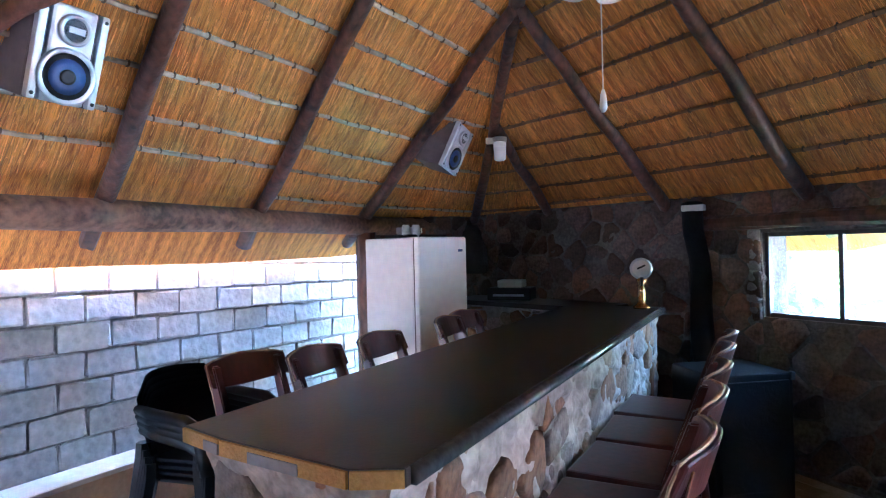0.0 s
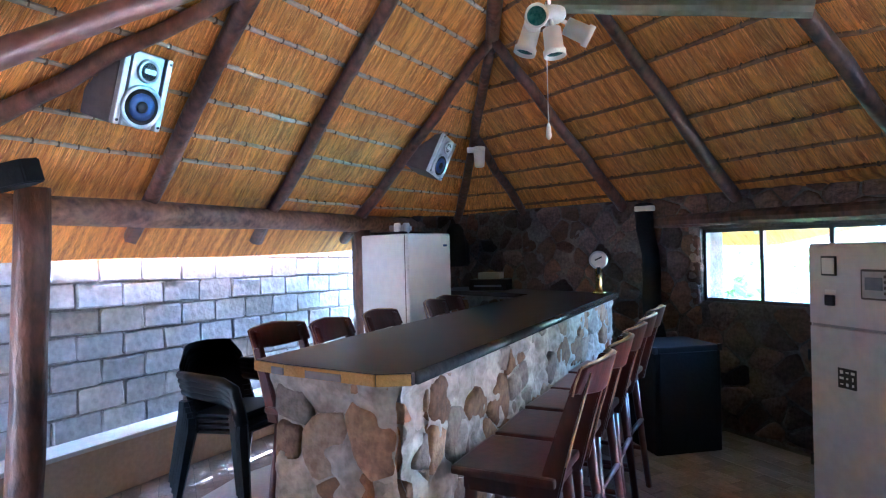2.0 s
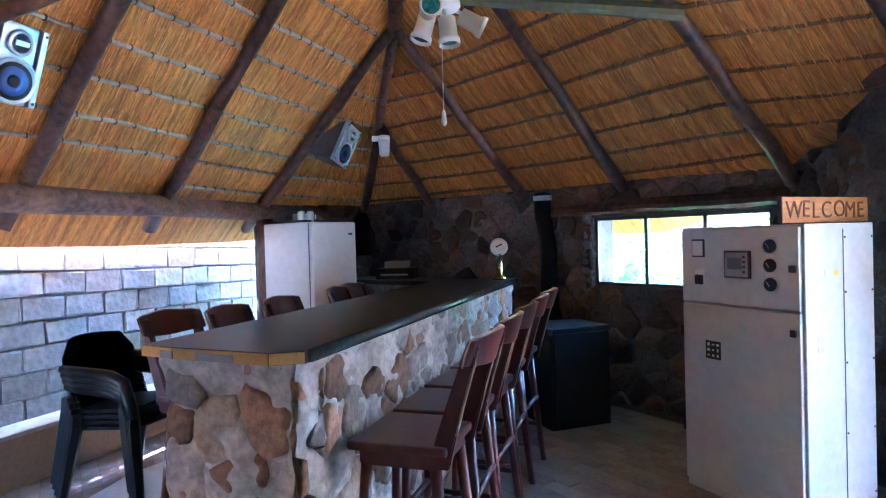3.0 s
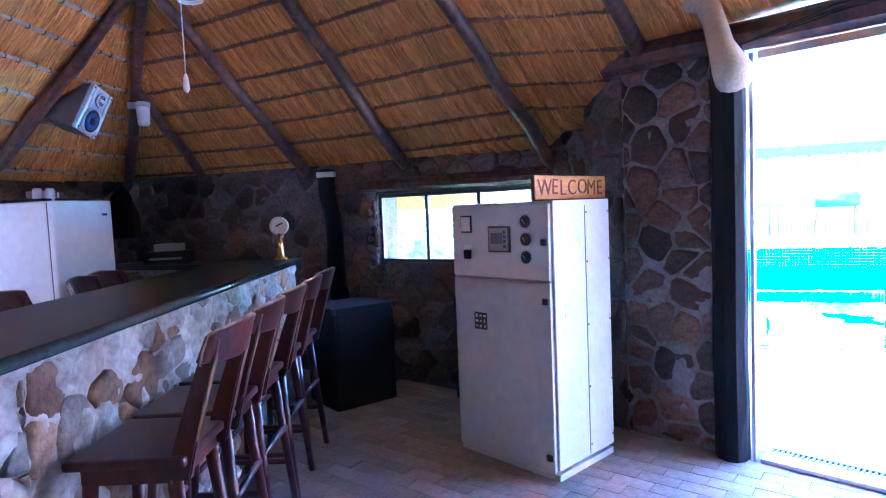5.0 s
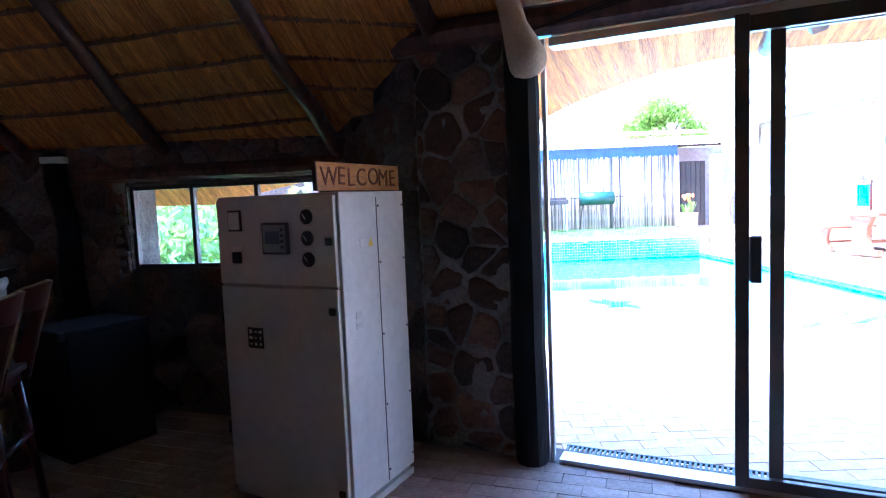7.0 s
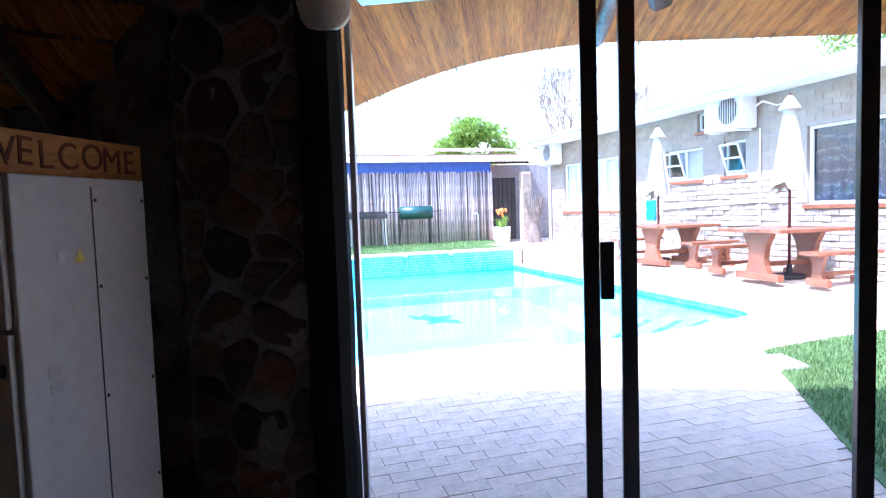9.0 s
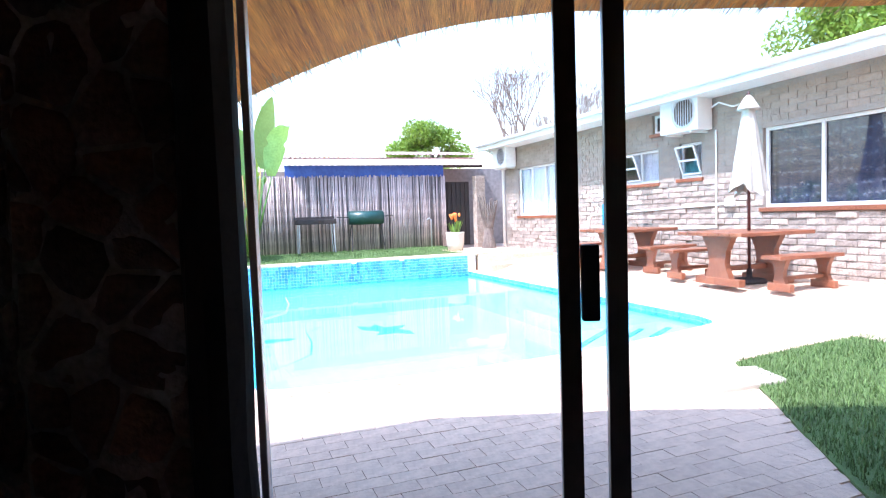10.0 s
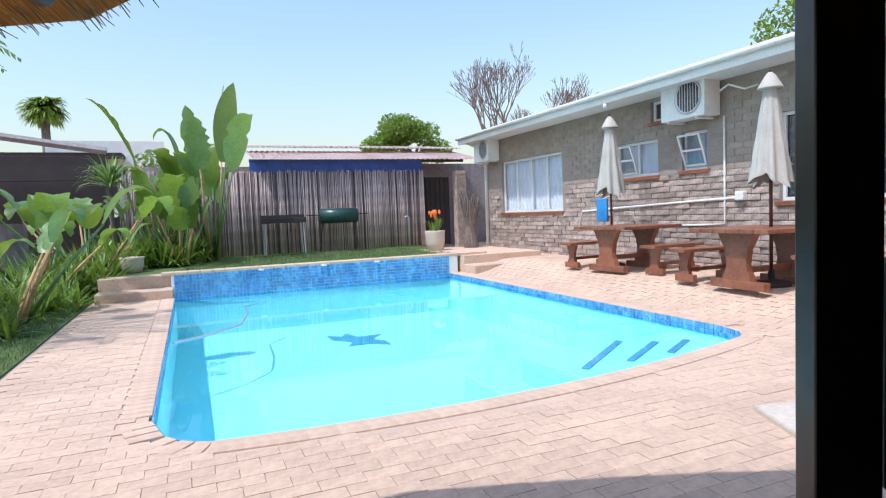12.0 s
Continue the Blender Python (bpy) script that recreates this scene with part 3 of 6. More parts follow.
for k in range(9):
    z = WZ0 - 0.03 + (WZ1 - WZ0 + 0.04) * k / 8
    bm = bmesh.new()
    bmesh.ops.create_icosphere(bm, subdivisions=2, radius=1.0)
    for v in bm.verts:
        v.co *= 1 + 0.35 * noise.noise(v.co * 1.7 + Vector((k * 3.1, 0, 0)))
    lump = part("reveal_stone", bm, MORTAR_MID, win, "rough stone edge of the opening, coloured pale for light")
    lump.matrix_local = Matrix.Translation((WX0 - 0.055 + rv.uniform(-0.02, 0.012), 0.012, z)) @ pose(0, 0, 0, rv.uniform(0, 90), rv.uniform(0, 90), rv.uniform(0, 90)) @ Matrix.Diagonal((rv.uniform(0.04, 0.075), rv.uniform(0.04, 0.06), rv.uniform(0.035, 0.065), 1))
part("lintel", pole((0.1, -0.02, 1.70), (2.2, -0.02, 1.70), 0.055, 0.06, 8, 0.15, 0.02), POLE, win, "dark round timber lintel")

# ---- sliding door ----
door = thing("door_1", along(JAMB, DOOR_END), "open aluminium sliding glass door to the pool", "door", kind="structure")
DL = span(JAMB, DOOR_END)
DT = 2.23
part("door_frame", B((-0.010, 0.012, DT / 2), (0.024, 0.030, DT), 0.004), ALUS, door, "silver aluminium jamb")
part("door_frame", B((DL, 0.03, DT / 2), (0.04, 0.05, DT), 0.004), ALUS, door)
part("door_frame", B((DL / 2, 0.05, DT - 0.02), (DL - 0.05, 0.11, 0.045), 0.004), ALUS, door)
part("door_track", B((DL / 2, 0.05, 0.012), (DL - 0.05, 0.11, 0.025), 0.003), ALUS, door)
S1 = span(JAMB, (3.902, 0.787)) + 0.03


def door_leaf(x0, x1, y):
    leaf = part("door_leaf", B(((x0 + x1) / 2, y, DT / 2), (x1 - x0 - 0.1, 0.005, DT - 0.16)), GLASS, door, "clear glass leaf")
    leaf.visible_shadow = False
    for x in (x0 + 0.03, x1 - 0.03):
        part("stile", B((x, y, DT / 2), (0.06, 0.035, DT - 0.06), 0.003), ALU, leaf, "dark aluminium stile")
    for z, h in ((0.055, 0.05), (DT - 0.075, 0.07)):
        part("rail", B(((x0 + x1) / 2, y, z), (x1 - x0 - 0.12, 0.033, h), 0.003), ALU, leaf)
    return leaf


leaf = door_leaf(S1 - 0.03, S1 + 0.98, -0.003)
door_leaf(S1 + 0.115, DL - 0.03, 0.052)
part("handle", B((S1 + 0.055, -0.03, 1.11), (0.05, 0.035, 0.215), 0.008), BLACKP, leaf, "black handle box")

# heavy timber over and beside the door
part_beam = part("door_beam", pole((V2[0] - 0.05, V2[1] + 0.12, 2.33), (DOOR_END[0] + 0.1, DOOR_END[1] - 0.2, 2.33), 0.085, 0.085, 9, 0.12, 0.02), POLE)
tagged(part_beam, "dark round timber beam over the sliding door", "beam", kind="structure")
jp = part("trim", pole((3.590, 1.725, 0.0), (3.588, 1.735, 2.27), 0.092, 0.088, 8, 0.12, 0.01), BLACKM)
tagged(jp, "dark timber post beside the door frame", "post", kind="structure")

# ---- open side: beam, posts, low wall, block wall ----
side = part("beam", pole((-2.65, -0.4, 1.78), (-2.24, 2.2, 1.79), 0.08, 0.085, 6, 0.12, 0.02), BEAMWOOD)
tagged(side, "weathered round timber wall plate on posts", "beam", kind="structure")
pts = [(-2.22, 2.24), (-1.83, 2.84), (-1.43, 3.44), (-0.92, 4.40), (-0.34, 5.47), (0.45, 6.75)]
side2 = part("beam", tube(bmesh.new(), [Vector((x, y, 1.785)) for x, y in pts], 0.085, 12, 0.14), BEAMWOOD, smooth=True)
tagged(side2, "weathered round timber wall plate under the rafters", "beam", kind="structure")
po = part("post", pole(POSTP + (0.0,), (POSTP[0] + 0.10, POSTP[1], 1.86), 0.084, 0.08, 8, 0.10, 0.012), POLE, smooth=True)
tagged(po, "dark brown round timber post carrying the wall plate", "post")
po = part("post", pole((-0.36, 5.6, 0.0), (-0.33, 5.46, 1.72), 0.08, 0.08, 8, 0.1, 0.012), POLE, smooth=True)
tagged(po, "dark brown round timber post behind the fridge", "post")
po = part("post", pole((2.36, 4.72, 0.0), (2.24, 4.80, 1.86), 0.085, 0.075, 10, 0.35, 0.05), BLACKM, smooth=True)
tagged(po, "black rough timber post at the end of the bar", "post")
low = thing("wall_low", along((-2.55, 1.9), (-0.62, 5.25)), "low tan plastered wall with a white ledge", "wall", kind="structure")
LL = span((-2.55, 1.9), (-0.62, 5.25))
part("plaster", B((LL / 2, 0.10, 0.14), (LL, 0.2, 0.36), 0.01), PLASTER, low)
part("ledge", B((LL / 2, 0.10, 0.335), (LL, 0.24, 0.03), 0.008), WHITEP, low, "white painted ledge")
BW0, BW1 = (-4.05, 0.22), (0.35, 8.44)
blockwall = thing("wall_blocks", along(BW0, BW1), "grey concrete block boundary wall with rough joints", "wall", kind="structure")
BL = span(BW0, BW1)
part("joint", B((BL / 2, 0.10, 0.65), (BL, 0.17, 2.13)), JOINT, blockwall)
rb = random.Random(9)


def block_mesh(k):
    r = random.Random(k)
    bm = B((0, 0, 0), (0.334, 0.19, 0.168), 0.012)
    for v in bm.verts:
        v.co += Vector((r.uniform(-1, 1), r.uniform(-1, 1), r.uniform(-1, 1))) * 0.009
    return mesh_of(bm, BLOCK)


BLOCKS = [block_mesh(k) for k in range(6)]
# courses of 0.185 m that drop a little along the wall
for row in range(9):
    for col in range(int(BL / 0.353)):
        x = 0.32 + col * 0.353 + (row % 2) * 0.172
        z = 0.130 + 0.185 * row - 0.025 * (x - 4.0)
        if 1.2 < x < BL - 0.2:
            piece("block", rb.choice(BLOCKS), Matrix.Translation((x, 0.085 + rb.uniform(-0.008, 0.008), z)) @ pose(0, 0, 0, rb.uniform(-0.8, 0.8), 1.43 + rb.uniform(-0.7, 0.7), rb.uniform(-1, 1)), blockwall)
bm = bmesh.new()
for k in range(90):
    x = rb.uniform(0.5, BL - 0.2)
    bmesh.ops.create_icosphere(bm, subdivisions=1, radius=rb.uniform(0.02, 0.05), matrix=pose(x, rb.uniform(0.0, 0.15), 1.715 + rb.uniform(-0.01, 0.015)) @ Matrix.Diagonal((2.2, 1, 0.5, 1)))
part("mortar_lump", bm, JOINT, blockwall, "rough mortar along the top")

# ---- bar ----
BD = Vector((0.463, 0.886))
bar = thing("bar_counter", pose(0.304, 1.435, 0, 0, 0, math.degrees(math.atan2(BD.y, BD.x))), "stone bar counter with a dark laminate top", "bar")
# local x along the bar, y to its left
BLEN = 3.35


def bar_xy(p):
    v = Vector(p) - Vector((0.304, 1.435))
    return (v.dot(BD), v.dot(Vector((-BD.y, BD.x))))


outline = [(0.0, 0.0), (BLEN, 0.0), (BLEN, 0.66), bar_xy((-0.285, 1.76)), bar_xy((-0.15, 1.65)), bar_xy((0.19, 1.433))]
part("bar_top", prism(outline, 1.078, 1.12, 0.003), BARTOP, bar, "dark brown laminate top")
part("bar_edge", tube(bmesh.new(), [(0.02, -0.006, 1.10), (BLEN, -0.006, 1.10)], 0.021, 10), BAREDGE, bar, "dark rounded front edge", True)
c = [Vector((*p, 0)) for p in outline]
for p, q in ((c[3], c[4]), (c[4], c[5]), (c[5], c[0])):
    d = (q - p)
    nrm = Vector((-d.y, d.x, 0)).normalized() * -1
    mid = (p + q) / 2
    ang = math.degrees(math.atan2(d.y, d.x))
    part("chipped_edge", B((0, 0, 0), (d.length - 0.004, 0.014, 0.036), 0.001, pose(mid.x, mid.y, 1.0985, 0, 0, ang)), CHIP, bar, "bare yellow chipboard edge")
for p, q, f0, f1 in ((c[3], c[4], 0.62, 0.99), (c[4], c[5], 0.26, 0.66)):
    d = q - p
    mid = p.lerp(q, (f0 + f1) / 2)
    part("laminate_remnant", B((0, 0, 0), (d.length * (f1 - f0), 0.019, 0.026), 0.002, pose(mid.x, mid.y, 1.0945, 0, 0, math.degrees(math.atan2(d.y, d.x)))), LAMGREY, bar, "torn grey laminate left on the edge")
e0, e1 = [Vector(bar_xy(p)) for p in ((-0.215, 1.80), (0.255, 1.505))]
body_o = [(0.17, 0.055), (BLEN, 0.055), (BLEN, 0.60), (e0.x + 0.10, 0.60), tuple(e0), tuple(e1)]
part("mortar", prism(body_o, -0.02, 1.078, 0.02), MORTAR, bar, "rough grey mortar")
for k, (p, q) in enumerate(((body_o[0], body_o[1]), (body_o[2], body_o[3]), (body_o[4], body_o[5]), (body_o[5], body_o[0]))):
    f = part("stone_face", rough_panel(span(p, q), 1.075, 0.036, 0.016), MORTAR, bar, "lumpy grey mortar face", True)
    f.matrix_local = along(p, q)
    stones(f, span(p, q), 0.02, 1.06, (STONE, STONE_GREY, STONE, STONE_PALE), 0.21, 40 + k, -0.013, cover=0.68, gap=0.002, proud=0.011)

# ---- white cabinet ----
CC, CL_, CR = (2.574, 1.992), (2.386, 2.706), (3.083, 2.132)
cabinet = thing("electrical_cabinet", along(CC, CR), "tall pale grey steel electrical cabinet with dials", "cabinet")
CW, CD, CH = 0.53, 0.735, 1.49
part("body", B((CW / 2, CD / 2, CH / 2 + 0.03), (CW, CD, CH - 0.06), 0.006), GREYM, cabinet)
part("plinth", B((CW / 2, CD / 2, 0.018), (CW - 0.006, CD - 0.006, 0.036), 0.003), GREYM, cabinet, "pale steel plinth")
# the front faces local -x
updoor = part("door", B((-0.012, CD / 2, 1.275), (0.022, CD - 0.03, 0.40), 0.004), GREYM, cabinet, "instrument door")
lodoor = part("door", B((-0.012, CD / 2, 0.555), (0.022, CD - 0.03, 1.01), 0.004), GREYM, cabinet, "plain lower door")
part("gasket", B((-0.004, CD / 2, 1.067), (0.012, CD - 0.04, 0.012)), SEAMGREY, cabinet)


def dial_face(y, z):
    d = part("dial", lathe([(0.030, 0), (0.034, 0.004), (0.034, 0.010), (0.027, 0.012)], 20), BLACKP, updoor, "round black dial", True)
    d.matrix_local = pose(-0.023, y, z, 0, -90, 0)
    n = part("needle", B((0.006, 0.006, 0.0135), (0.028, 0.005, 0.002), 0, pose(0, 0, 0, 0, 0, 35)), WHITEP, d, "white needle")
    t = part("dial_label", B((-0.0245, y, z + 0.047), (0.002, 0.05, 0.006)), WHITEP, updoor, "small white label strip")


for z in (1.385, 1.290, 1.195):
    dial_face(0.16, z)
part("display", B((-0.030, 0.345, 1.29), (0.018, 0.155, 0.145), 0.006), ALU, updoor, "grey framed display panel")
part("display_plate", B((-0.0395, 0.345, 1.29), (0.003, 0.135, 0.125), 0.001), SEAMGREY, updoor, "pale grey panel face")
part("screen", B((-0.0415, 0.355, 1.295), (0.003, 0.085, 0.060), 0.001), SCREENG, updoor, "dull blue-grey screen")
for k in range(4):
    part("button", B((-0.0415, 0.298, 1.252 + 0.026 * k), (0.003, 0.016, 0.014), 0.001), ALU, updoor)
part("meter", B((-0.026, 0.60, 1.375), (0.010, 0.085, 0.10), 0.004), BLACKP, updoor, "framed white meter")
part("meter_card", B((-0.0325, 0.60, 1.375), (0.004, 0.068, 0.082)), WHITEP, updoor, "white meter card")
part("switch", B((-0.030, 0.595, 1.20), (0.02, 0.05, 0.055), 0.006), BLACKP, updoor, "black rotary switch")
part("switch_plate", B((-0.0235, 0.595, 1.212), (0.002, 0.062, 0.085)), WHITEP, updoor)
for dd, z in ((updoor, 1.275), (lodoor, 0.965), (lodoor, 0.13)):
    part("lock", B((-0.028, 0.045, z), (0.014, 0.032, 0.034), 0.004), BLACKP, dd, "square black lock")
part("sticker", B((-0.0237, 0.515, 0.815), (0.0012, 0.10, 0.10)), BLACKP, lodoor, "dark square sticker")
rs = random.Random(3)
for k in range(9):
    part("sticker_mark", B((-0.0247, 0.485 + 0.03 * (k % 3), 0.785 + 0.03 * (k // 3)), (0.001, rs.uniform(0.008, 0.022), rs.uniform(0.006, 0.02))), WHITEP, lodoor)
part("hinge", B((-0.02, CD - 0.006, 0.35), (0.016, 0.012, 0.06), 0.003), BLACKP, lodoor)
part("hinge", B((-0.02, CD - 0.006, 0.9), (0.016, 0.012, 0.06), 0.003), BLACKP, lodoor)
# the side faces local -y
part("side_seam", B((0.285, -0.001, CH / 2 + 0.02), (0.004, 0.003, CH - 0.1)), ALU, cabinet)
for x in (0.30, 0.515):
    for z in (0.12, 0.45, 0.8, 1.15, 1.42):
        r = part("rivet", lathe([(0.006, 0), (0.006, 0.002), (0.003, 0.004)], 8), BLACKP, cabinet)
        r.matrix_local = pose(x, 0.0, z, 90, 0, 0)
tri_ = bmesh.new()
tri_.faces.new([tri_.verts.new(p) for p in ((0.20, -0.003, 1.235), (0.245, -0.003, 1.235), (0.2225, -0.003, 1.275))])
part("warning_sign", tri_, YELLOW, cabinet, "small yellow warning triangle")
part("paper_label", B((0.155, -0.0015, 1.255), (0.03, 0.002, 0.035)), WHITEP, cabinet)
for z in (0.0, 0.05):
    part("worn_label", B((0.105, -0.0013, 0.93 - z), (0.045, 0.0015, 0.03)), mat("faded_label", (0.58, 0.57, 0.55), (0.5, 0.5, 0.49), 0.6) if z == 0 else bpy.data.materials["faded_label"], cabinet)

# welcome board on the cabinet
sign = thing("welcome_sign", along(CC, CR, CH) @ pose(-0.025, 0.10, 0.003), "orange wooden board lettered WELCOME on the cabinet", "sign")
part("board", B((0.335, 0, 0.067), (0.67, 0.022, 0.128), 0.004), SIGN, sign)
part("board_edge", B((-0.004, 0.0, 0.067), (0.006, 0.024, 0.126), 0.001), POLE, sign)
for k, ch in enumerate("WELCOME"):
    cu = bpy.data.curves.new("letter", "FONT")
    cu.body, cu.size, cu.align_x, cu.extrude, cu.offset = ch, 0.120, "CENTER", 0.0015, 0.0
    tmp = bpy.data.objects.new("letter", cu)
    scene.collection.objects.link(tmp)
    me = bpy.data.meshes.new_from_object(tmp.evaluated_get(bpy.context.evaluated_depsgraph_get()))
    bpy.data.objects.remove(tmp)
    me.materials.clear()
    me.materials.append(SIGNINK)
    lo = new("letter", me)
    lo.parent = sign
    lo.matrix_local = pose(0.082 + 0.087 * k - (0.012 if k in (2, 3) else 0), -0.0125, 0.028 + 0.004 * math.sin(k * 2), 90, 3 * math.sin(k * 1.7), 0)

# ---- fridge ----
FC, FR = (0.114, 4.791), (0.50, 5.16)
fridge = thing("fridge", along(FC, FR), "white upright fridge behind the bar", "fridge")
FW, FD, FH = 0.52, 0.62, 1.665
part("body", B((FW / 2, FD / 2, FH / 2 + 0.015), (FW, FD, FH - 0.05), 0.014), WHITEM, fridge)
fd = part("door", B((FW / 2 + 0.002, -0.030, FH / 2 + 0.03), (FW, 0.052, FH - 0.08), 0.016), WHITEM, fridge)
part("badge", B((FW - 0.07, -0.058, FH - 0.12), (0.05, 0.003, 0.02), 0.001), BLUE, fd, "small dark badge")
part("seal", B((FW / 2, -0.002, FH / 2 + 0.03), (FW - 0.01, 0.012, FH - 0.1)), ALU, fridge)
for x in (0.05, FW - 0.05):
    part("foot", B((x, 0.08, 0.01), (0.04, 0.04, 0.02)), BLACKP, fridge)
FT = along(FC, FR, FH - 0.01)
g = thing("glass_jar", FT @ pose(0.10, 0.2, 0.003), "small clear glass jar on the fridge", "jar")
part("jar", lathe([(0.03, 0), (0.034, 0.02), (0.034, 0.085), (0.026, 0.1)], 14), SILVER, g, smooth=True)
g2 = copy_thing(g, FT @ pose(0.17, 0.16, 0.003))
tr_ = thing("tray", FT @ pose(0.27, 0.28, 0.003), "flat dark tray of odds and ends on the fridge", "tray")
part("base", B((0, 0, 0.012), (0.42, 0.3, 0.02), 0.006), BLACKP, tr_)
for k in range(7):
    part("oddment", B((-0.15 + 0.05 * k, rs.uniform(-0.08, 0.08), 0.04 + rs.uniform(0, 0.02)), (0.05, 0.07, rs.uniform(0.03, 0.07)), 0.008), (BROWNBOX, WHITEP, REDWOOD)[k % 3], tr_)

# ---- bar stools ----
def bar_stool(m, group):
    """A tall stool: local x along the bar, local y away from the bar towards its back."""
    s = thing("bar_stool", m, "dark mahogany bar stool with a worn curved backrest", "bar stool", group)
    bm = B((0, 0, 0.745), (0.38, 0.37, 0.034), 0.012)
    for v in bm.verts:
        if v.co.z > 0.745:
            v.co.z -= 0.012 * max(0, 1 - (v.co.x / 0.19) ** 2)
    part("seat", bm, MAHOG, s)
    for x in (-1, 1):
        for y in (-1, 1):
            part("leg", tube(bmesh.new(), [(0.135 * x, 0.125 * y, 0.73), (0.185 * x, 0.175 * y + 0.02 * (y > 0), 0.0)], [0.024, 0.019], 8, 0.05), MAHOG, s, smooth=True)
        part("apron", B((0.15 * x, 0, 0.70), (0.022, 0.29, 0.055), 0.004), MAHOG, s)
        bm = bmesh.new()
        rings = []
        for y, z, wd in ((0.150, 0.68, 0.074), (0.176, 0.78, 0.072), (0.213, 0.90, 0.062), (0.260, 1.04, 0.052), (0.285, 1.12, 0.040)):
            rings.append([bm.verts.new((0.150 * x + a * 0.016, y + b * wd / 2, z)) for a, b in ((-1, -1), (1, -1), (1, 1), (-1, 1))])
        for a, b in zip(rings, rings[1:]):
            for q in range(4):
                bm.faces.new((a[q], a[(q + 1) % 4], b[(q + 1) % 4], b[q]))
        bm.faces.new(rings[0][::-1])
        bm.faces.new(rings[-1])
        bmesh.ops.recalc_face_normals(bm, faces=bm.faces)
        bmesh.ops.bevel(bm, geom=bm.edges[:], offset=0.005, segments=2, affect="EDGES")
        post = part("back_post", bm, MAHOG, s)
        part("worn_edge", tube(bmesh.new(), [(0.150 * x + 0.014 * x, y, z) for y, z in ((0.216, 0.80), (0.244, 0.90), (0.286, 1.04), (0.304, 1.11))], 0.003, 5, 0.5), MAHEDGE, post, "edge worn pale")
        part("stretcher", tube(bmesh.new(), [(0.172 * x, -0.155, 0.24), (0.172 * x, 0.17, 0.24)], 0.014, 8), MAHOG, s, smooth=True)
    for y, z in ((-0.15, 0.33), (0.165, 0.42)):
        part("stretcher", tube(bmesh.new(), [(-0.165, y, z), (0.165, y, z)], 0.014, 8), MAHOG, s, smooth=True)
    for y in (-1, 1):
        part("apron", B((0, 0.145 * y, 0.70), (0.29, 0.022, 0.055), 0.004), MAHOG, s)
    bm = bmesh.new()
    ring = []
    n = 13
    for i in range(n):
        a = -1 + 2 * i / (n - 1)
        x = 0.188 * a
        y = 0.268 + 0.050 * (1 - a * a)
        top = 1.14 + 0.006 * math.cos(a * 3.14) - 0.008 * max(0, abs(a) - 0.9) / 0.1
        lo = 1.030 - 0.006 * math.cos(a * 3.14) + 0.008 * max(0, abs(a) - 0.9) / 0.1
        ring.append([bm.verts.new(p) for p in ((x, y - 0.014 - 0.02, lo), (x, y + 0.014 - 0.02, lo), (x, y + 0.016 + 0.015, top), (x, y - 0.012 + 0.015, top))])
    for a, b in zip(ring, ring[1:]):
        for k in range(4):
            bm.faces.new((a[k], a[(k + 1) % 4], b[(k + 1) % 4], b[k]))
    bm.faces.new(ring[0][::-1])
    bm.faces.new(ring[-1])
    bmesh.ops.recalc_face_normals(bm, faces=bm.faces)
    bmesh.ops.bevel(bm, geom=bm.edges[:], offset=0.004, segments=1, affect="EDGES")
    back = part("backrest", bm, MAHOG, s)
    bm = bmesh.new()
    tube(bm, [(0.184 * a, 0.268 + 0.050 * (1 - a * a) + 0.014, 1.1395 + 0.006 * math.cos(a * 3.14) - 0.008 * max(0, abs(a) - 0.9) / 0.1) for a in [-1 + 2 * i / 12 for i in range(13)]], 0.006, 6, 0.3)
    for x in (-1, 1):
        tube(bm, [(0.187 * x, 0.250, 1.035), (0.189 * x, 0.262, 1.08), (0.186 * x, 0.283, 1.132)], 0.004, 5, 0.4)
    part("worn_edge", bm, MAHEDGE, back, "edge worn pale")
    return s


BYAW = math.degrees(math.atan2(BD.y, BD.x))
stool = bar_stool(pose(0.672, 1.70, 0, 0, 0, BYAW + 180), "stools along the bar")
for k in range(1, 5):
    copy_thing(stool, pose(0.672 + 0.187 * k, 1.70 + 0.372 * k, 0, 0, 0, BYAW + 180 + (2, -2, 1, -3)[k - 1]))
for k, x in enumerate((0.73, 1.02, 1.47, 2.22, 2.52)):
    p = Vector((0.304, 1.435)) + BD * x + Vector((-BD.y, BD.x)) * (0.96, 0.80, 0.78, 0.78, 0.84)[k]
    copy_thing(stool, pose(p.x, p.y, 0, 0, 0, BYAW + (-6, 4, 0, 5, -4)[k]))

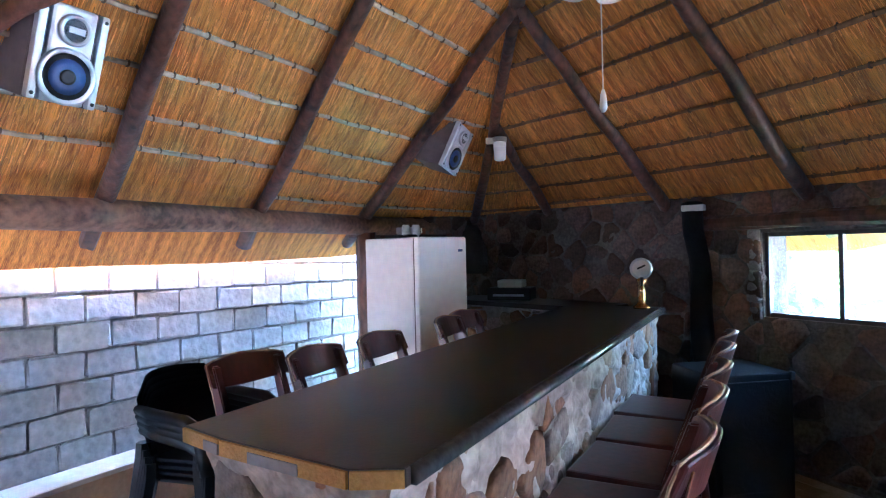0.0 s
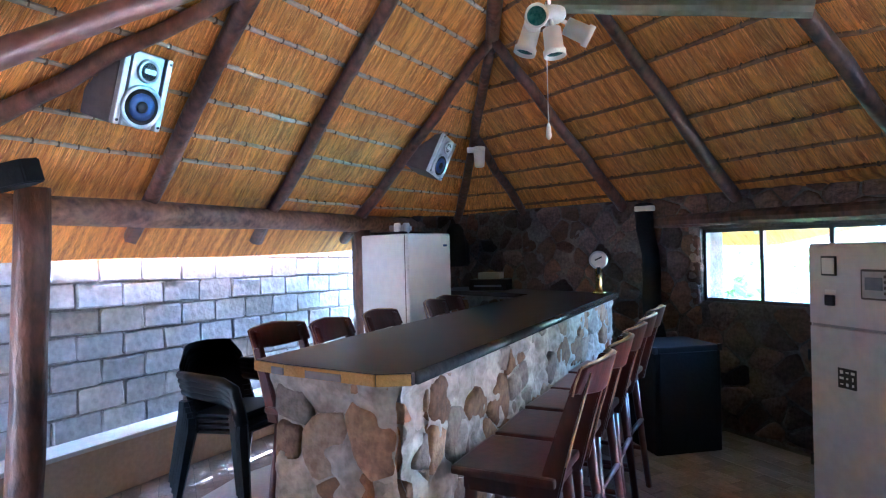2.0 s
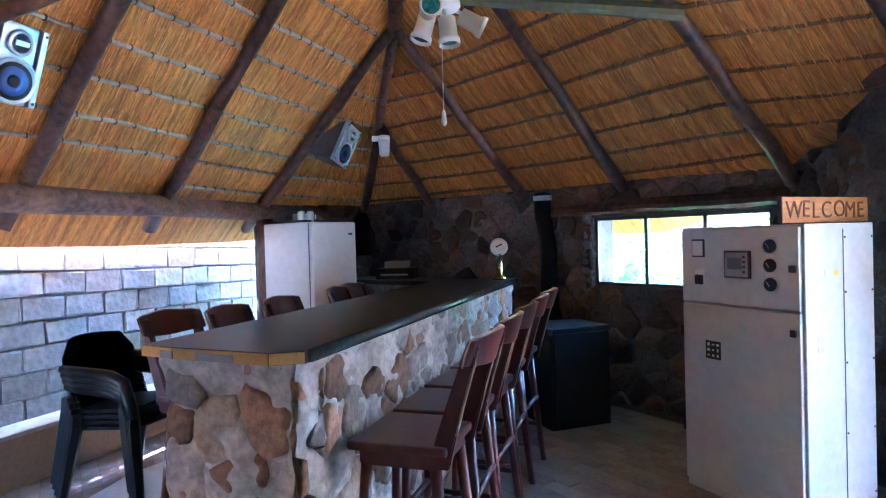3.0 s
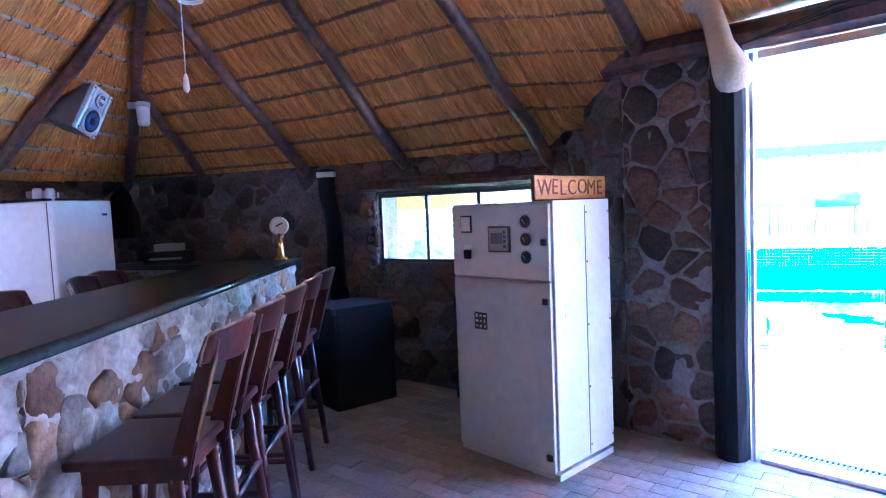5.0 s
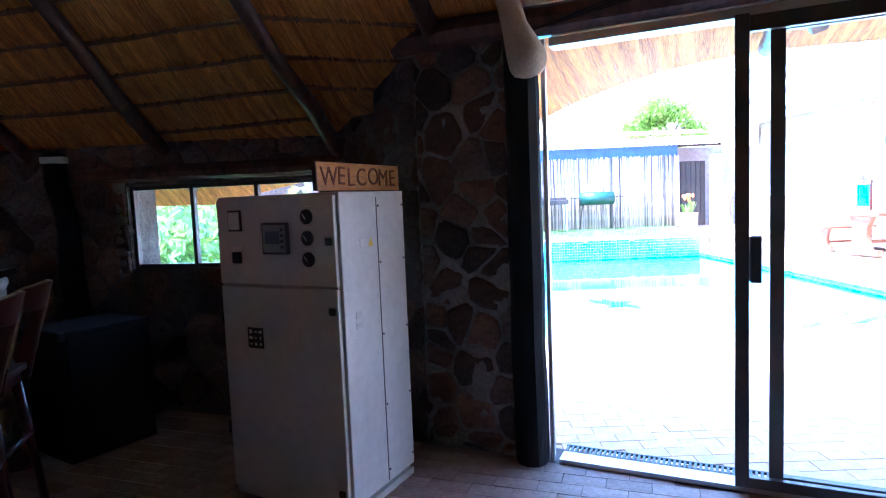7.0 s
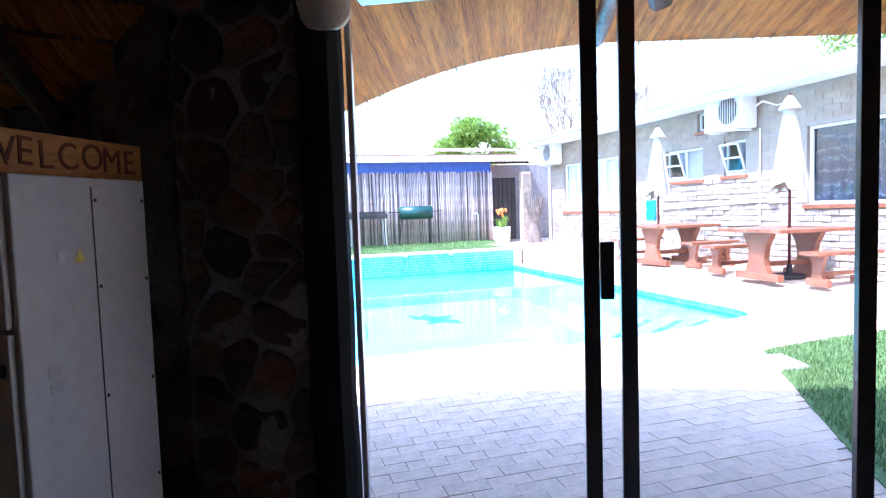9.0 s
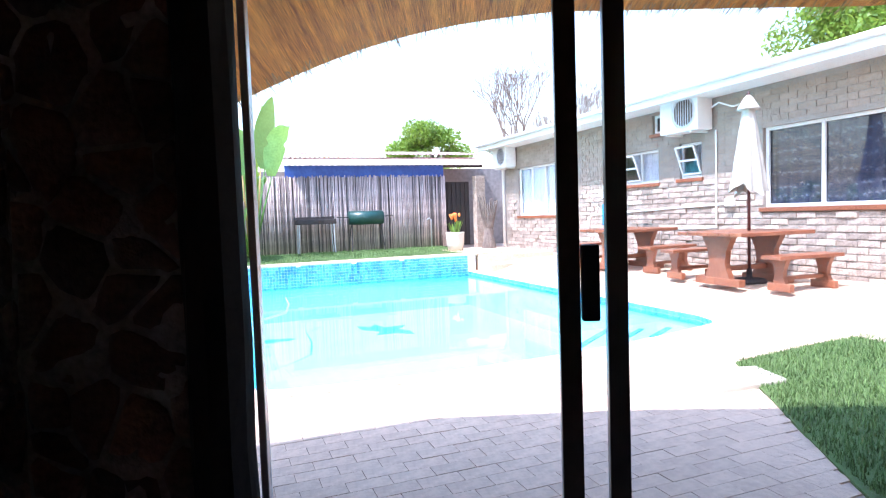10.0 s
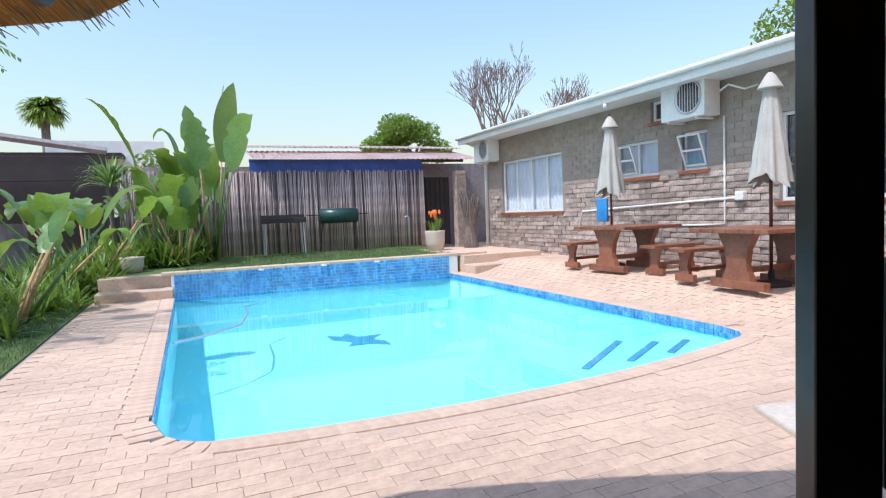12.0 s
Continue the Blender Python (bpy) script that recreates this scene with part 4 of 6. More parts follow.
# ---- stacked plastic chairs ----
def plastic_chair(m, group):
    """A moulded garden chair with arms, facing local -y."""
    c = thing("plastic_chair", m, "black moulded plastic armchair in a stack", "chair", group)
    bm = B((0, 0, 0.42), (0.46, 0.44, 0.02), 0.008)
    for v in bm.verts:
        v.co.z += 0.035 * (-v.co.y / 0.22) * 0.5 - 0.02 * (1 - (v.co.x / 0.23) ** 2)
    part("seat", bm, CHAIRBLACK, c)
    bm = bmesh.new()
    rows = []
    for j in range(9):
        f = j / 8
        z, y = 0.41 + 0.41 * f, 0.21 + 0.13 * f
        w = 0.25 + 0.02 * math.sin(f * 3) - 0.06 * max(0, f - 0.75) / 0.25
        rows.append([bm.verts.new((w * a, y - 0.07 * abs(a) ** 2.5, z + 0.012 * (1 - a * a) * (j == 8))) for a in [-1 + 2 * i / 10 for i in range(11)]])
    for a, b in zip(rows, rows[1:]):
        for k in range(10):
            bm.faces.new((a[k], a[k + 1], b[k + 1], b[k]))
    bmesh.ops.solidify(bm, geom=bm.faces[:], thickness=0.008)
    part("backrest", bm, CHAIRBLACK, c, smooth=True)
    for x in (-1, 1):
        part("armrest", tube(bmesh.new(), [(0.25 * x, 0.25, 0.66), (0.275 * x, 0.12, 0.655), (0.275 * x, -0.12, 0.64), (0.265 * x, -0.21, 0.60), (0.262 * x, -0.225, 0.5)], [0.026, 0.032, 0.036, 0.036, 0.042], 8), CHAIRBLACK, c, smooth=True)
        for y, yt in ((-0.27, -0.215), (0.29, 0.20)):
            bm = bmesh.new()
            tube(bm, [(0.285 * x, y, 0.0), (0.255 * x, yt, 0.43), (0.252 * x, yt, 0.5)], [0.030, 0.046, 0.042], 6)
            part("leg", bm, CHAIRBLACK, c)
    return c


CHP = (-0.86, 3.40)
ch = plastic_chair(pose(*CHP, 0.008, 0, 0, 64), "stack of plastic chairs")
for k in range(1, 4):
    copy_thing(ch, pose(CHP[0], CHP[1], 0.008, 0, 0, 64) @ pose(0, 0.012 * k, 0.033 * k))
sheet = part("plastic_sheet", prism([(-1.15, 3.12), (-0.86, 3.05), (-0.58, 3.06), (-0.60, 3.36), (-0.68, 3.62), (-0.78, 3.86), (-0.98, 3.62), (-1.06, 3.38)], 0.002, 0.008), WHITEP)
tagged(sheet, "flat white plastic sheet on the floor under the chairs", "sheet")
crate = thing("cardboard_box", pose(-0.62, 3.95, 0, 0, 0, 30), "small printed carton beside the stacked chairs", "box")
part("carton", B((0, 0, 0.12), (0.3, 0.2, 0.24), 0.004), mat("carton", (0.6, 0.5, 0.36), (0.5, 0.4, 0.28), 0.9), crate)
part("print_bar", B((0, -0.1015, 0.07), (0.14, 0.002, 0.03)), INK, crate)

# ---- big black loudspeaker by the post ----
bb = thing("loudspeaker", pose(2.14, 4.03, 0, 0, 0, 10), "large black floor loudspeaker beside the post", "speaker")
part("case", B((0, 0, 0.385), (0.52, 0.46, 0.77), 0.012), BLACKM, bb)
part("grille", B((0, -0.234, 0.40), (0.46, 0.014, 0.66), 0.006), BLACKM, bb, "black cloth grille")
for x in (-1, 1):
    part("corner_cap", B((0.255 * x, -0.225, 0.75), (0.03, 0.03, 0.05), 0.006), BLACKP, bb)

# ---- beer tap on the bar ----
tap = thing("beer_tap", pose(1.70, 4.34, 1.12, 0, 0, -15), "brass beer tap column with a round white badge", "beer tap")
part("column", lathe([(0.055, 0.0), (0.058, 0.012), (0.035, 0.03), (0.026, 0.045), (0.024, 0.17), (0.032, 0.185), (0.03, 0.2), (0.02, 0.21)], 18), BRASS, tap, smooth=True)
med = part("badge_ring", lathe([(0.066, -0.016), (0.074, -0.01), (0.074, 0.01), (0.066, 0.016)], 26), SILVER, tap, "silver badge ring", True)
med.matrix_local = pose(0, 0, 0.272, 90, 0, 0)
bf = part("badge_face", lathe([(0.058, 0.0), (0.058, 0.004)], 24), WHITEP, med, "white badge face")
bf.matrix_local = pose(0, 0, 0.0165)
part("badge_mark", B((0.005, 0.01, 0.022), (0.06, 0.012, 0.002), 0, pose(0, 0, 0, 0, 0, 25)), BLACKP, med)
part("spout", tube(bmesh.new(), [(0, -0.02, 0.15), (0, -0.08, 0.15), (0, -0.095, 0.115)], 0.011, 8), BRASS, tap, smooth=True)
part("tap_handle", tube(bmesh.new(), [(0.0, -0.06, 0.16), (0.0, -0.065, 0.215)], [0.008, 0.013], 8), BLACKP, tap, smooth=True)
brk = thing("sensor_box", pose(2.22, 4.72, 1.80, 0, 0, -40), "small white plastic box on top of the black post", "box")
part("case", B((0, 0, 0.02), (0.16, 0.07, 0.045), 0.006), WHITEP, brk)

# ---- back counter with printer ----
cb = thing("back_counter", along((0.36, 6.28), (1.62, 4.98)), "dark counter on a stone base along the back wall", "counter")
part("top", B((0.85, 0.24, 1.035), (1.8, 0.52, 0.045), 0.006), BARTOP, cb)
part("base", B((0.85, 0.28, 0.505), (1.7, 0.40, 1.01), 0.01), MORTAR, cb)
fcb = part("stone_face", B((0.85, 0.09, 0.5), (1.68, 0.02, 0.98)), MORTAR, cb)
stones(fcb, 1.68, 0.5, 0.99, (STONE, STONE_GREY), 0.17, 77, 0.075, cover=0.9)
pr = thing("printer", pose(0.98, 6.0, 1.058, 0, 0, -20), "black desktop printer with a white lid on the back counter", "printer")
part("body", B((0, 0, 0.06), (0.42, 0.26, 0.12), 0.015), BLACKP, pr)
part("lid", B((0.0, 0.02, 0.155), (0.24, 0.2, 0.07), 0.01), WHITEP, pr, "white paper box on top")
part("slot", B((0, -0.132, 0.05), (0.3, 0.006, 0.02)), SILVER, pr)
jk = thing("hanging_jacket", pose(0.60, 5.72, 1.35, 0, 0, 0), "black bundle of cloth hung in the dark corner", "cloth")
bm = lathe([(0.05, 0.42), (0.09, 0.36), (0.12, 0.2), (0.13, 0.0), (0.11, -0.02)][::-1], 16)
for v in bm.verts:
    v.co.x *= 1 + 0.25 * math.sin(v.co.z * 30 + v.co.y * 40)
part("cloth", bm, BLACKM, jk, smooth=True)

# ---- wall loudspeakers ----
def loudspeaker(m):
    s = thing("wall_speaker", m, "silver and brown speaker with a blue cone under the thatch", "speaker", "pair of hung speakers")
    part("case", B((0, 0.13, 0), (0.235, 0.22, 0.34), 0.01), BROWNBOX, s)
    bf = part("baffle", B((0, 0.008, 0), (0.15, 0.03, 0.335), 0.012), SILVER, s, "silver front")
    for x in (-1, 1):
        part("front_rail", B((0.101 * x, 0.006, 0), (0.028, 0.035, 0.335), 0.008), SILVER, s)
        part("recess", B((0.079 * x, 0.022, 0.05), (0.018, 0.012, 0.2)), BLACKP, s)
        for z in (-1, 1):
            q = part("screw", lathe([(0.007, 0), (0.007, 0.002), (0.004, 0.003)], 8), BLACKP, s)
            q.matrix_local = pose(0.101 * x, -0.0115, 0.147 * z, 90, 0, 0)
    w = part("woofer_ring", lathe([(0.088, -0.01), (0.097, 0.0), (0.099, 0.016), (0.088, 0.022), (0.079, 0.01)], 32), SILVER, s, "wide silver ring", True)
    w.matrix_local = pose(0, -0.004, -0.07, 90, 0, 0)
    for rr, mm, nm, zz in ((0.080, BLACKP, "surround", 0.012), (0.062, BLUE, "cone", 0.015), (0.026, BLACKP, "dust_cap", 0.019)):
        c_ = part(nm, lathe([(rr, zz - 0.004), (rr, zz), (rr * 0.6, zz - 0.001)], 28), mm, w, "", True)
    t = part("tweeter", lathe([(0.050, 0), (0.055, 0.006), (0.053, 0.016), (0.044, 0.020), (0.040, 0.012)], 26), SILVER, s, "silver tweeter ring", True)
    t.matrix_local = pose(0, -0.008, 0.09, 90, 0, 0)
    part("tweeter_core", lathe([(0.039, 0.008), (0.039, 0.012)], 22), BLACKP, t)
    part("tweeter_bar", B((0, 0, 0.018), (0.055, 0.022, 0.008), 0.003), SILVER, t)
    return s


def facing(at, front, roll):
    """A pose whose -y axis points along front, leaning by roll."""
    f = Vector(front).normalized()
    x = Vector((0, 0, 1)).cross(-f).normalized()
    z = (-f).cross(x) * -1
    x = (-f).cross(z)
    z = x.cross(-f)
    m = Matrix((x, -f, z)).transposed().to_4x4()
    m.translation = at
    return m @ pose(0, 0, 0, 0, roll, 0)


sp = loudspeaker(facing((-1.01, 2.46, 2.31), (0.86, -0.48, -0.34), 181) @ Matrix.Diagonal((1.08, 1.08, 1.08, 1)))
copy_thing(sp, facing((0.47, 4.82, 2.32), (0.80, -0.50, -0.33), 195))

# ---- bulkhead lamp and spotlight cluster ----
lamp = thing("wall_lamp", pose(0.81, 4.97, 2.345), "white glass jar lamp on a bracket at the hip rafter", "lamp")
part("glass_shade", lathe([(0.03, -0.1), (0.045, -0.09), (0.05, 0.0), (0.052, 0.045), (0.04, 0.05)], 18), WHITEM, lamp, "ribbed white glass", True)
part("holder", lathe([(0.054, 0.05), (0.056, 0.06), (0.056, 0.085), (0.04, 0.09)], 18), WHITEP, lamp, smooth=True)
part("bracket", B((-0.07, 0.0, 0.06), (0.08, 0.03, 0.05), 0.006), WHITEP, lamp)
cl = thing("spotlight_cluster", pose(0.905, 2.12, 2.50, 0, 0, 20) @ Matrix.Diagonal((0.86, 0.86, 0.86, 1)), "cream ceiling fitting with four adjustable spotlights", "lamp")
part("stem", tube(bmesh.new(), [(0, 0, 0.02), (0.0, 0.0, 0.85)], 0.009, 8), WHITEP, cl, smooth=True)
part("rose", lathe([(0.07, -0.02), (0.085, 0.0), (0.08, 0.03), (0.03, 0.05)], 20), WHITEP, cl, smooth=True)
CREAM = mat("cream_plastic", (0.78, 0.72, 0.62), (0.7, 0.63, 0.53), 0.4, fine=20, bump=0.02)
TEAL = mat("teal_reflector", (0.02, 0.16, 0.15), (0.2, 0.45, 0.4), 0.15, 0.5, big=20, fine=60)
for (x, y, z), d in (((-0.13, -0.08, -0.06), (-0.35, -0.85, -0.1)), ((-0.10, 0.03, -0.10), (-0.3, 0.1, -1)), ((0.0, -0.03, -0.12), (0.05, -0.1, -1)), ((0.15, 0.0, -0.05), (0.8, -0.35, -0.45))):
    sh = part("spot", lathe([(0.03, -0.055), (0.045, -0.05), (0.048, 0.055), (0.056, 0.06), (0.056, 0.09), (0.050, 0.09), (0.046, 0.07)], 22), CREAM, cl, "cream spotlight head", True)
    dv = Vector(d).normalized()
    sh.matrix_local = Matrix.Translation((x, y, z)) @ dv.to_track_quat("Z", "Y").to_matrix().to_4x4()
    part("reflector", lathe([(0.045, 0.0705), (0.045, 0.0735)], 20), TEAL, sh, "teal glass face")
    part("arm", tube(bmesh.new(), [(0, 0, 0.0), (x * 0.6, y * 0.6, z * 0.3), (x * 0.9, y * 0.9, z * 0.7)], 0.011, 8), CREAM, cl, smooth=True)
pc = thing("pull_cord", pose(0.885, 2.09, 2.0), "white pull cord with a small acorn weight", "cord")
part("cord", tube(bmesh.new(), [(0, 0, 0.03), (0, 0, 0.55)], 0.0022, 5), WHITEP, pc)
part("acorn", lathe([(0.006, -0.035), (0.013, -0.022), (0.009, 0.02), (0.004, 0.035)], 10), WHITEP, pc, smooth=True)

# ---- ties and odd poles under the roof ----
tie = part("tie_pole", pole((1.05, 2.93, 2.87), (2.22, 2.37, 2.61), 0.035, 0.045, 7, 0.15, 0.01), mat("grey_green_pole", (0.30, 0.29, 0.2), (0.2, 0.19, 0.12), 0.8, fine=20, bump=0.3), ceiling, "grey-green tie pole")
part("tie_pole", pole((-1.50, 1.42, 1.96), (-0.30, 2.55, 3.02), 0.055, 0.05, 7, 0.12, 0.01), PINKPOLE, ceiling, "smooth reddish peeled pole", True)
hb = thing("bracket", pose(-1.50, 2.2, 1.86, 0, 0, 8), "black angular bracket on top of the timber post", "bracket")
bm = prism([(-0.35, -0.04), (0.10, -0.05), (0.16, 0.0), (0.10, 0.04), (-0.35, 0.04)], -0.06, 0.05, 0.006)
part("bar", bm, BLACKM, hb)
hb.matrix_world = pose(-1.50, 2.2, 1.875, 0, -14, 8)

# ---- mounted trophy over the door ----
bm = bmesh.new()
tube(bm, [(3.50, 1.60, 2.10), (3.44, 1.585, 2.09), (3.395, 1.575, 2.13), (3.36, 1.60, 2.24), (3.345, 1.625, 2.36), (3.33, 1.655, 2.45), (3.30, 1.70, 2.47), (3.27, 1.745, 2.455)], [0.075, 0.098, 0.088, 0.062, 0.055, 0.06, 0.05, 0.026], 14, 0.08)
tagged(part("wall_trophy", bm, HIDE, smooth=True), "plain tan mounted hunting trophy on the door post", "trophy")
cab1 = thing("cable", Matrix.Identity(4), "thin loose wires slung along the door beam", "cable")
for k in range(3):
    part("wire", tube(bmesh.new(), [(3.55, 1.66, 2.26), (3.62 + 0.01 * k, 1.2, 2.30 + 0.02 * k), (3.82, 0.6, 2.36 + 0.02 * k), (4.0, 0.0, 2.38)], 0.004, 5), INK, cab1)

# ---- drain along the door ----
drain = thing("drain", along(JAMB, DOOR_END, -0.03) @ pose(0, 0.17, 0), "dark slotted plastic drain channel outside the door", "drain")
part("channel", B((DL / 2, 0.055, -0.03), (DL, 0.12, 0.03)), BLACKM, drain)
slat = mesh_of(B((0, 0, 0), (0.014, 0.11, 0.012), 0.002), mat("drain_plastic", (0.03, 0.06, 0.055), (0.02, 0.04, 0.04), 0.5))
for k in range(int(DL / 0.026)):
    piece("slat", slat, Matrix.Translation((0.013 + 0.026 * k, 0.055, 0.012)), drain)
for y in (0.0, 0.11):
    part("rim", B((DL / 2, y, 0.012), (DL, 0.012, 0.014), 0.002), bpy.data.materials["drain_plastic"], drain)

# ---- outside: the yard's own axes, u away along the house and n towards the house ----
U2, N2 = Vector((0.7396, 0.6730)), Vector((0.6730, -0.7396))
HM = Matrix(((U2.x, -N2.x, 0, 0), (U2.y, -N2.y, 0, 0), (0, 0, 1, 0), (0, 0, 0, 1)))


def H(u, n, z=0.0):
    p = U2 * u + N2 * n
    return Vector((p.x, p.y, z))


def hbox(u0, u1, n0, n1, z0, z1, r=0.0):
    return B(((u0 + u1) / 2, -(n0 + n1) / 2, (z0 + z1) / 2), (u1 - u0, n1 - n0, z1 - z0), r)


def rise(n):
    t = min(max((n - 6.8) / 1.3, 0.0), 1.0)
    return -0.045 + 0.255 * t * t * (3 - 2 * t)


PU0, PU1, PN0, PN1 = 6.66, 14.88, 1.22, 6.68
WATER, BED = -0.13, 0.345


def near_edge(n):
    """Where the pool's bowed, round-cornered near edge lies, along u, at n."""
    left, right = max(0.0, (PN0 + 0.4 - n) / 0.4), max(0.0, (n - PN1 + 0.3) / 0.3)
    return 6.72 + 0.045 * (n - 3.1) ** 2 + 0.55 * (1 - math.sqrt(max(0.0, 1 - left * left))) + 0.40 * (1 - math.sqrt(max(0.0, 1 - right * right)))


ground = bmesh.new()
us = [-300, -60, -4, 1.0, 2, 3, 4, 5, 6, PU0 - 0.02, 9, 11, 13, PU1 + 0.02, 18, 25, 60, 300]
ns = [-300, -60, -12, -4, -1.5, 0, PN0 - 0.02, 3, 5, PN1 + 0.02, 6.95, 7.2, 7.5, 7.9, 8.3, 9.4, 14, 60, 300]
vs = {(a, b): ground.verts.new(H(u, n, rise(n) - 0.008)) for a, u in enumerate(us) for b, n in enumerate(ns)}
for a in range(len(us) - 1):
    for b in range(len(ns) - 1):
        if not (us[a] >= PU0 - 0.03 and us[a + 1] <= PU1 + 0.03 and ns[b] >= PN0 - 0.03 and ns[b + 1] <= PN1 + 0.03):
            ground.faces.new((vs[a, b], vs[a, b + 1], vs[a + 1, b + 1], vs[a + 1, b]))
bmesh.ops.recalc_face_normals(ground, faces=ground.faces)
for f in ground.faces:
    if f.normal.z < 0:
        f.normal_flip()
gr = part("ground", ground, PAVEJ)
tagged(gr, "pinkish brick paving sheet round the pool", "ground", kind="structure")

# ---- pool ----
pool = thing("pool", HM.copy(), "turquoise swimming pool with a blue mosaic band", "pool", kind="structure")
part("pool_floor", hbox(PU0, PU1, PN0, PN1, -1.0, -0.85), POOLP, pool)
for a in ((PU0 - 0.2, PU0, PN0 - 0.2, PN1 + 0.2), (PU1, PU1 + 0.2, PN0 - 0.2, PN1 + 0.2), (PU0, PU1, PN0 - 0.2, PN0), (PU0, PU1, PN1, PN1 + 0.2)):
    part("pool_side", hbox(*a, -1.5, -0.09), POOLP, pool)
part("pool_step", hbox(PU0, 8.9, 4.2, PN1, -1.5, -0.50, 0.03), POOLP, pool, "submerged pale step")
part("pool_step", hbox(PU0, 8.35, 4.6, PN1, -0.52, -0.22, 0.03), POOLP, pool, "submerged pale shelf")
for (u0, n0), (u1, n1) in (((7.52, 4.80), (8.25, 5.79)), ((7.53, 5.33), (8.02, 6.09)), ((7.58, 5.88), (7.91, 6.42))):
    part("step_edge", B((0, 0, 0), (math.hypot(u1 - u0, n1 - n0), 0.07, 0.012), 0, pose((u0 + u1) / 2, -(n0 + n1) / 2, -0.212, 0, 0, -math.degrees(math.atan2(n1 - n0, u1 - u0)))), TILEB, pool, "dark tile strip on a step")
ns_near = [PN0 + (PN1 - PN0) * k / 60 for k in range(61)]
rim = [(near_edge(n), -n) for n in ns_near]
part("near_side", prism([(PU0 - 0.03, -PN0)] + rim + [(PU0 - 0.03, -PN1)], -1.5, -0.075), POOLP, pool, "pale plastered pool side")
rt = random.Random(21)
bm = bmesh.new()
sz = 0.062
for i in range(int((PN1 - PN0) / sz)):
    for j in range(8):
        z = -0.17 + sz * j
        if z < BED - 0.05:
            box(bm, (PU1 - 0.006, -(PN0 + sz * (i + 0.5)), z + sz / 2), (0.012, sz - 0.006, sz - 0.006))
for i in range(int((PU1 - PU0) / sz)):
    for j in range(2):
        for n, s in ((PN1, -1), (PN0, 1)):
            box(bm, (PU0 + sz * (i + 0.5), -(n + 0.006 * s), -0.17 + sz * (j + 0.5)), (sz - 0.006, 0.012, sz - 0.006))
for (ax, ay), (bx_, by) in zip(rim, rim[1:]):
    for j in range(2):
        d = math.hypot(bx_ - ax, by - ay)
        for q in range(max(1, round(d / sz))):
            f = (q + 0.5) / max(1, round(d / sz))
            box(bm, (0, 0, 0), (sz - 0.006, 0.012, sz - 0.006), 0, pose(ax + (bx_ - ax) * f, ay + (by - ay) * f, -0.17 + sz * (j + 0.5), 0, 0, math.degrees(math.atan2(by - ay, bx_ - ax))))
tagged(part("mosaic", bm, TILEB, pool, "blue glass mosaic tiles"), kind="stuff")
part("back_wall", hbox(PU1, PU1 + 0.25, PN0 - 0.05, PN1 + 0.2, -0.3, BED - 0.03), WHITEP, pool)
for k, n in enumerate((2.75, 3.95, 5.05)):
    part("water_spout", hbox(PU1 - 0.05, PU1 + 0.08, n - 0.05, n + 0.05, BED - 0.05, BED - 0.015, 0.008), WHITEP, pool, "white water spout")
WATERM = bpy.data.materials.new("pool_water")
WATERM.use_nodes = True
nt = WATERM.node_tree
wo = nt.nodes["Material Output"]
wt, wg, wm, wf, wnz, wb_ = (nt.nodes.new("ShaderNode" + k) for k in ("BsdfTransparent", "BsdfGlossy", "MixShader", "Fresnel", "TexNoise", "Bump"))
wt.inputs[0].default_value = (0.54, 0.965, 0.995, 1)
wg.inputs["Roughness"].default_value = 0.02
wf.inputs[0].default_value = 1.26
wnz.inputs["Scale"].default_value, wnz.inputs["Detail"].default_value = 1.8, 3
wb_.inputs["Strength"].default_value, wb_.inputs["Distance"].default_value = 0.25, 0.03
nt.links.new(wnz.outputs[0], wb_.inputs["Height"])
nt.links.new(wb_.outputs[0], wg.inputs["Normal"])
nt.links.new(wb_.outputs[0], wf.inputs["Normal"])
nt.links.new(wf.outputs[0], wm.inputs[0])
nt.links.new(wt.outputs[0], wm.inputs[1])
nt.links.new(wg.outputs[0], wm.inputs[2])
nt.links.new(wm.outputs[0], wo.inputs[0])
wbm = bmesh.new()
wbm.faces.new([wbm.verts.new((u, -n, WATER)) for u, n in ((PU0, PN1), (PU1, PN1), (PU1, PN0), (PU0, PN0))])
water = part("water", wbm, WATERM, pool, "clear turquoise water")
water.visible_shadow = False
hose = thing("pool_hose", HM.copy(), "thin grey cleaner hose lying in the pool", "hose")
part("hose", tube(bmesh.new(), [(10.6, -1.28, WATER + 0.01), (10.9, -1.7, WATER + 0.005), (11.4, -2.1, WATER + 0.005), (12.3, -2.25, WATER + 0.005), (13.3, -2.3, WATER - 0.01), (13.8, -2.7, WATER - 0.05)], 0.016, 6), SILVER, hose)
MOSAIC = mat("pool_mosaic", (0.06, 0.26, 0.42), (0.14, 0.40, 0.55), 0.5, big=9, fine=40, bump=0.1)
for mu, mn, mr, k in ((12.95, 4.15, 25, 1.2), (7.9, 2.1, 80, 0.6)):
    mosaic = prism([(x * k, y * k) for x, y in ((-0.62, 0.02), (-0.34, 0.16), (-0.22, 0.42), (-0.05, 0.2), (0.28, 0.3), (0.6, 0.16), (0.36, 0.08), (0.5, -0.12), (0.14, -0.04), (0.02, -0.38), (-0.16, -0.06), (-0.4, -0.1))], 0, 0.012)
    bmesh.ops.transform(mosaic, matrix=pose(mu, -mn, -0.852, 0, 0, mr), verts=mosaic.verts)
    part("floor_mosaic", mosaic, MOSAIC, pool, "faint dark mosaic figure")

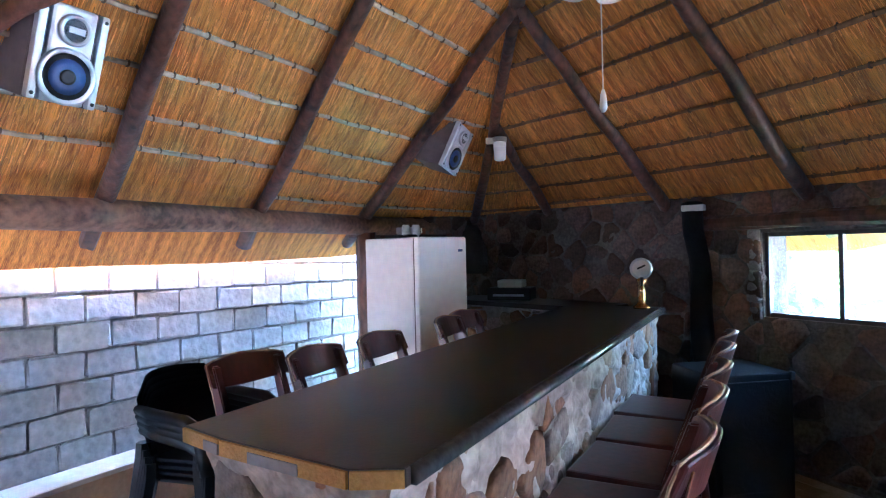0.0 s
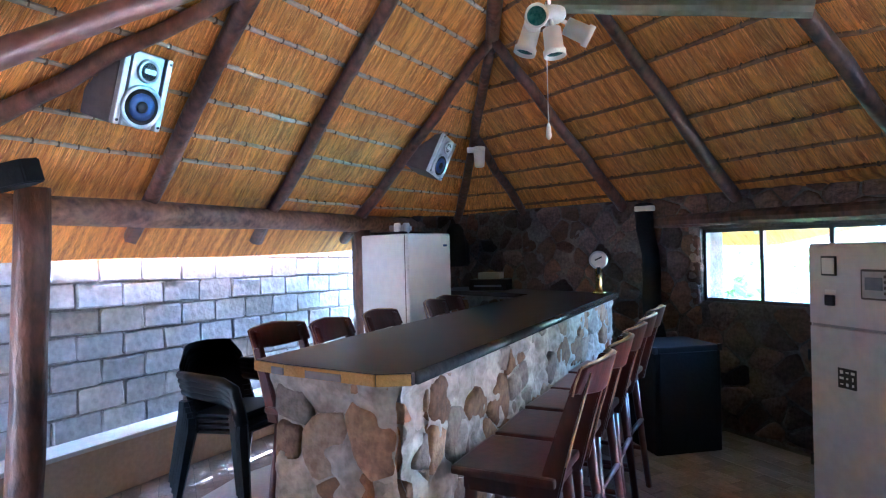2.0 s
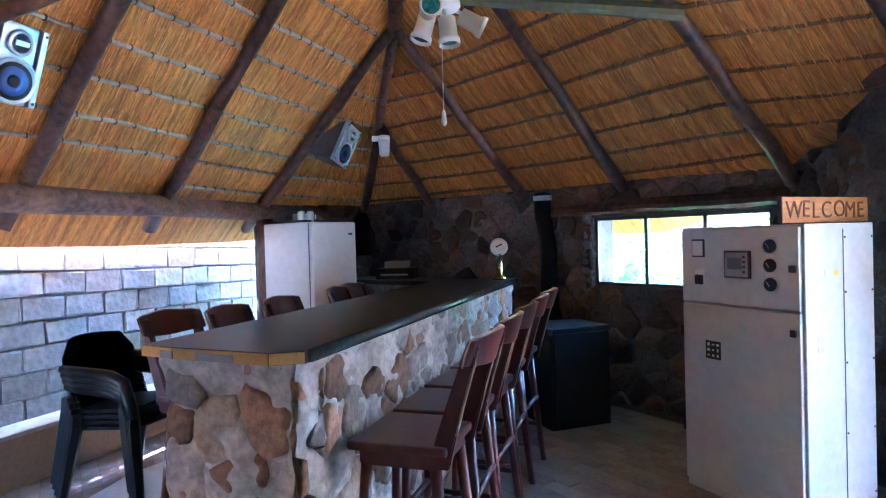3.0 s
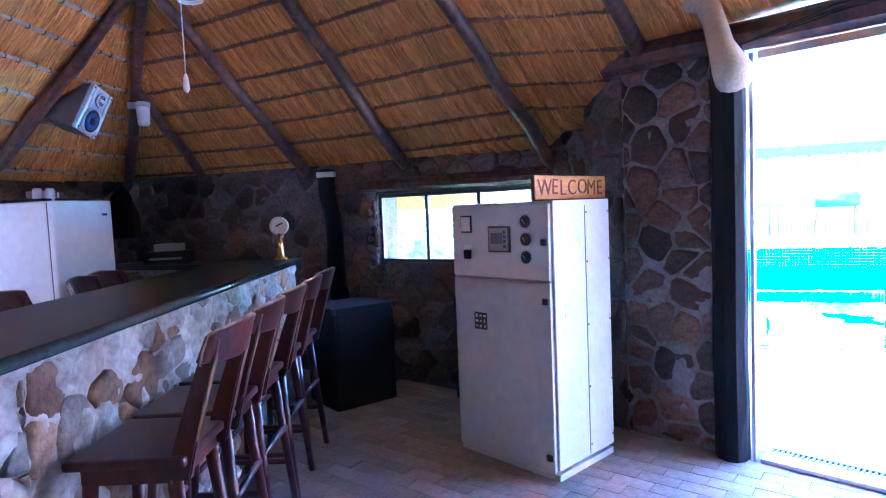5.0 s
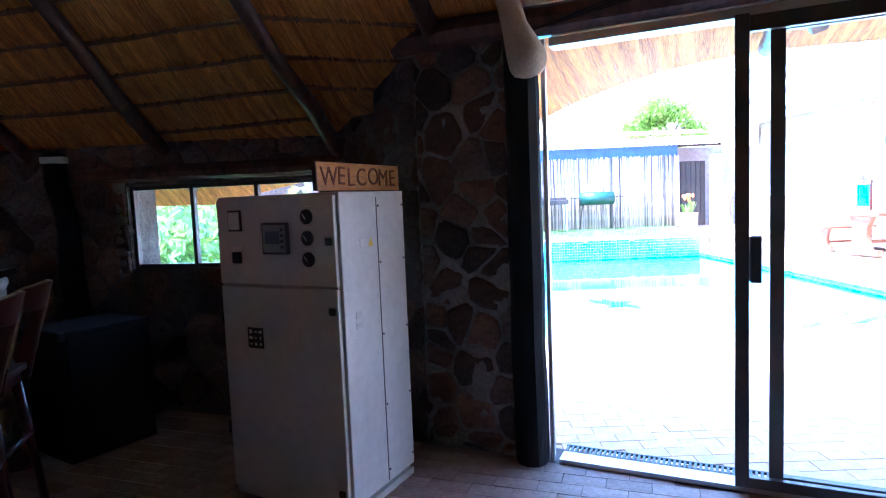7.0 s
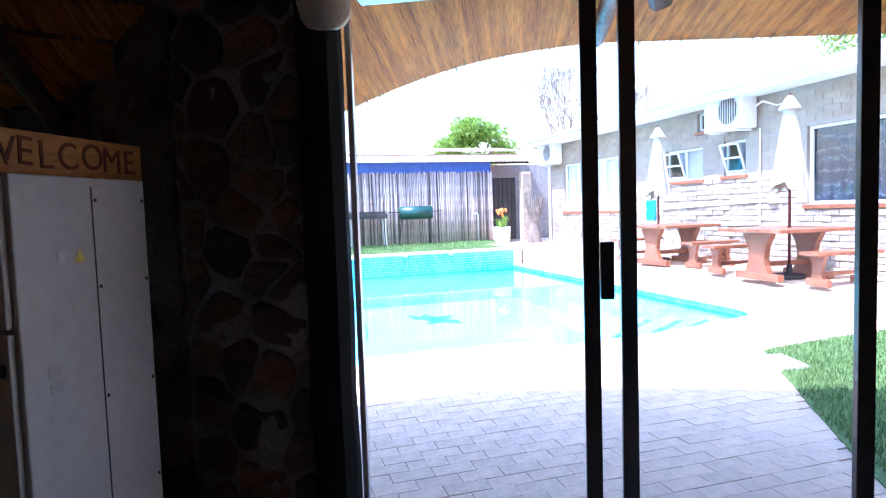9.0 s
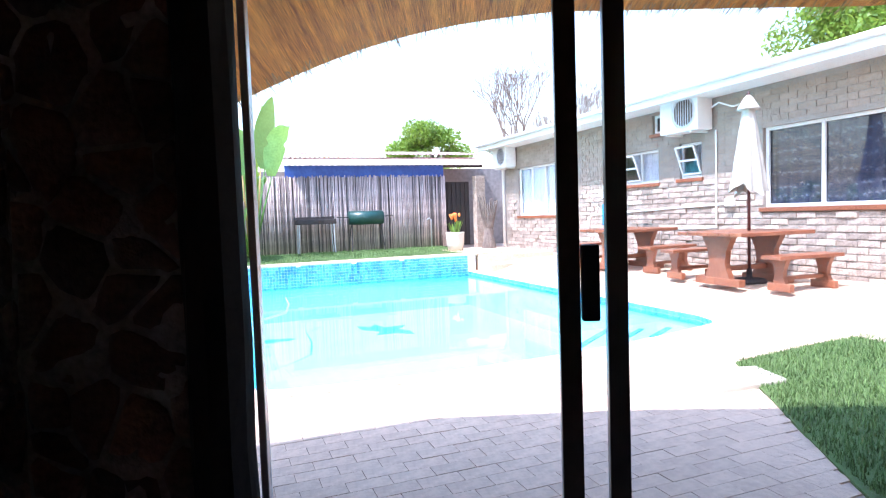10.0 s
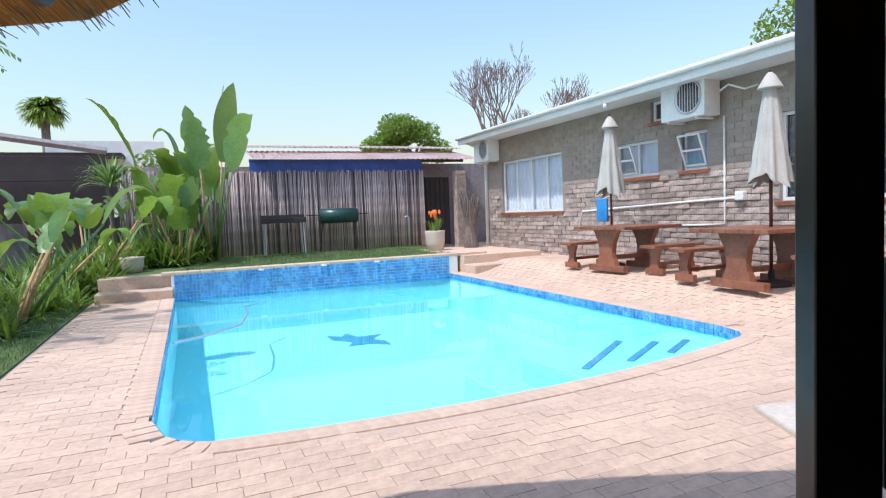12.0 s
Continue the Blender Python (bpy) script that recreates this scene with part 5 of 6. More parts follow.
# ---- raised lawn, steps, copings ----
bed = part("lawn_bed", hbox(PU1 + 0.3, 19.7, -0.05, 7.75, -0.3, BED - 0.03), SOIL)
bed.matrix_world = HM
tagged(bed, "raised green lawn behind the pool", "lawn", kind="structure")
cop = thing("coping", HM.copy(), "pale brick coping along the raised pool wall", "coping", kind="structure")
cm = mesh_of(B((0, 0, 0), (0.34, 0.212, 0.06), 0.008), PAVER)
for k in range(30):
    piece("paver", cm, Matrix.Translation((PU1 + 0.16, -(PN0 - 0.1 + 0.22 * k), BED - 0.005)), cop)
for a in ((14.42, 14.95, 0.0, 1.2, -0.1, 0.11), (14.93, 15.4, 0.0, 1.2, -0.1, BED - 0.02)):
    st = part("brick_step", hbox(*a, 0.015), PAVER)
    st.matrix_world = HM
    tagged(st, "low brick step beside the pool", "step", kind="structure")
for a in ((14.15, 14.75, 6.95, 7.9, -0.1, 0.14), (14.7, 17.6, 6.95, 8.9, -0.1, BED - 0.02)):
    st = part("brick_step", hbox(*a, 0.015), PAVER)
    st.matrix_world = HM
    tagged(st, "low brick step and landing near the house", "step", kind="structure")

em = mesh_of(B((0, 0, 0), (0.106, 0.20, 0.05), 0.008), PAVER)
for k in range(8, int((PU1 - PU0) / 0.111)):
    for n in (PN0 - 0.10, PN1 + 0.10):
        piece("paver", em, Matrix.Translation((PU0 + 0.055 + 0.111 * k, -n, -0.067)), cop)
for (ax, ay), (bx_, by) in zip(rim, rim[1:]):
    d, ang = math.hypot(bx_ - ax, by - ay), math.atan2(by - ay, bx_ - ax)
    for q in range(max(1, round(d / 0.111))):
        f = (q + 0.5) / max(1, round(d / 0.111))
        piece("paver", em, pose(ax + (bx_ - ax) * f + 0.10 * math.sin(ang), ay + (by - ay) * f - 0.10 * math.cos(ang), -0.067, 0, 0, math.degrees(ang)), cop)
infill = part("near_surround", prism([(PU0 - 0.03, -PN0 - 0.0)] + [(u - 0.004, y) for u, y in rim[1:-1]] + [(PU0 - 0.03, -PN1)], -0.10, -0.052), PAVEJ, cop, "paving up to the bowed pool edge")

# ---- house ----
house = thing("house", HM.copy(), "long single-storey stone-brick house with white fascia", "house")
HN, HZ = 9.3, 0.2
holes = [(5.2, 9.0, 1.25, 2.50, "big"), (10.28, 10.82, 1.82, 2.46, "small"), (11.38, 12.52, 1.79, 2.44, "mid"), (14.35, 17.15, 1.20, 2.54, "far"), (11.06, 11.54, 2.74, 3.10, "vent")]
xs = sorted({1.5, 17.95, *[h[0] for h in holes], *[h[1] for h in holes]})
for x0, x1 in zip(xs, xs[1:]):
    z = -0.2
    for h in sorted((h for h in holes if h[0] <= x0 + 1e-6 and x1 <= h[1] + 1e-6), key=lambda h: h[2]):
        hw_ = part("wall", hbox(x0, x1, HN, HN + 0.24, z, h[2]), BRICKJ, house, "tan face-brick wall")
        z = h[3]
    hw_ = part("wall", hbox(x0, x1, HN, HN + 0.24, z, 3.3), BRICKJ, house, "tan face-brick wall")
part("wall", hbox(17.71, 17.95, HN + 0.24, HN + 5, -0.2, 3.3), BRICK, house)
part("wall", hbox(1.5, 1.74, HN + 0.24, HN + 5, -0.2, 3.3), BRICK, house)
part("wall", hbox(1.5, 17.95, HN + 5.0, HN + 5.24, -0.2, 3.3), BRICK, house)
# black sheet added behind the windows, standing for the unlit rooms
part("inner_shade", hbox(1.8, 17.6, HN + 1.6, HN + 1.65, 0, 3.2), BLACKM, house)
roof = part("roof", B((0, 0, 0), (17.7, 6.0, 0.05), 0, Matrix.Translation((9.55, -(HN + 2.66), 3.605)) @ pose(0, 0, 0, 5.5, 0, 0).inverted()), ROOFSHEET, house)
part("fascia", hbox(0.7, 18.45, HN - 0.66, HN - 0.62, 3.14, 3.33, 0.004), WHITEP, house, "white fascia board")
part("gutter", tube(bmesh.new(), [(0.7, -(HN - 0.70), 3.30), (18.45, -(HN - 0.70), 3.30)], 0.045, 8), WHITEP, house, "white gutter", True)
part("soffit", hbox(0.7, 18.45, HN - 0.62, HN, 3.16, 3.18), WHITEP, house)
part("downpipe", tube(bmesh.new(), [(17.95, -(HN - 0.07), 0.2), (17.95, -(HN - 0.07), 2.9), (18.1, -(HN - 0.6), 3.2)], 0.045, 10), WHITEP, house, "white downpipe", True)
for x0, x1, z0, z1, kind in holes:
    wdw = part("window", hbox(x0, x1, HN + 0.10, HN + 0.106, z0, z1), DARKGLASS, house, {"big": "wide window with dark patterned curtains", "far": "wide window with pale curtains", "small": "small open bathroom window", "mid": "two-part window with an open sash", "vent": "small high vent window"}[kind])
    wdw.visible_shadow = False
    t = 0.05
    for a in ((x0, x0 + t, z0, z1), (x1 - t, x1, z0, z1), (x0 + t, x1 - t, z0, z0 + t), (x0 + t, x1 - t, z1 - t, z1)):
        part("frame", hbox(a[0], a[1], HN + 0.06, HN + 0.10, a[2], a[3], 0.004), WHITEP, wdw)
    n = {"big": 3, "far": 3, "mid": 1, "small": 0, "vent": 0}[kind]
    for k in range(n):
        x = x0 + (x1 - x0) * (k + 1) / (n + 1)
        part("mullion", hbox(x - 0.025, x + 0.025, HN + 0.06, HN + 0.10, z0 + t, z1 - t, 0.004), WHITEP, wdw)
    part("sill", hbox(x0 - 0.05, x1 + 0.05, HN - 0.05, HN + 0.10, z0 - 0.07, z0 - 0.004, 0.008), REDWOOD, wdw, "dark brick sill")
    if kind != "vent":
        bm = bmesh.new()
        rows = []
        for j in range(2):
            rows.append([bm.verts.new((x0 + (x1 - x0) * k / 90, -(HN + 0.15 + 0.025 * math.sin(k * 1.3) + 0.01 * math.sin(k * 0.37)), z0 - 0.02 if j == 0 else z1 + 0.02)) for k in range(91)])
        for k in range(90):
            bm.faces.new((rows[0][k], rows[0][k + 1], rows[1][k + 1], rows[1][k]))
        cur = part("curtain", bm, CURTAIN_DARK if kind == "big" else CURTAIN_PALE, wdw, "folded curtains behind the glass", True)
        if kind == "big":
            bm = bmesh.new()
            for k in range(240):
                cx, cz = x0 + 0.1 + (x1 - x0 - 0.2) * (k % 40) / 39 + rt.uniform(-0.02, 0.02), z0 + 0.06 + 0.18 * (k // 40) + rt.uniform(0, 0.08)
                turn = 1 if k % 2 else -1
                tube(bm, [(cx + turn * 0.04 * math.cos(a) * (1 - a / 9), -(HN + 0.118), cz + 0.04 * math.sin(a) * (1 - a / 9) + a * 0.012) for a in [q * 0.7 for q in range(10)]], 0.0035, 3)
            part("curtain_scroll", bm, SCROLL, wdw, "pale scroll pattern")
    if kind in ("far", "big"):
        bm = bmesh.new()
        for k in range(int((x1 - x0) / 0.16)):
            if kind == "far" and (k < 3 or k > int((x1 - x0) / 0.16) - 4):
                x = x0 + 0.1 + 0.16 * k
                tube(bm, [(x, -(HN + 0.14), z0), (x, -(HN + 0.14), z1)], 0.008, 5)
                tube(bm, [(x - 0.08, -(HN + 0.14), z0 + 0.2), (x + 0.08, -(HN + 0.14), z0 + 0.5), (x - 0.08, -(HN + 0.14), z0 + 0.8), (x + 0.08, -(HN + 0.14), z1)], 0.006, 4)
        if len(bm.verts):
            part("burglar_bar", bm, WHITEP, wdw, "white burglar bars")
        else:
            bm.free()
    if kind in ("small", "mid"):
        w2 = (x1 - x0 - 0.1) if kind == "small" else (x1 - x0) / 2 - 0.06
        cx = (x0 + x1) / 2 if kind == "small" else x1 - w2 / 2 - 0.05
        sash = part("sash", B((0, 0, 0), (w2, 0.006, z1 - z0 - 0.12)), DARKGLASS, wdw, "tilted open sash")
        sash.matrix_local = pose(cx, -(HN - 0.05), (z0 + z1) / 2, -20, 0, 0)
        for a in ((-w2 / 2, 0), (w2 / 2, 0)):
            part("sash_frame", B((a[0], 0, 0), (0.035, 0.03, z1 - z0 - 0.1), 0.003), WHITEP, sash)
        for z in (-1, 0, 1):
            part("sash_frame", B((0, 0, z * (z1 - z0 - 0.12) / 2), (w2 - 0.036, 0.028, 0.035), 0.003), WHITEP, sash)


def air_con(u, z, w, h):
    a = thing("air_conditioner", HM @ pose(u, -(HN - 0.21), z), "white outdoor air conditioner unit on the house wall", "air conditioner", "air conditioners")
    part("case", B((0, 0, h / 2), (w, 0.34, h), 0.02), WHITEP, a)
    gr_ = part("fan_grille", lathe([(h * 0.40, 0.0), (h * 0.42, 0.008), (h * 0.38, 0.012), (h * 0.36, 0.002)], 24), SILVER, a, "round grey fan grille", True)
    gr_.matrix_local = pose(-w * 0.15, 0.172, h * 0.5, -90, 0, 0)
    f_ = part("fan_hole", lathe([(h * 0.36, 0.0), (h * 0.36, 0.003)], 22), ALU, gr_)
    for k in range(-4, 5):
        part("grille_bar", B((k * h * 0.085, 0, 0.006), (0.012, 2 * h * math.sqrt(max(0.01, 0.13 - (k * 0.085) ** 2)), 0.006)), SILVER, gr_)
    for x in (-1, 1):
        part("bracket", B((x * w * 0.32, -0.02, -0.02), (0.035, 0.38, 0.035), 0.003), WHITEP, a)
    return a


# their fronts face away from the wall, local +y
air_con(10.44, 2.62, 0.92, 0.66)
air_con(17.6, 2.60, 0.85, 0.62)
pipes = thing("wall_pipes", HM.copy(), "white water pipes fixed along the house wall", "pipe")
part("pipe", tube(bmesh.new(), [(9.92, -(HN - 0.03), 2.6), (9.92, -(HN - 0.03), 0.92), (10.4, -(HN - 0.03), 0.90), (11.3, -(HN - 0.03), 0.88), (11.3, -(HN - 0.03), 0.6)], 0.017, 8), WHITEP, pipes, smooth=True)
part("pipe", tube(bmesh.new(), [(9.6, -(HN - 0.03), 1.33), (11.2, -(HN - 0.03), 1.27), (13.6, -(HN - 0.03), 1.18), (13.75, -(HN - 0.03), 0.75)], 0.02, 8), WHITEP, pipes, smooth=True)
part("valve", B((9.6, -(HN - 0.06), 1.35), (0.16, 0.1, 0.14), 0.02), WHITEP, pipes, "white valve box")
part("hose_loop", tube(bmesh.new(), [(9.8, -(HN - 0.25), 2.95), (9.6, -(HN - 0.3), 3.0), (9.4, -(HN - 0.2), 2.9), (9.3, -(HN - 0.05), 2.95)], 0.015, 6), WHITEP, pipes)
lamp2 = thing("wall_lamp", HM @ pose(12.0, -(HN - 0.64), 3.10), "small round white lamp under the fascia", "lamp")
part("globe", lathe([(0.02, -0.05), (0.05, -0.02), (0.05, 0.02), (0.02, 0.05)], 12), WHITEP, lamp2, smooth=True)

# ---- picnic tables ----
def trestle(bm, w, h, t=0.07):
    """A shaped trestle leg: wide at both ends, waisted in the middle."""
    prof = [(0.26 * w, 0.10), (0.20 * w, 0.2 * h + 0.08), (0.17 * w, 0.45 * h), (0.2 * w, 0.7 * h), (0.33 * w, h)]
    pts = [(x, z) for x, z in prof] + [(-x, z) for x, z in prof[::-1]]
    lo = [bm.verts.new((x, -t / 2, z)) for x, z in pts]
    hi = [bm.verts.new((x, t / 2, z)) for x, z in pts]
    bm.faces.new(lo)
    bm.faces.new(hi[::-1])
    for i in range(len(pts)):
        bm.faces.new((lo[i], hi[i], hi[(i + 1) % len(pts)], lo[(i + 1) % len(pts)]))
    box(bm, (0, 0, 0.05), (w * 0.95, t * 1.2, 0.10), 0.01)
    bmesh.ops.recalc_face_normals(bm, faces=bm.faces)
    return bm


def picnic(u, n, yaw):
    m = HM @ pose(u, -n, rise(n) + 0.0, 0, 0, yaw)
    t = thing("picnic_table", m, "heavy varnished red-brown wooden garden table", "table", "garden tables")
    for k in range(6):
        part("plank", B((-0.5 + 0.2 * k, 0, 0.705), (0.192, 1.25, 0.05), 0.008), REDWOOD, t)
    for y in (-0.42, 0.42):
        leg = part("trestle", trestle(bmesh.new(), 0.85, 0.68, 0.09), REDWOOD, t)
        leg.matrix_local = pose(0, y, 0)
    part("stretcher", B((0, 0, 0.22), (0.09, 0.84, 0.07), 0.008), REDWOOD, t)
    for x in (-0.9, 0.9):
        b = thing("garden_bench", m @ pose(x, 0.05 * (1 if x > 0 else -1), 0), "short varnished red-brown wooden bench by a garden table", "bench", "garden benches")
        part("seat", B((0, 0, 0.425), (0.30, 1.05, 0.045), 0.008), REDWOOD, b)
        for y in (-0.36, 0.36):
            leg = part("trestle", trestle(bmesh.new(), 0.36, 0.40, 0.06), REDWOOD, b)
            leg.matrix_local = pose(0, y, 0)
        part("stretcher", B((0, 0, 0.16), (0.05, 0.72, 0.05), 0.006), REDWOOD, b)


def parasol(u, n, seed):
    z0 = rise(n)
    p = thing("parasol", HM @ pose(u, -n, z0), "closed cream canvas parasol standing in a garden table", "parasol", "parasols")
    part("pole", tube(bmesh.new(), [(0, 0, 0), (0, 0, 2.58)], 0.021, 10), MAHOG, p, "dark wooden pole", True)
    part("foot", lathe([(0.22, 0), (0.23, 0.03), (0.2, 0.06), (0.04, 0.08), (0.035, 0.2)], 18), RUST, p, smooth=True)
    r = random.Random(seed)
    bm = bmesh.new()
    rows = []
    seg = 40
    for j in range(12):
        f = j / 11
        z = 2.52 - 1.22 * f
        base = 0.05 + 0.15 * f ** 0.8
        row = []
        for k in range(seg):
            a = 2 * math.pi * k / seg
            rr = base * (1 + 0.28 * f * math.cos(8 * a + 0.6 * math.sin(3 * f)) + 0.05 * r.uniform(-1, 1))
            zz = z - 0.035 * f * math.cos(8 * a) * (f > 0.8) - (0.07 * math.cos(2 * a) if f > 0.9 else 0)
            row.append(bm.verts.new((rr * math.cos(a), rr * math.sin(a), zz)))
        rows.append(row)
    for a, b in zip(rows, rows[1:]):
        for k in range(seg):
            bm.faces.new((a[k], b[k], b[(k + 1) % seg], a[(k + 1) % seg]))
    part("canopy", bm, CANVAS, p, "folded cream canopy", True)
    part("vent_cap", lathe([(0.15, 2.40), (0.14, 2.42), (0.06, 2.56), (0.02, 2.60)], 16), CANVAS, p, "small upper vent cap", True)
    part("finial", lathe([(0.015, 2.58), (0.025, 2.61), (0.012, 2.65)], 8), MAHOG, p, smooth=True)


picnic(10.95, 8.2, 4)
picnic(8.25, 8.05, -3)
parasol(11.45, 8.3, 1)
parasol(8.2, 8.1, 2)
cloth = thing("blue_towel", HM @ pose(11.95, -8.5, 1.2), "bright blue towel hanging beside the parasol", "towel")
bm = B((0, 0, 0), (0.26, 0.05, 0.42), 0.02)
for v in bm.verts:
    v.co.y += 0.03 * math.sin(v.co.x * 22)
part("cloth", bm, BLUECLOTH, cloth, smooth=True)
part("hook", tube(bmesh.new(), [(0, 0, 0.2), (-0.3, 0.03, 0.26), (-0.5, 0.05, 0.2)], 0.008, 6), WHITEP, cloth)

# ---- reed fence, shed roof, barbecue ----
fence = thing("fence", HM.copy(), "brown reed screen fence along the lawn", "fence")
part("backing", hbox(19.56, 19.60, -0.3, 8.0, 0.2, 2.5), RUST, fence)
reeds = []
for k in range(6):
    reeds.append(mesh_of(tube(bmesh.new(), [(0, 0, 0), (rt.uniform(-0.01, 0.01), 0, 1.1), (rt.uniform(-0.015, 0.015), 0, 2.22)], [0.019, 0.017, 0.014], 6, 0.2), REED, True))
for k in range(270):
    n = 0.0 + 8.0 * k / 270 + rt.uniform(-0.008, 0.008)
    piece("reed", rt.choice(reeds), pose(19.53 + rt.uniform(-0.012, 0.012), -n, 0.31, 0, 0, rt.uniform(0, 360)) @ Matrix.Diagonal((1, 1, rt.uniform(0.985, 1.02), 1)), fence)
for n in (2.0, 4.05, 6.1, 7.1):
    part("fence_rail", hbox(19.48, 19.5, n - 0.01, n + 0.01, 0.34, 2.5), RUST, fence)
shed = thing("shed", HM.copy(), "lean-to shed with pinkish corrugated sheet roof", "shed")
part("tarp", hbox(19.70, 19.72, 3.1, 8.0, 2.40, 2.86), TARP, shed, "blue tarpaulin strip")
part("wall", hbox(21.5, 21.7, 7.4, 11.2, 0, 2.9), FARWALL, shed)
part("wall", hbox(23.5, 23.7, -0.5, 11.2, 0, 3.0), FARWALL, shed)


def corrugated(u0, u1, n0, n1, z0, z1):
    bm = bmesh.new()
    k = int((n1 - n0) / 0.038)
    lo, hi = [], []
    for i in range(k + 1):
        n = n0 + (n1 - n0) * i / k
        dz = 0.022 * math.sin(i * math.pi / 2)
        lo.append(bm.verts.new((u0, -n, z0 + dz)))
        hi.append(bm.verts.new((u1, -n, z1 + dz)))
    for i in range(k):
        bm.faces.new((lo[i], lo[i + 1], hi[i + 1], hi[i]))
    bmesh.ops.solidify(bm, geom=bm.faces[:], thickness=0.006)
    return bm


part("roof_sheet", corrugated(19.30, 21.4, 3.15, 9.8, 2.85, 3.28), ROOFSHEET, shed, "pale corrugated sheet")
part("roof_sheet", corrugated(20.9, 23.8, 3.1, 9.9, 3.34, 3.72), ROOFSHEET, shed, "rusty corrugated sheet")
part("purlin", hbox(19.75, 19.81, 3.1, 9.4, 2.80, 2.88), RUST, shed)
pil = thing("brick_pillar", HM.copy(), "brown brick pillar beside a dark gate", "pillar")
part("pillar", hbox(19.3, 19.6, 8.95, 9.25, 0.2, 2.5), BRICK, pil)
for k in range(18):
    part("joint", hbox(19.29, 19.3, 8.95, 9.25, 0.35 + 0.12 * k, 0.362 + 0.12 * k), BRICKJ, pil)
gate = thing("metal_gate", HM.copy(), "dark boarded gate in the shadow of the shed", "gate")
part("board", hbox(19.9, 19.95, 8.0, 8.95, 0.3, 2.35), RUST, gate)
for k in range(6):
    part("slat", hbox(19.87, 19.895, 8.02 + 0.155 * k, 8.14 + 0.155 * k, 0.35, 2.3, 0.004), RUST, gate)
br = thing("barbecue", HM @ pose(18.95, -3.8, BED), "long rusty open barbecue trough on thin legs", "barbecue")
part("trough", B((0, 0, 0.88), (0.45, 1.1, 0.14), 0.02), RUST, br)
part("rim", B((0.2, 0, 0.98), (0.02, 1.15, 0.08)), RUST, br)
for x in (-0.18, 0.18):
    for y in (-0.5, 0.5):
        part("leg", tube(bmesh.new(), [(x, y, 0), (x, y * 0.95, 0.84)], 0.018, 6), SILVER, br)
br = thing("barbecue", HM @ pose(18.95, -5.25, BED), "green drum barbecue with a half-open lid", "barbecue")
bm = tube(bmesh.new(), [(0, -0.5, 0.95), (0, 0.5, 0.95)], 0.2, 16)
part("drum", bm, GREENLID, br, smooth=True)
part("side_table", B((0, 0.68, 0.98), (0.3, 0.3, 0.025), 0.004), RUST, br)
part("side_table", B((0, -0.66, 0.98), (0.3, 0.25, 0.025), 0.004), RUST, br)
for y in (-0.42, 0.42):
    for x in (-1, 1):
        part("leg", tube(bmesh.new(), [(0.25 * x, y * 1.15, 0), (0.05 * x, y, 0.8)], 0.016, 6), RUST, br)
tapp = thing("garden_tap", HM @ pose(19.2, -7.35, BED - 0.03), "bent metal garden tap standpipe", "tap")
part("pipe", tube(bmesh.new(), [(0, 0, 0), (0, 0, 0.85), (0, 0.06, 0.9), (0, 0.13, 0.86)], 0.02, 8), SILVER, tapp, smooth=True)


# ---- pots and plants ----
def leaf_strip(bm, base, d, length, width, droop, n=6, fold=0.15, tear=0.0, r=None):
    """A long leaf that starts along d and droops."""
    base, d = Vector(base), Vector(d).normalized()
    side = d.cross(Vector((0, 0, 1)))
    side = side.normalized() if side.length > 0.05 else Vector((1, 0, 0))
    rows = []
    p = base
    for i in range(n + 1):
        f = i / n
        w = width * (math.sin(math.pi * min(1, 0.08 + 0.92 * f)) ** 0.7 if f < 1 else 0.03)
        if tear and r and r.random() < tear:
            w *= 0.7
        dd = (d + Vector((0, 0, -droop * f * f * 1.6))).normalized()
        up = side.cross(dd)
        rows.append([bm.verts.new(p - side * w + up * fold * w), bm.verts.new(p), bm.verts.new(p + side * w + up * fold * w)])
        p = p + dd * (length / n)
    for a, b in zip(rows, rows[1:]):
        for k in range(2):
            bm.faces.new((a[k], a[k + 1], b[k + 1], b[k]))


def paddle_plant(name, u, n, z, leaves, seed, label, hgt, lw, mats, spread=(0.05, 0.40), droop=(0.25, 1.1)):
    """A banana-like plant: stems that end in broad paddle leaves."""
    r = random.Random(seed)
    p = thing(name, HM @ pose(u, -n, z), label, "plant")
    for k in range(leaves):
        a = r.uniform(0, 2 * math.pi)
        h = hgt * r.uniform(0.55, 1.0)
        lean = r.uniform(*spread)
        foot = Vector((0.14 * math.cos(a), 0.14 * math.sin(a), 0))
        top = foot + Vector((math.cos(a) * lean * h, math.sin(a) * lean * h, h * 0.62))
        part("stem", tube(bmesh.new(), [foot, foot.lerp(top, 0.5) + Vector((0, 0, 0.06)), top], [0.04, 0.028, 0.016], 6), STRAW if r.random() < 0.4 else LEAF_PALE, p, smooth=True)
        bm = bmesh.new()
        leaf_strip(bm, top, (math.cos(a) * lean * 1.2, math.sin(a) * lean * 1.2, 1.0), h * r.uniform(0.36, 0.52), lw * r.uniform(0.7, 1.15), r.uniform(*droop), 14, 0.26, 0.3, r)
        part("leaf", bm, mats[k % len(mats)], p, smooth=True)
    return p


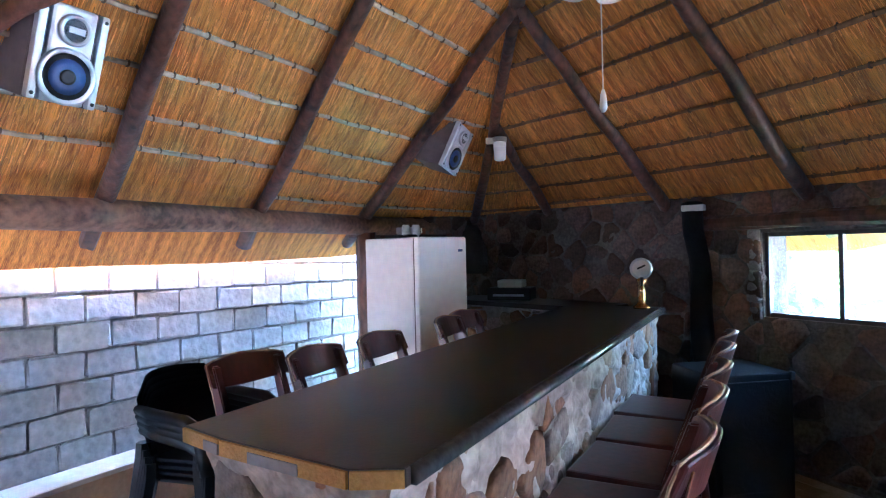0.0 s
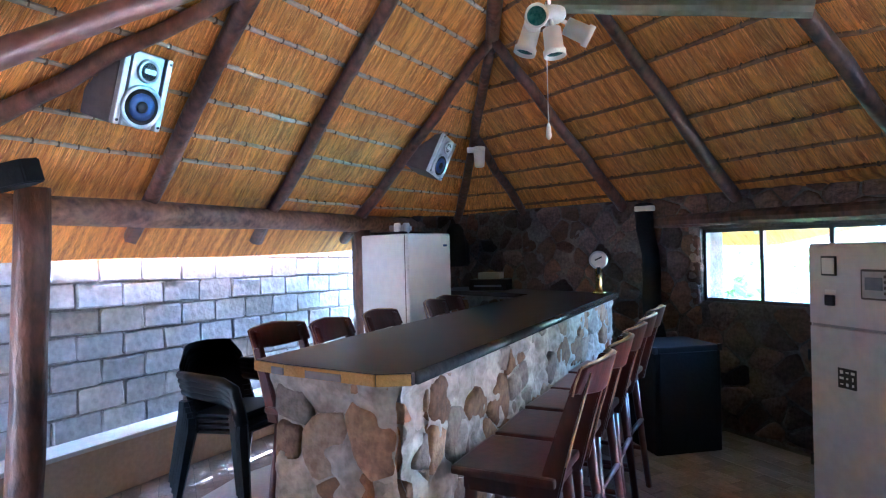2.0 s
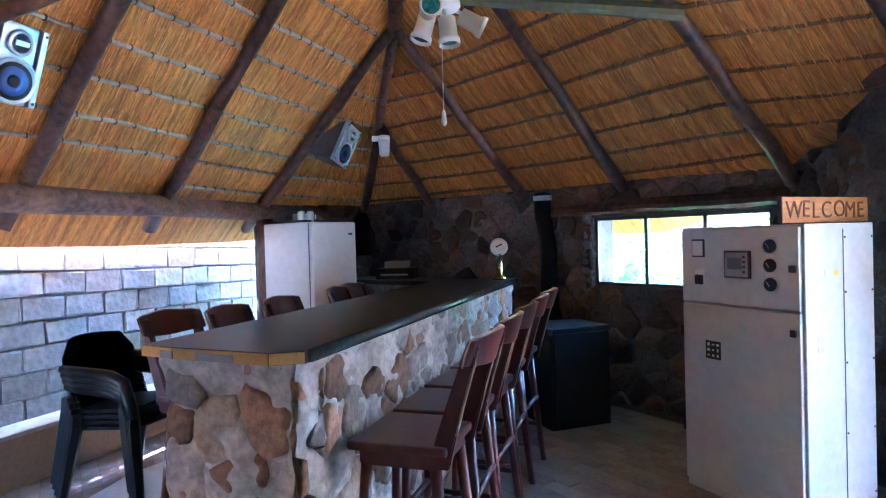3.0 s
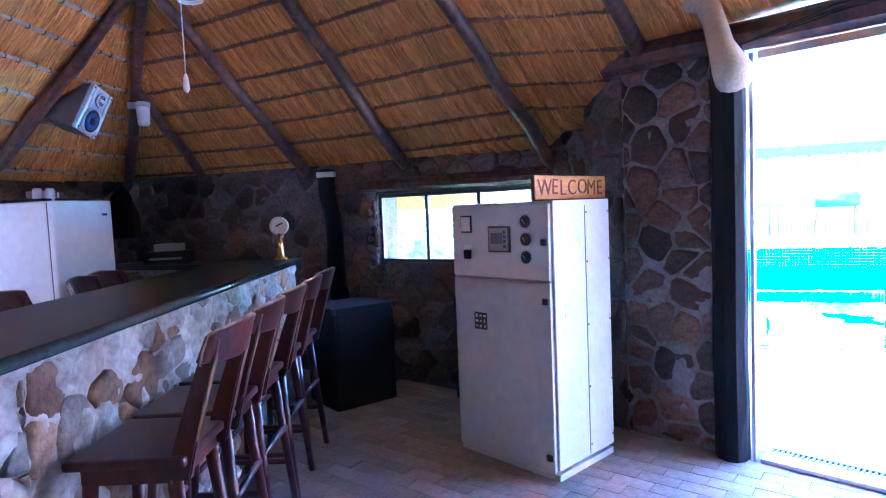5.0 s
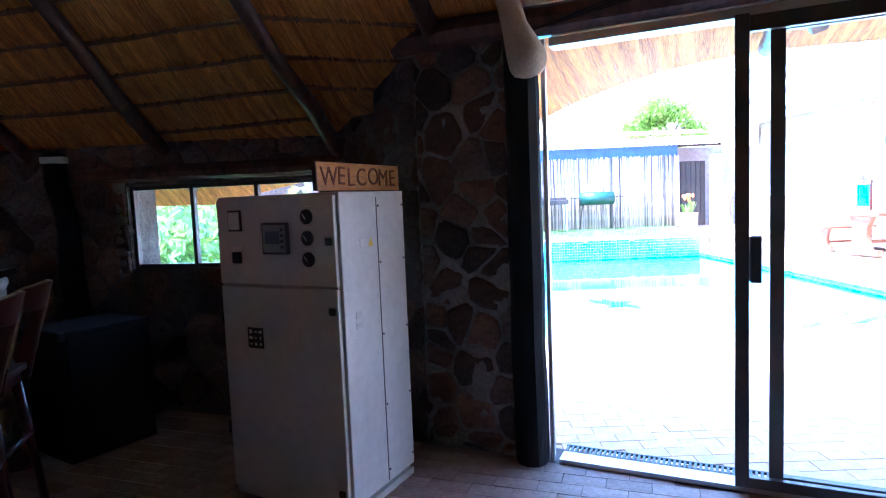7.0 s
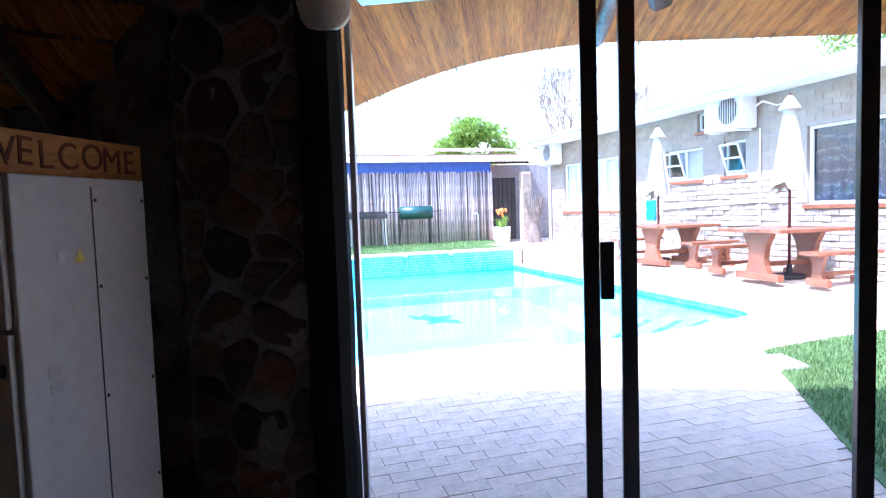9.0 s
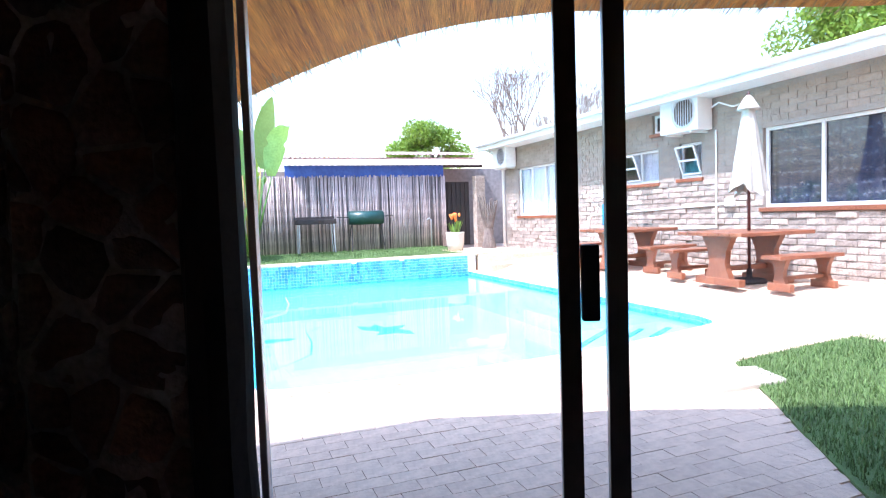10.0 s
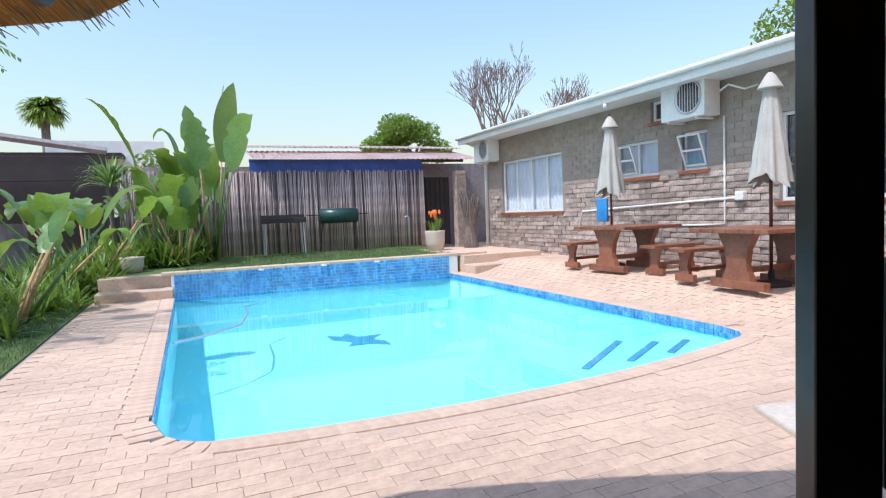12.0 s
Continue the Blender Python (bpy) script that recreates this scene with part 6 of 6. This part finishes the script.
paddle_plant("bird_of_paradise", 18.3, 2.0, BED, 13, 12, "tall bird-of-paradise plant with broad torn leaves", 3.95, 0.32, (LEAF_PALE, LEAF_PALE, LEAF))
paddle_plant("bird_of_paradise", 17.7, 0.9, BED, 14, 8, "leafy young bird-of-paradise plant beside the steps", 2.4, 0.28, (LEAF, LEAF_PALE))
paddle_plant("bird_of_paradise", 16.7, -0.35, -0.04, 13, 41, "leafy bird-of-paradise plant among garden bushes", 2.5, 0.24, (LEAF, LEAF_PALE), (0.25, 0.75), (1.0, 2.1))
paddle_plant("bird_of_paradise", 17.3, 1.35, BED, 12, 44, "low bird-of-paradise plant with bright young leaves", 2.2, 0.25, (LEAF, LEAF, LEAF_PALE))
paddle_plant("banana_plant", 15.4, -0.9, -0.04, 7, 47, "bright green banana plant behind the steps", 2.3, 0.22, (LEAF, LEAF_PALE), (0.25, 0.75), (1.0, 2.1))
paddle_plant("banana_plant", 12.6, -0.75, -0.04, 8, 15, "young banana plant with dry stems on the lawn edge", 2.7, 0.19, (LEAF_PALE, LEAF), (0.25, 0.75), (1.0, 2.1))
paddle_plant("banana_plant", 11.2, -1.3, -0.04, 7, 25, "small banana plant on the lawn edge", 2.1, 0.17, (LEAF_PALE, LEAF), (0.25, 0.75), (1.0, 2.1))


def spiky(name, u, n, z, count, length, seed, label, mt, width=0.014, stem=0.0, droop=0.7, spread=0.9):
    r = random.Random(seed)
    p = thing(name, HM @ pose(u, -n, z), label, "plant")
    if stem:
        part("trunk", tube(bmesh.new(), [(0, 0, 0), (0.05, 0, stem / 2), (0, 0.04, stem)], [0.07, 0.05, 0.045], 7, 0.2), BARK, p, smooth=True)
    bm = bmesh.new()
    for k in range(count):
        a, e = r.uniform(0, 2 * math.pi), r.uniform(0.15, 1.0)
        leaf_strip(bm, (r.uniform(-1, 1) * 0.25 * (not stem), r.uniform(-1, 1) * 0.25 * (not stem), stem), (math.cos(a) * spread * (1 - e * 0.6), math.sin(a) * spread * (1 - e * 0.6), e), length * r.uniform(0.6, 1.1), width * r.uniform(0.7, 1.3), droop * r.uniform(0.3, 1.3), 5)
    part("leaves", bm, mt, p)
    return p


spiky("dracaena", 17.9, 0.0, BED, 120, 0.85, 31, "spiky dragon tree with drooping leaves", LEAF_PALE, 0.022, 1.75, 1.1)
rp = random.Random(77)
for k in range(44):
    u, n = rp.uniform(15.6, 18.7), rp.uniform(-1.2, 1.6)
    if u < 17 and 0.1 < n:
        n = rp.uniform(-1.4, 0.0)
    spiky("flax_bush", u, n, BED if n > -0.05 and u > PU1 else -0.04, 90, rp.uniform(0.7, 1.15), 100 + k, "clump of green strap-leaved garden plants", LEAF if k % 3 else LEAF_PALE, 0.02)
for k in range(22):
    spiky("flax_bush", rp.uniform(11.5, 15.8), rp.uniform(-1.9, -0.35), -0.04, 80, rp.uniform(0.5, 1.0), 200 + k, "clump of green strap-leaved garden plants", LEAF if k % 3 else LEAF_PALE, 0.018)


def pot(u, n, z, r0, h, label):
    p = thing("flower_pot", HM @ pose(u, -n, z), label, "pot")
    part("pot", lathe([(r0 * 0.78, 0.0), (r0 * 0.95, h * 0.4), (r0, h * 0.9), (r0 * 1.03, h), (r0 * 0.9, h), (r0 * 0.88, h * 0.9)], 24), TERRA, p, smooth=True)
    part("soil", lathe([(r0 * 0.88, h * 0.86), (r0 * 0.88, h * 0.9)], 16), BARK, p)
    return p


fp = pot(16.9, 7.2, BED - 0.02, 0.25, 0.50, "white round pot of orange flowers")
bm, bf = bmesh.new(), bmesh.new()
for k in range(26):
    a = rp.uniform(0, 6.28)
    leaf_strip(bm, (0.1 * math.cos(a), 0.1 * math.sin(a), 0.45), (0.35 * math.cos(a), 0.35 * math.sin(a), 1), rp.uniform(0.25, 0.45), 0.025, 0.3, 5)
for k in range(14):
    a, q = rp.uniform(0, 6.28), rp.uniform(0.0, 0.16)
    bmesh.ops.create_icosphere(bf, subdivisions=1, radius=rp.uniform(0.03, 0.05), matrix=pose(q * math.cos(a), q * math.sin(a), rp.uniform(0.82, 0.98)) @ Matrix.Diagonal((1, 1, 1.6, 1)))
part("leaves", bm, LEAF, fp)
part("flowers", bf, FLOWER, fp, "orange-red blooms")
pot(16.3, 0.45, BED - 0.02, 0.22, 0.30, "shallow pale clay pot by the steps")
bun = thing("branch_bundle", HM @ pose(17.1, -8.3, BED - 0.02), "upright bundle of dry branches tied in a rack", "branches")
for k in range(26):
    a = 6.28 * k / 26
    part("branch", tube(bmesh.new(), [(0.18 * math.cos(a), 0.18 * math.sin(a), 0), (0.11 * math.cos(a + 0.4), 0.11 * math.sin(a + 0.4), 0.55), (0.27 * math.cos(a + 0.8), 0.27 * math.sin(a + 0.8), rp.uniform(1.15, 1.5))], [0.022, 0.02, 0.014], 5, 0.2), BARK, bun)

# ---- lawns ----
lr = part("lawn_right", prism([tuple(H(u, n).xy) for u, n in ((4.15, 4.12), (5.78, 5.24), (5.92, 6.3), (5.98, 7.3), (5.9, 9.25), (-6, 9.25), (-6, 4.9), (2.0, 4.9), (2.6, 3.1))], -0.2, -0.035), SOIL)
tagged(lr, "green lawn beside the terrace", "lawn", kind="structure")
ll = part("lawn_left", prism([tuple(H(u, n).xy) for u, n in ((4.5, -0.1), (14.4, -0.08), (19.6, -0.08), (19.6, -9), (2, -9), (3.2, -2.4))], -0.2, -0.03), SOIL)
tagged(ll, "green lawn edged by garden plants", "lawn", kind="structure")


def inside(poly, x, y):
    c = False
    for (x0, y0), (x1, y1) in zip(poly, poly[1:] + poly[:1]):
        if (y0 > y) != (y1 > y) and x < (x1 - x0) * (y - y0) / (y1 - y0) + x0:
            c = not c
    return c


def grass(name, poly, count, z, hmin, hmax, label, seed, dense=None):
    r = random.Random(seed)
    us_, ns_ = [p[0] for p in poly], [p[1] for p in poly]
    verts, faces = [], []
    k = 0
    while k < count:
        u, n = r.uniform(min(us_), max(us_)), r.uniform(min(ns_), max(ns_))
        if not inside(poly, u, n):
            continue
        k += 1
        a, h, w = r.uniform(0, 6.28), r.uniform(hmin, hmax), r.uniform(0.003, 0.006)
        b = H(u, n, z)
        d = Vector((math.cos(a), math.sin(a), 0))
        lean = Vector((-d.y, d.x, 0)) * h * r.uniform(-0.7, 0.7)
        i = len(verts)
        verts += [b - d * w, b + d * w, b + lean + Vector((0, 0, h))]
        faces.append((i, i + 1, i + 2))
    me = bpy.data.meshes.new("mesh")
    me.from_pydata(verts, [], faces)
    me.materials.append(GRASSM)
    tagged(new(name, me), label, "grass", kind="stuff")


grass("grass", [(4.15, 4.12), (5.78, 5.24), (5.92, 6.3), (5.98, 7.6), (2.5, 8.0), (2.6, 3.3)], 45000, -0.04, 0.025, 0.06, "short green lawn grass", 1)
grass("grass", [(8.0, -0.1), (14.4, -0.08), (15.0, -3.0), (7.5, -3.5)], 26000, -0.035, 0.03, 0.07, "short green lawn grass by the garden bed", 2)
grass("grass", [(15.2, 1.2), (19.5, 2.0), (19.5, 7.7), (15.25, 7.0)], 16000, BED - 0.035, 0.03, 0.08, "short green lawn grass behind the pool", 3)
slab = part("paving_slab", prism([tuple(H(u, n).xy) for u, n in ((5.68, 4.72), (5.20, 4.50), (5.16, 5.10), (5.56, 5.22))], -0.06, -0.012, 0.006), TERRA)
tagged(slab, "loose pale concrete slab at the lawn edge", "slab")


# ---- far things ----
def crown(bm, centre, rad, count, size, r, flat=0.75):
    c = Vector(centre)
    lobes = [c + Vector((r.gauss(0, 0.45), r.gauss(0, 0.45), r.gauss(0, 0.35) * flat)) * rad for _ in range(14)]
    for k in range(count):
        l = r.choice(lobes)
        d = Vector((r.gauss(0, 1), r.gauss(0, 1), r.gauss(0, 1))).normalized() * rad * 0.42 * r.random() ** 0.35
        p = l + Vector((d.x, d.y, d.z * flat))
        a = Vector((r.gauss(0, 1), r.gauss(0, 1), r.gauss(0, 1))).normalized() * size
        b = Vector((r.gauss(0, 1), r.gauss(0, 1), r.gauss(0, 0.6))).normalized() * size * 0.55
        bm.faces.new([bm.verts.new(q) for q in (p - a, p + b, p + a, p - b)])


def tree(u, n, h, rad, count, size, seed, label):
    r = random.Random(seed)
    t = thing("tree", HM @ pose(u, -n, 0), label, "tree")
    part("trunk", tube(bmesh.new(), [(0, 0, -0.3), (0.1, 0, h * 0.4), (0, 0.1, h * 0.75)], [0.25, 0.18, 0.1], 8, 0.2), BARK, t, smooth=True)
    for k in range(5):
        a = k * 1.3
        part("limb", tube(bmesh.new(), [(0.05, 0, h * (0.4 + 0.06 * k)), (rad * 0.5 * math.cos(a), rad * 0.5 * math.sin(a), h * (0.62 + 0.06 * k))], [0.1, 0.04], 6), BARK, t, smooth=True)
    bm = bmesh.new()
    crown(bm, (0, 0, h - rad * 0.7), rad, count, size, r)
    part("crown", bm, LEAF, t, "green leafy crown")


tree(34.0, 13.0, 6.5, 2.2, 11000, 0.11, 51, "bushy green tree beyond the shed")
tree(15.6, 22.2, 10.0, 3.7, 18000, 0.11, 52, "large green tree behind the house")
tree(30.0, 1.5, 3.6, 1.6, 1800, 0.14, 53, "dark green shrub tree beyond the fence")


def bare_tree(u, n, h, seed, label):
    r = random.Random(seed)
    t = thing("tree", HM @ pose(u, -n, 0), label, "tree")
    bm = bmesh.new()

    def grow(p, d, length, rad, level):
        q = p + d * length
        mid = p.lerp(q, 0.5) + Vector((r.uniform(-1, 1), r.uniform(-1, 1), 0)) * length * 0.06
        tube(bm, [p, mid, q], [max(0.012, rad), max(0.012, rad * 0.85), max(0.010, rad * 0.65)], 5 if level < 3 else 3, 0, False)
        if level >= 7:
            return
        for _ in range(3 if level < 4 else 2):
            nd = (d + Vector((r.gauss(0, 0.30), r.gauss(0, 0.30), r.uniform(0.0, 0.3)))).normalized()
            grow(q, nd, length * r.uniform(0.62, 0.82), rad * 0.62, level + 1)

    grow(Vector((0, 0, 0)), Vector((0, 0, 1)), h * 0.27, 0.19, 0)
    part("trunk", bm, BARK, t, "bare grey branches")


bare_tree(35, 22.4, 9.6, 61, "tall leafless tree beyond the house")
bare_tree(35, 18.9, 11.2, 62, "smaller leafless tree beyond the house")
nb = thing("neighbour_house", HM.copy(), "neighbouring house with a dark roof edge and white parapet", "house")
# the near-black colour paints in the deep shade below the neighbour's roof
part("wall", hbox(32, 32.3, -16, -1.5, -0.2, 4.2), RUST, nb, "wall coloured near-black for deep shade")
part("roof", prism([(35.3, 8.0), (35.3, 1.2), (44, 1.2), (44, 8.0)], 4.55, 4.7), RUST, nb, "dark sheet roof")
part("fascia", tube(bmesh.new(), [(34.9, 8.2, 5.75), (34.9, 5.9, 5.35), (34.9, 1.8, 4.72)], 0.17, 4), FARWALL, nb, "pale sloping fascia")
part("parapet", hbox(37, 37.4, -4.6, 0.6, 4.2, 5.45), WHITEP, nb, "white parapet")
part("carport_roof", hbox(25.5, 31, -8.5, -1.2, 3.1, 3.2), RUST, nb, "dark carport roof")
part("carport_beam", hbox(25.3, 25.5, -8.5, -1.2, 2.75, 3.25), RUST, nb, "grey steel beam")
gw = part("wall_garden", hbox(9, 30, -4.3, -4.1, -0.2, 1.45), JOINT)
gw.matrix_world = HM
tagged(gw, "grey boundary wall behind the plants", "wall", kind="structure")
pm = thing("palm_tree", HM @ pose(60, 8.6, 0), "distant shaggy palm tree above the roofs", "tree")
part("trunk", tube(bmesh.new(), [(0, 0, 0), (0, 0, 10.8)], [0.4, 0.3], 8), BARK, pm, smooth=True)
bm = bmesh.new()
for k in range(420):
    a, e = rp.uniform(0, 6.28), rp.uniform(-0.9, 1)
    leaf_strip(bm, (0, 0, 10.8), (math.cos(a), math.sin(a), e), rp.uniform(1.5, 2.3), 0.12, 1.1, 4)
part("fronds", bm, LEAF, pm)
pf = thing("palm_tree", HM @ pose(11.4, 1.7, 0), "palm with long drooping fronds beside the lawn", "tree")
part("trunk", tube(bmesh.new(), [(0, 0, 0), (0.1, 0, 1.6), (0, 0.1, 3.0)], [0.16, 0.13, 0.12], 8, 0.2), BARK, pf, smooth=True)
bm = bmesh.new()
for k in range(14):
    a = 6.28 * k / 14
    d = Vector((math.cos(a), math.sin(a), 0.75)).normalized()
    p = Vector((0, 0.1, 3.0))
    for i in range(22):
        dd = (d + Vector((0, 0, -1.5 * (i / 22) ** 2))).normalized()
        q = p + dd * 0.085
        s = dd.cross(Vector((0, 0, 1))).normalized()
        for sg in (-1, 1):
            leaf_strip(bm, p, (s * sg + dd * 0.7 + Vector((0, 0, -0.25))), 0.34 * math.sin(math.pi * (i + 2) / 25), 0.02, 0.3, 2)
        p = q
part("fronds", bm, LEAF, pf)

# shrubs seen through the stone-wall window
for k, (x, y, s) in enumerate(((4.0, 7.2, 1), (4.6, 8.6, 2), (3.3, 8.0, 3), (5.2, 9.6, 4))):
    t = thing("garden_shrub", pose(x, y, -0.04), "leafy green shrub outside the window", "shrub")
    bm = bmesh.new()
    crown(bm, (0, 0, 0.9), 1.0, 1500, 0.09, random.Random(s), 1.1)
    part("crown", bm, LEAF if k % 2 else LEAF_PALE, t)
    part("stem", tube(bmesh.new(), [(0, 0, 0), (0.05, 0, 0.5), (0, 0, 1.0)], [0.05, 0.04, 0.02], 6), BARK, t)

# ---- house bricks, floor and deck pavers: alike pieces ----
bricks = [mesh_of(B((0, 0, 0), (0.29, 0.03, 0.088), 0.008), BRICK) for _ in range(1)]
rk = random.Random(13)
count = 0
far_v, far_f, up_v, up_f = [], [], [], []
bx = [Vector((sx * 0.145, sy * 0.015, sz_ * 0.044)) for sx in (-1, 1) for sy in (-1, 1) for sz_ in (-1, 1)]
QUADS = ((0, 1, 3, 2), (4, 6, 7, 5), (0, 4, 5, 1), (2, 3, 7, 6), (0, 2, 6, 4), (1, 5, 7, 3))
for row in range(30):
    z = 0.22 + 0.1 * row
    for col in range(54):
        u = 1.8 + 0.3 * col + (row % 2) * 0.15
        if u > 17.8 or z > 3.1 or any(h[0] - 0.14 < u < h[1] + 0.14 and h[2] - 0.05 < z < h[3] + 0.05 for h in holes):
            continue
        proud = 0.012 if z < 1.75 else 0.001
        m = Matrix.Translation((u, -(HN + 0.008 - proud) + rk.uniform(-0.013, 0.013) * (z < 1.75), z)) @ pose(0, 0, 0, 0, rk.uniform(-1.6, 1.6) * (z < 1.75), rk.uniform(-1.5, 1.5) * (z < 1.75))
        if 6.0 < u < 11.5 and z < 1.75 and count < 290:
            count += 1
            piece("brick", bricks[0], m, hw_)
        else:
            vv, ff = (far_v, far_f) if z < 1.75 else (up_v, up_f)
            i = len(vv)
            vv += [m @ v for v in bx]
            ff += [tuple(i + q for q in f) for f in QUADS]
# bricks above 1.75 m take the tone with the eave shade painted in
for vv, ff, mt in ((far_v, far_f, BRICK), (up_v, up_f, BRICK_SMOOTH_SHADED)):
    me = bpy.data.meshes.new("mesh")
    me.from_pydata(vv, [], ff)
    me.materials.append(mt)
    ob = new("brickwork", me)
    ob.parent = hw_
    tagged(ob, kind="stuff")


def tilt(w, zf):
    """The lean of the ground at w, about that point."""
    if not zf:
        return Matrix.Identity(4)
    step = Vector((N2.x, N2.y, 0)) * 0.05
    slope = (zf(w + step) - zf(w - step)) / 0.1
    return Matrix.Translation(w) @ Matrix.Rotation(math.atan(slope), 4, Vector((-U2.x, -U2.y, 0))) @ Matrix.Translation(-w)


def paving(parent, m, length, width, pl, pw, material, near, keep, seed, zf=None):
    """Running-bond pavers over a rectangle; those for which near() holds are pieces of their own."""
    r = random.Random(seed)
    one = mesh_of(B((0, 0, 0), (pl - 0.003, pw - 0.003, 0.03), 0.002), material)
    v0 = [Vector((sx * (pl - 0.003) / 2, sy * (pw - 0.003) / 2, sz_ * 0.015)) for sx in (-1, 1) for sy in (-1, 1) for sz_ in (-1, 1)]
    vv, ff, cnt = [], [], 0
    inv = parent.matrix_world.inverted()
    for j in range(int(width / pw)):
        for i in range(int(length / pl)):
            x, y = (i + 0.5 * (j % 2)) * pl, j * pw
            w = m @ Vector((x, y, 0))
            if not keep(w):
                continue
            z = zf(w) if zf else 0.0
            pm_ = Matrix.Translation((0, 0, z + r.uniform(-0.0015, 0.0015))) @ tilt(w, zf) @ m @ Matrix.Translation((x, y, -0.015)) @ pose(0, 0, 0, r.uniform(-0.4, 0.4), r.uniform(-0.3, 0.3), r.uniform(-0.7, 0.7))
            if near(w) and cnt < 295:
                cnt += 1
                piece("paver", one, inv @ pm_, parent)
            else:
                k = len(vv)
                vv += [inv @ pm_ @ v for v in v0]
                ff += [tuple(k + q for q in f) for f in QUADS]
    me = bpy.data.meshes.new("mesh")
    me.from_pydata(vv, [], ff)
    me.materials.append(material)
    o = new("paver_field", me)
    o.parent = parent
    tagged(o, kind="stuff")


room = [(-1.9, 4.2), (-2.6, 0.5), (-2.1, -2.8), (0.4, -3.9), (3.3, -3.0), (4.42, -0.9), (3.66, 1.6), (3.42, 2.35), (3.36, 3.1), (2.25, 4.9), (0.65, 6.7), (-0.35, 5.7)]
paving(floor, along((2.2, -5), (4.2, -9.5)) @ pose(-14, -6, 0), 18, 14, 0.215, 0.108, FLOORB, lambda w: 2.0 < w.x < 3.9 and 0.4 < w.y < 3.4, lambda w: inside(room, w.x, w.y), 5)


def un(w):
    return w.x * U2.x + w.y * U2.y, w.x * N2.x + w.y * N2.y


def deck(w):
    u, n = un(w)
    if inside(room, w.x, w.y) or (Vector((w.x, w.y)) - Vector((3.638, 1.618))).dot(Vector((0.953, 0.303))) < 0.31:
        return False
    if near_edge(min(max(n, PN0), PN1)) - 0.26 < u < PU1 + 0.3 and PN0 - 0.11 < n < PN1 + 0.11:
        return False
    if u > 14.4 and (n < 1.3 or 6.9 < n < 8.9):
        return False
    if n < -0.08 or n > 9.28:
        return False
    return not inside([(4.15, 4.12), (5.78, 5.24), (5.92, 6.3), (5.98, 7.3), (5.9, 9.25), (-6, 9.25), (-6, 4.9), (2.6, 3.1)], u, n)


paving(gr, HM @ pose(2.0, -9.4, -0.045, 0, 0, 0) @ pose(0, 0, 0, 0, 0, 90) @ Matrix.Translation((0, -13.0, 0)), 9.6, 13.0, 0.23, 0.115, PAVER, lambda w: 3.9 < w.x < 6.6 and 0.2 < w.y < 3.4 and un(w)[0] < 6.9, deck, 6, lambda w: rise(un(w)[1]) + 0.045)
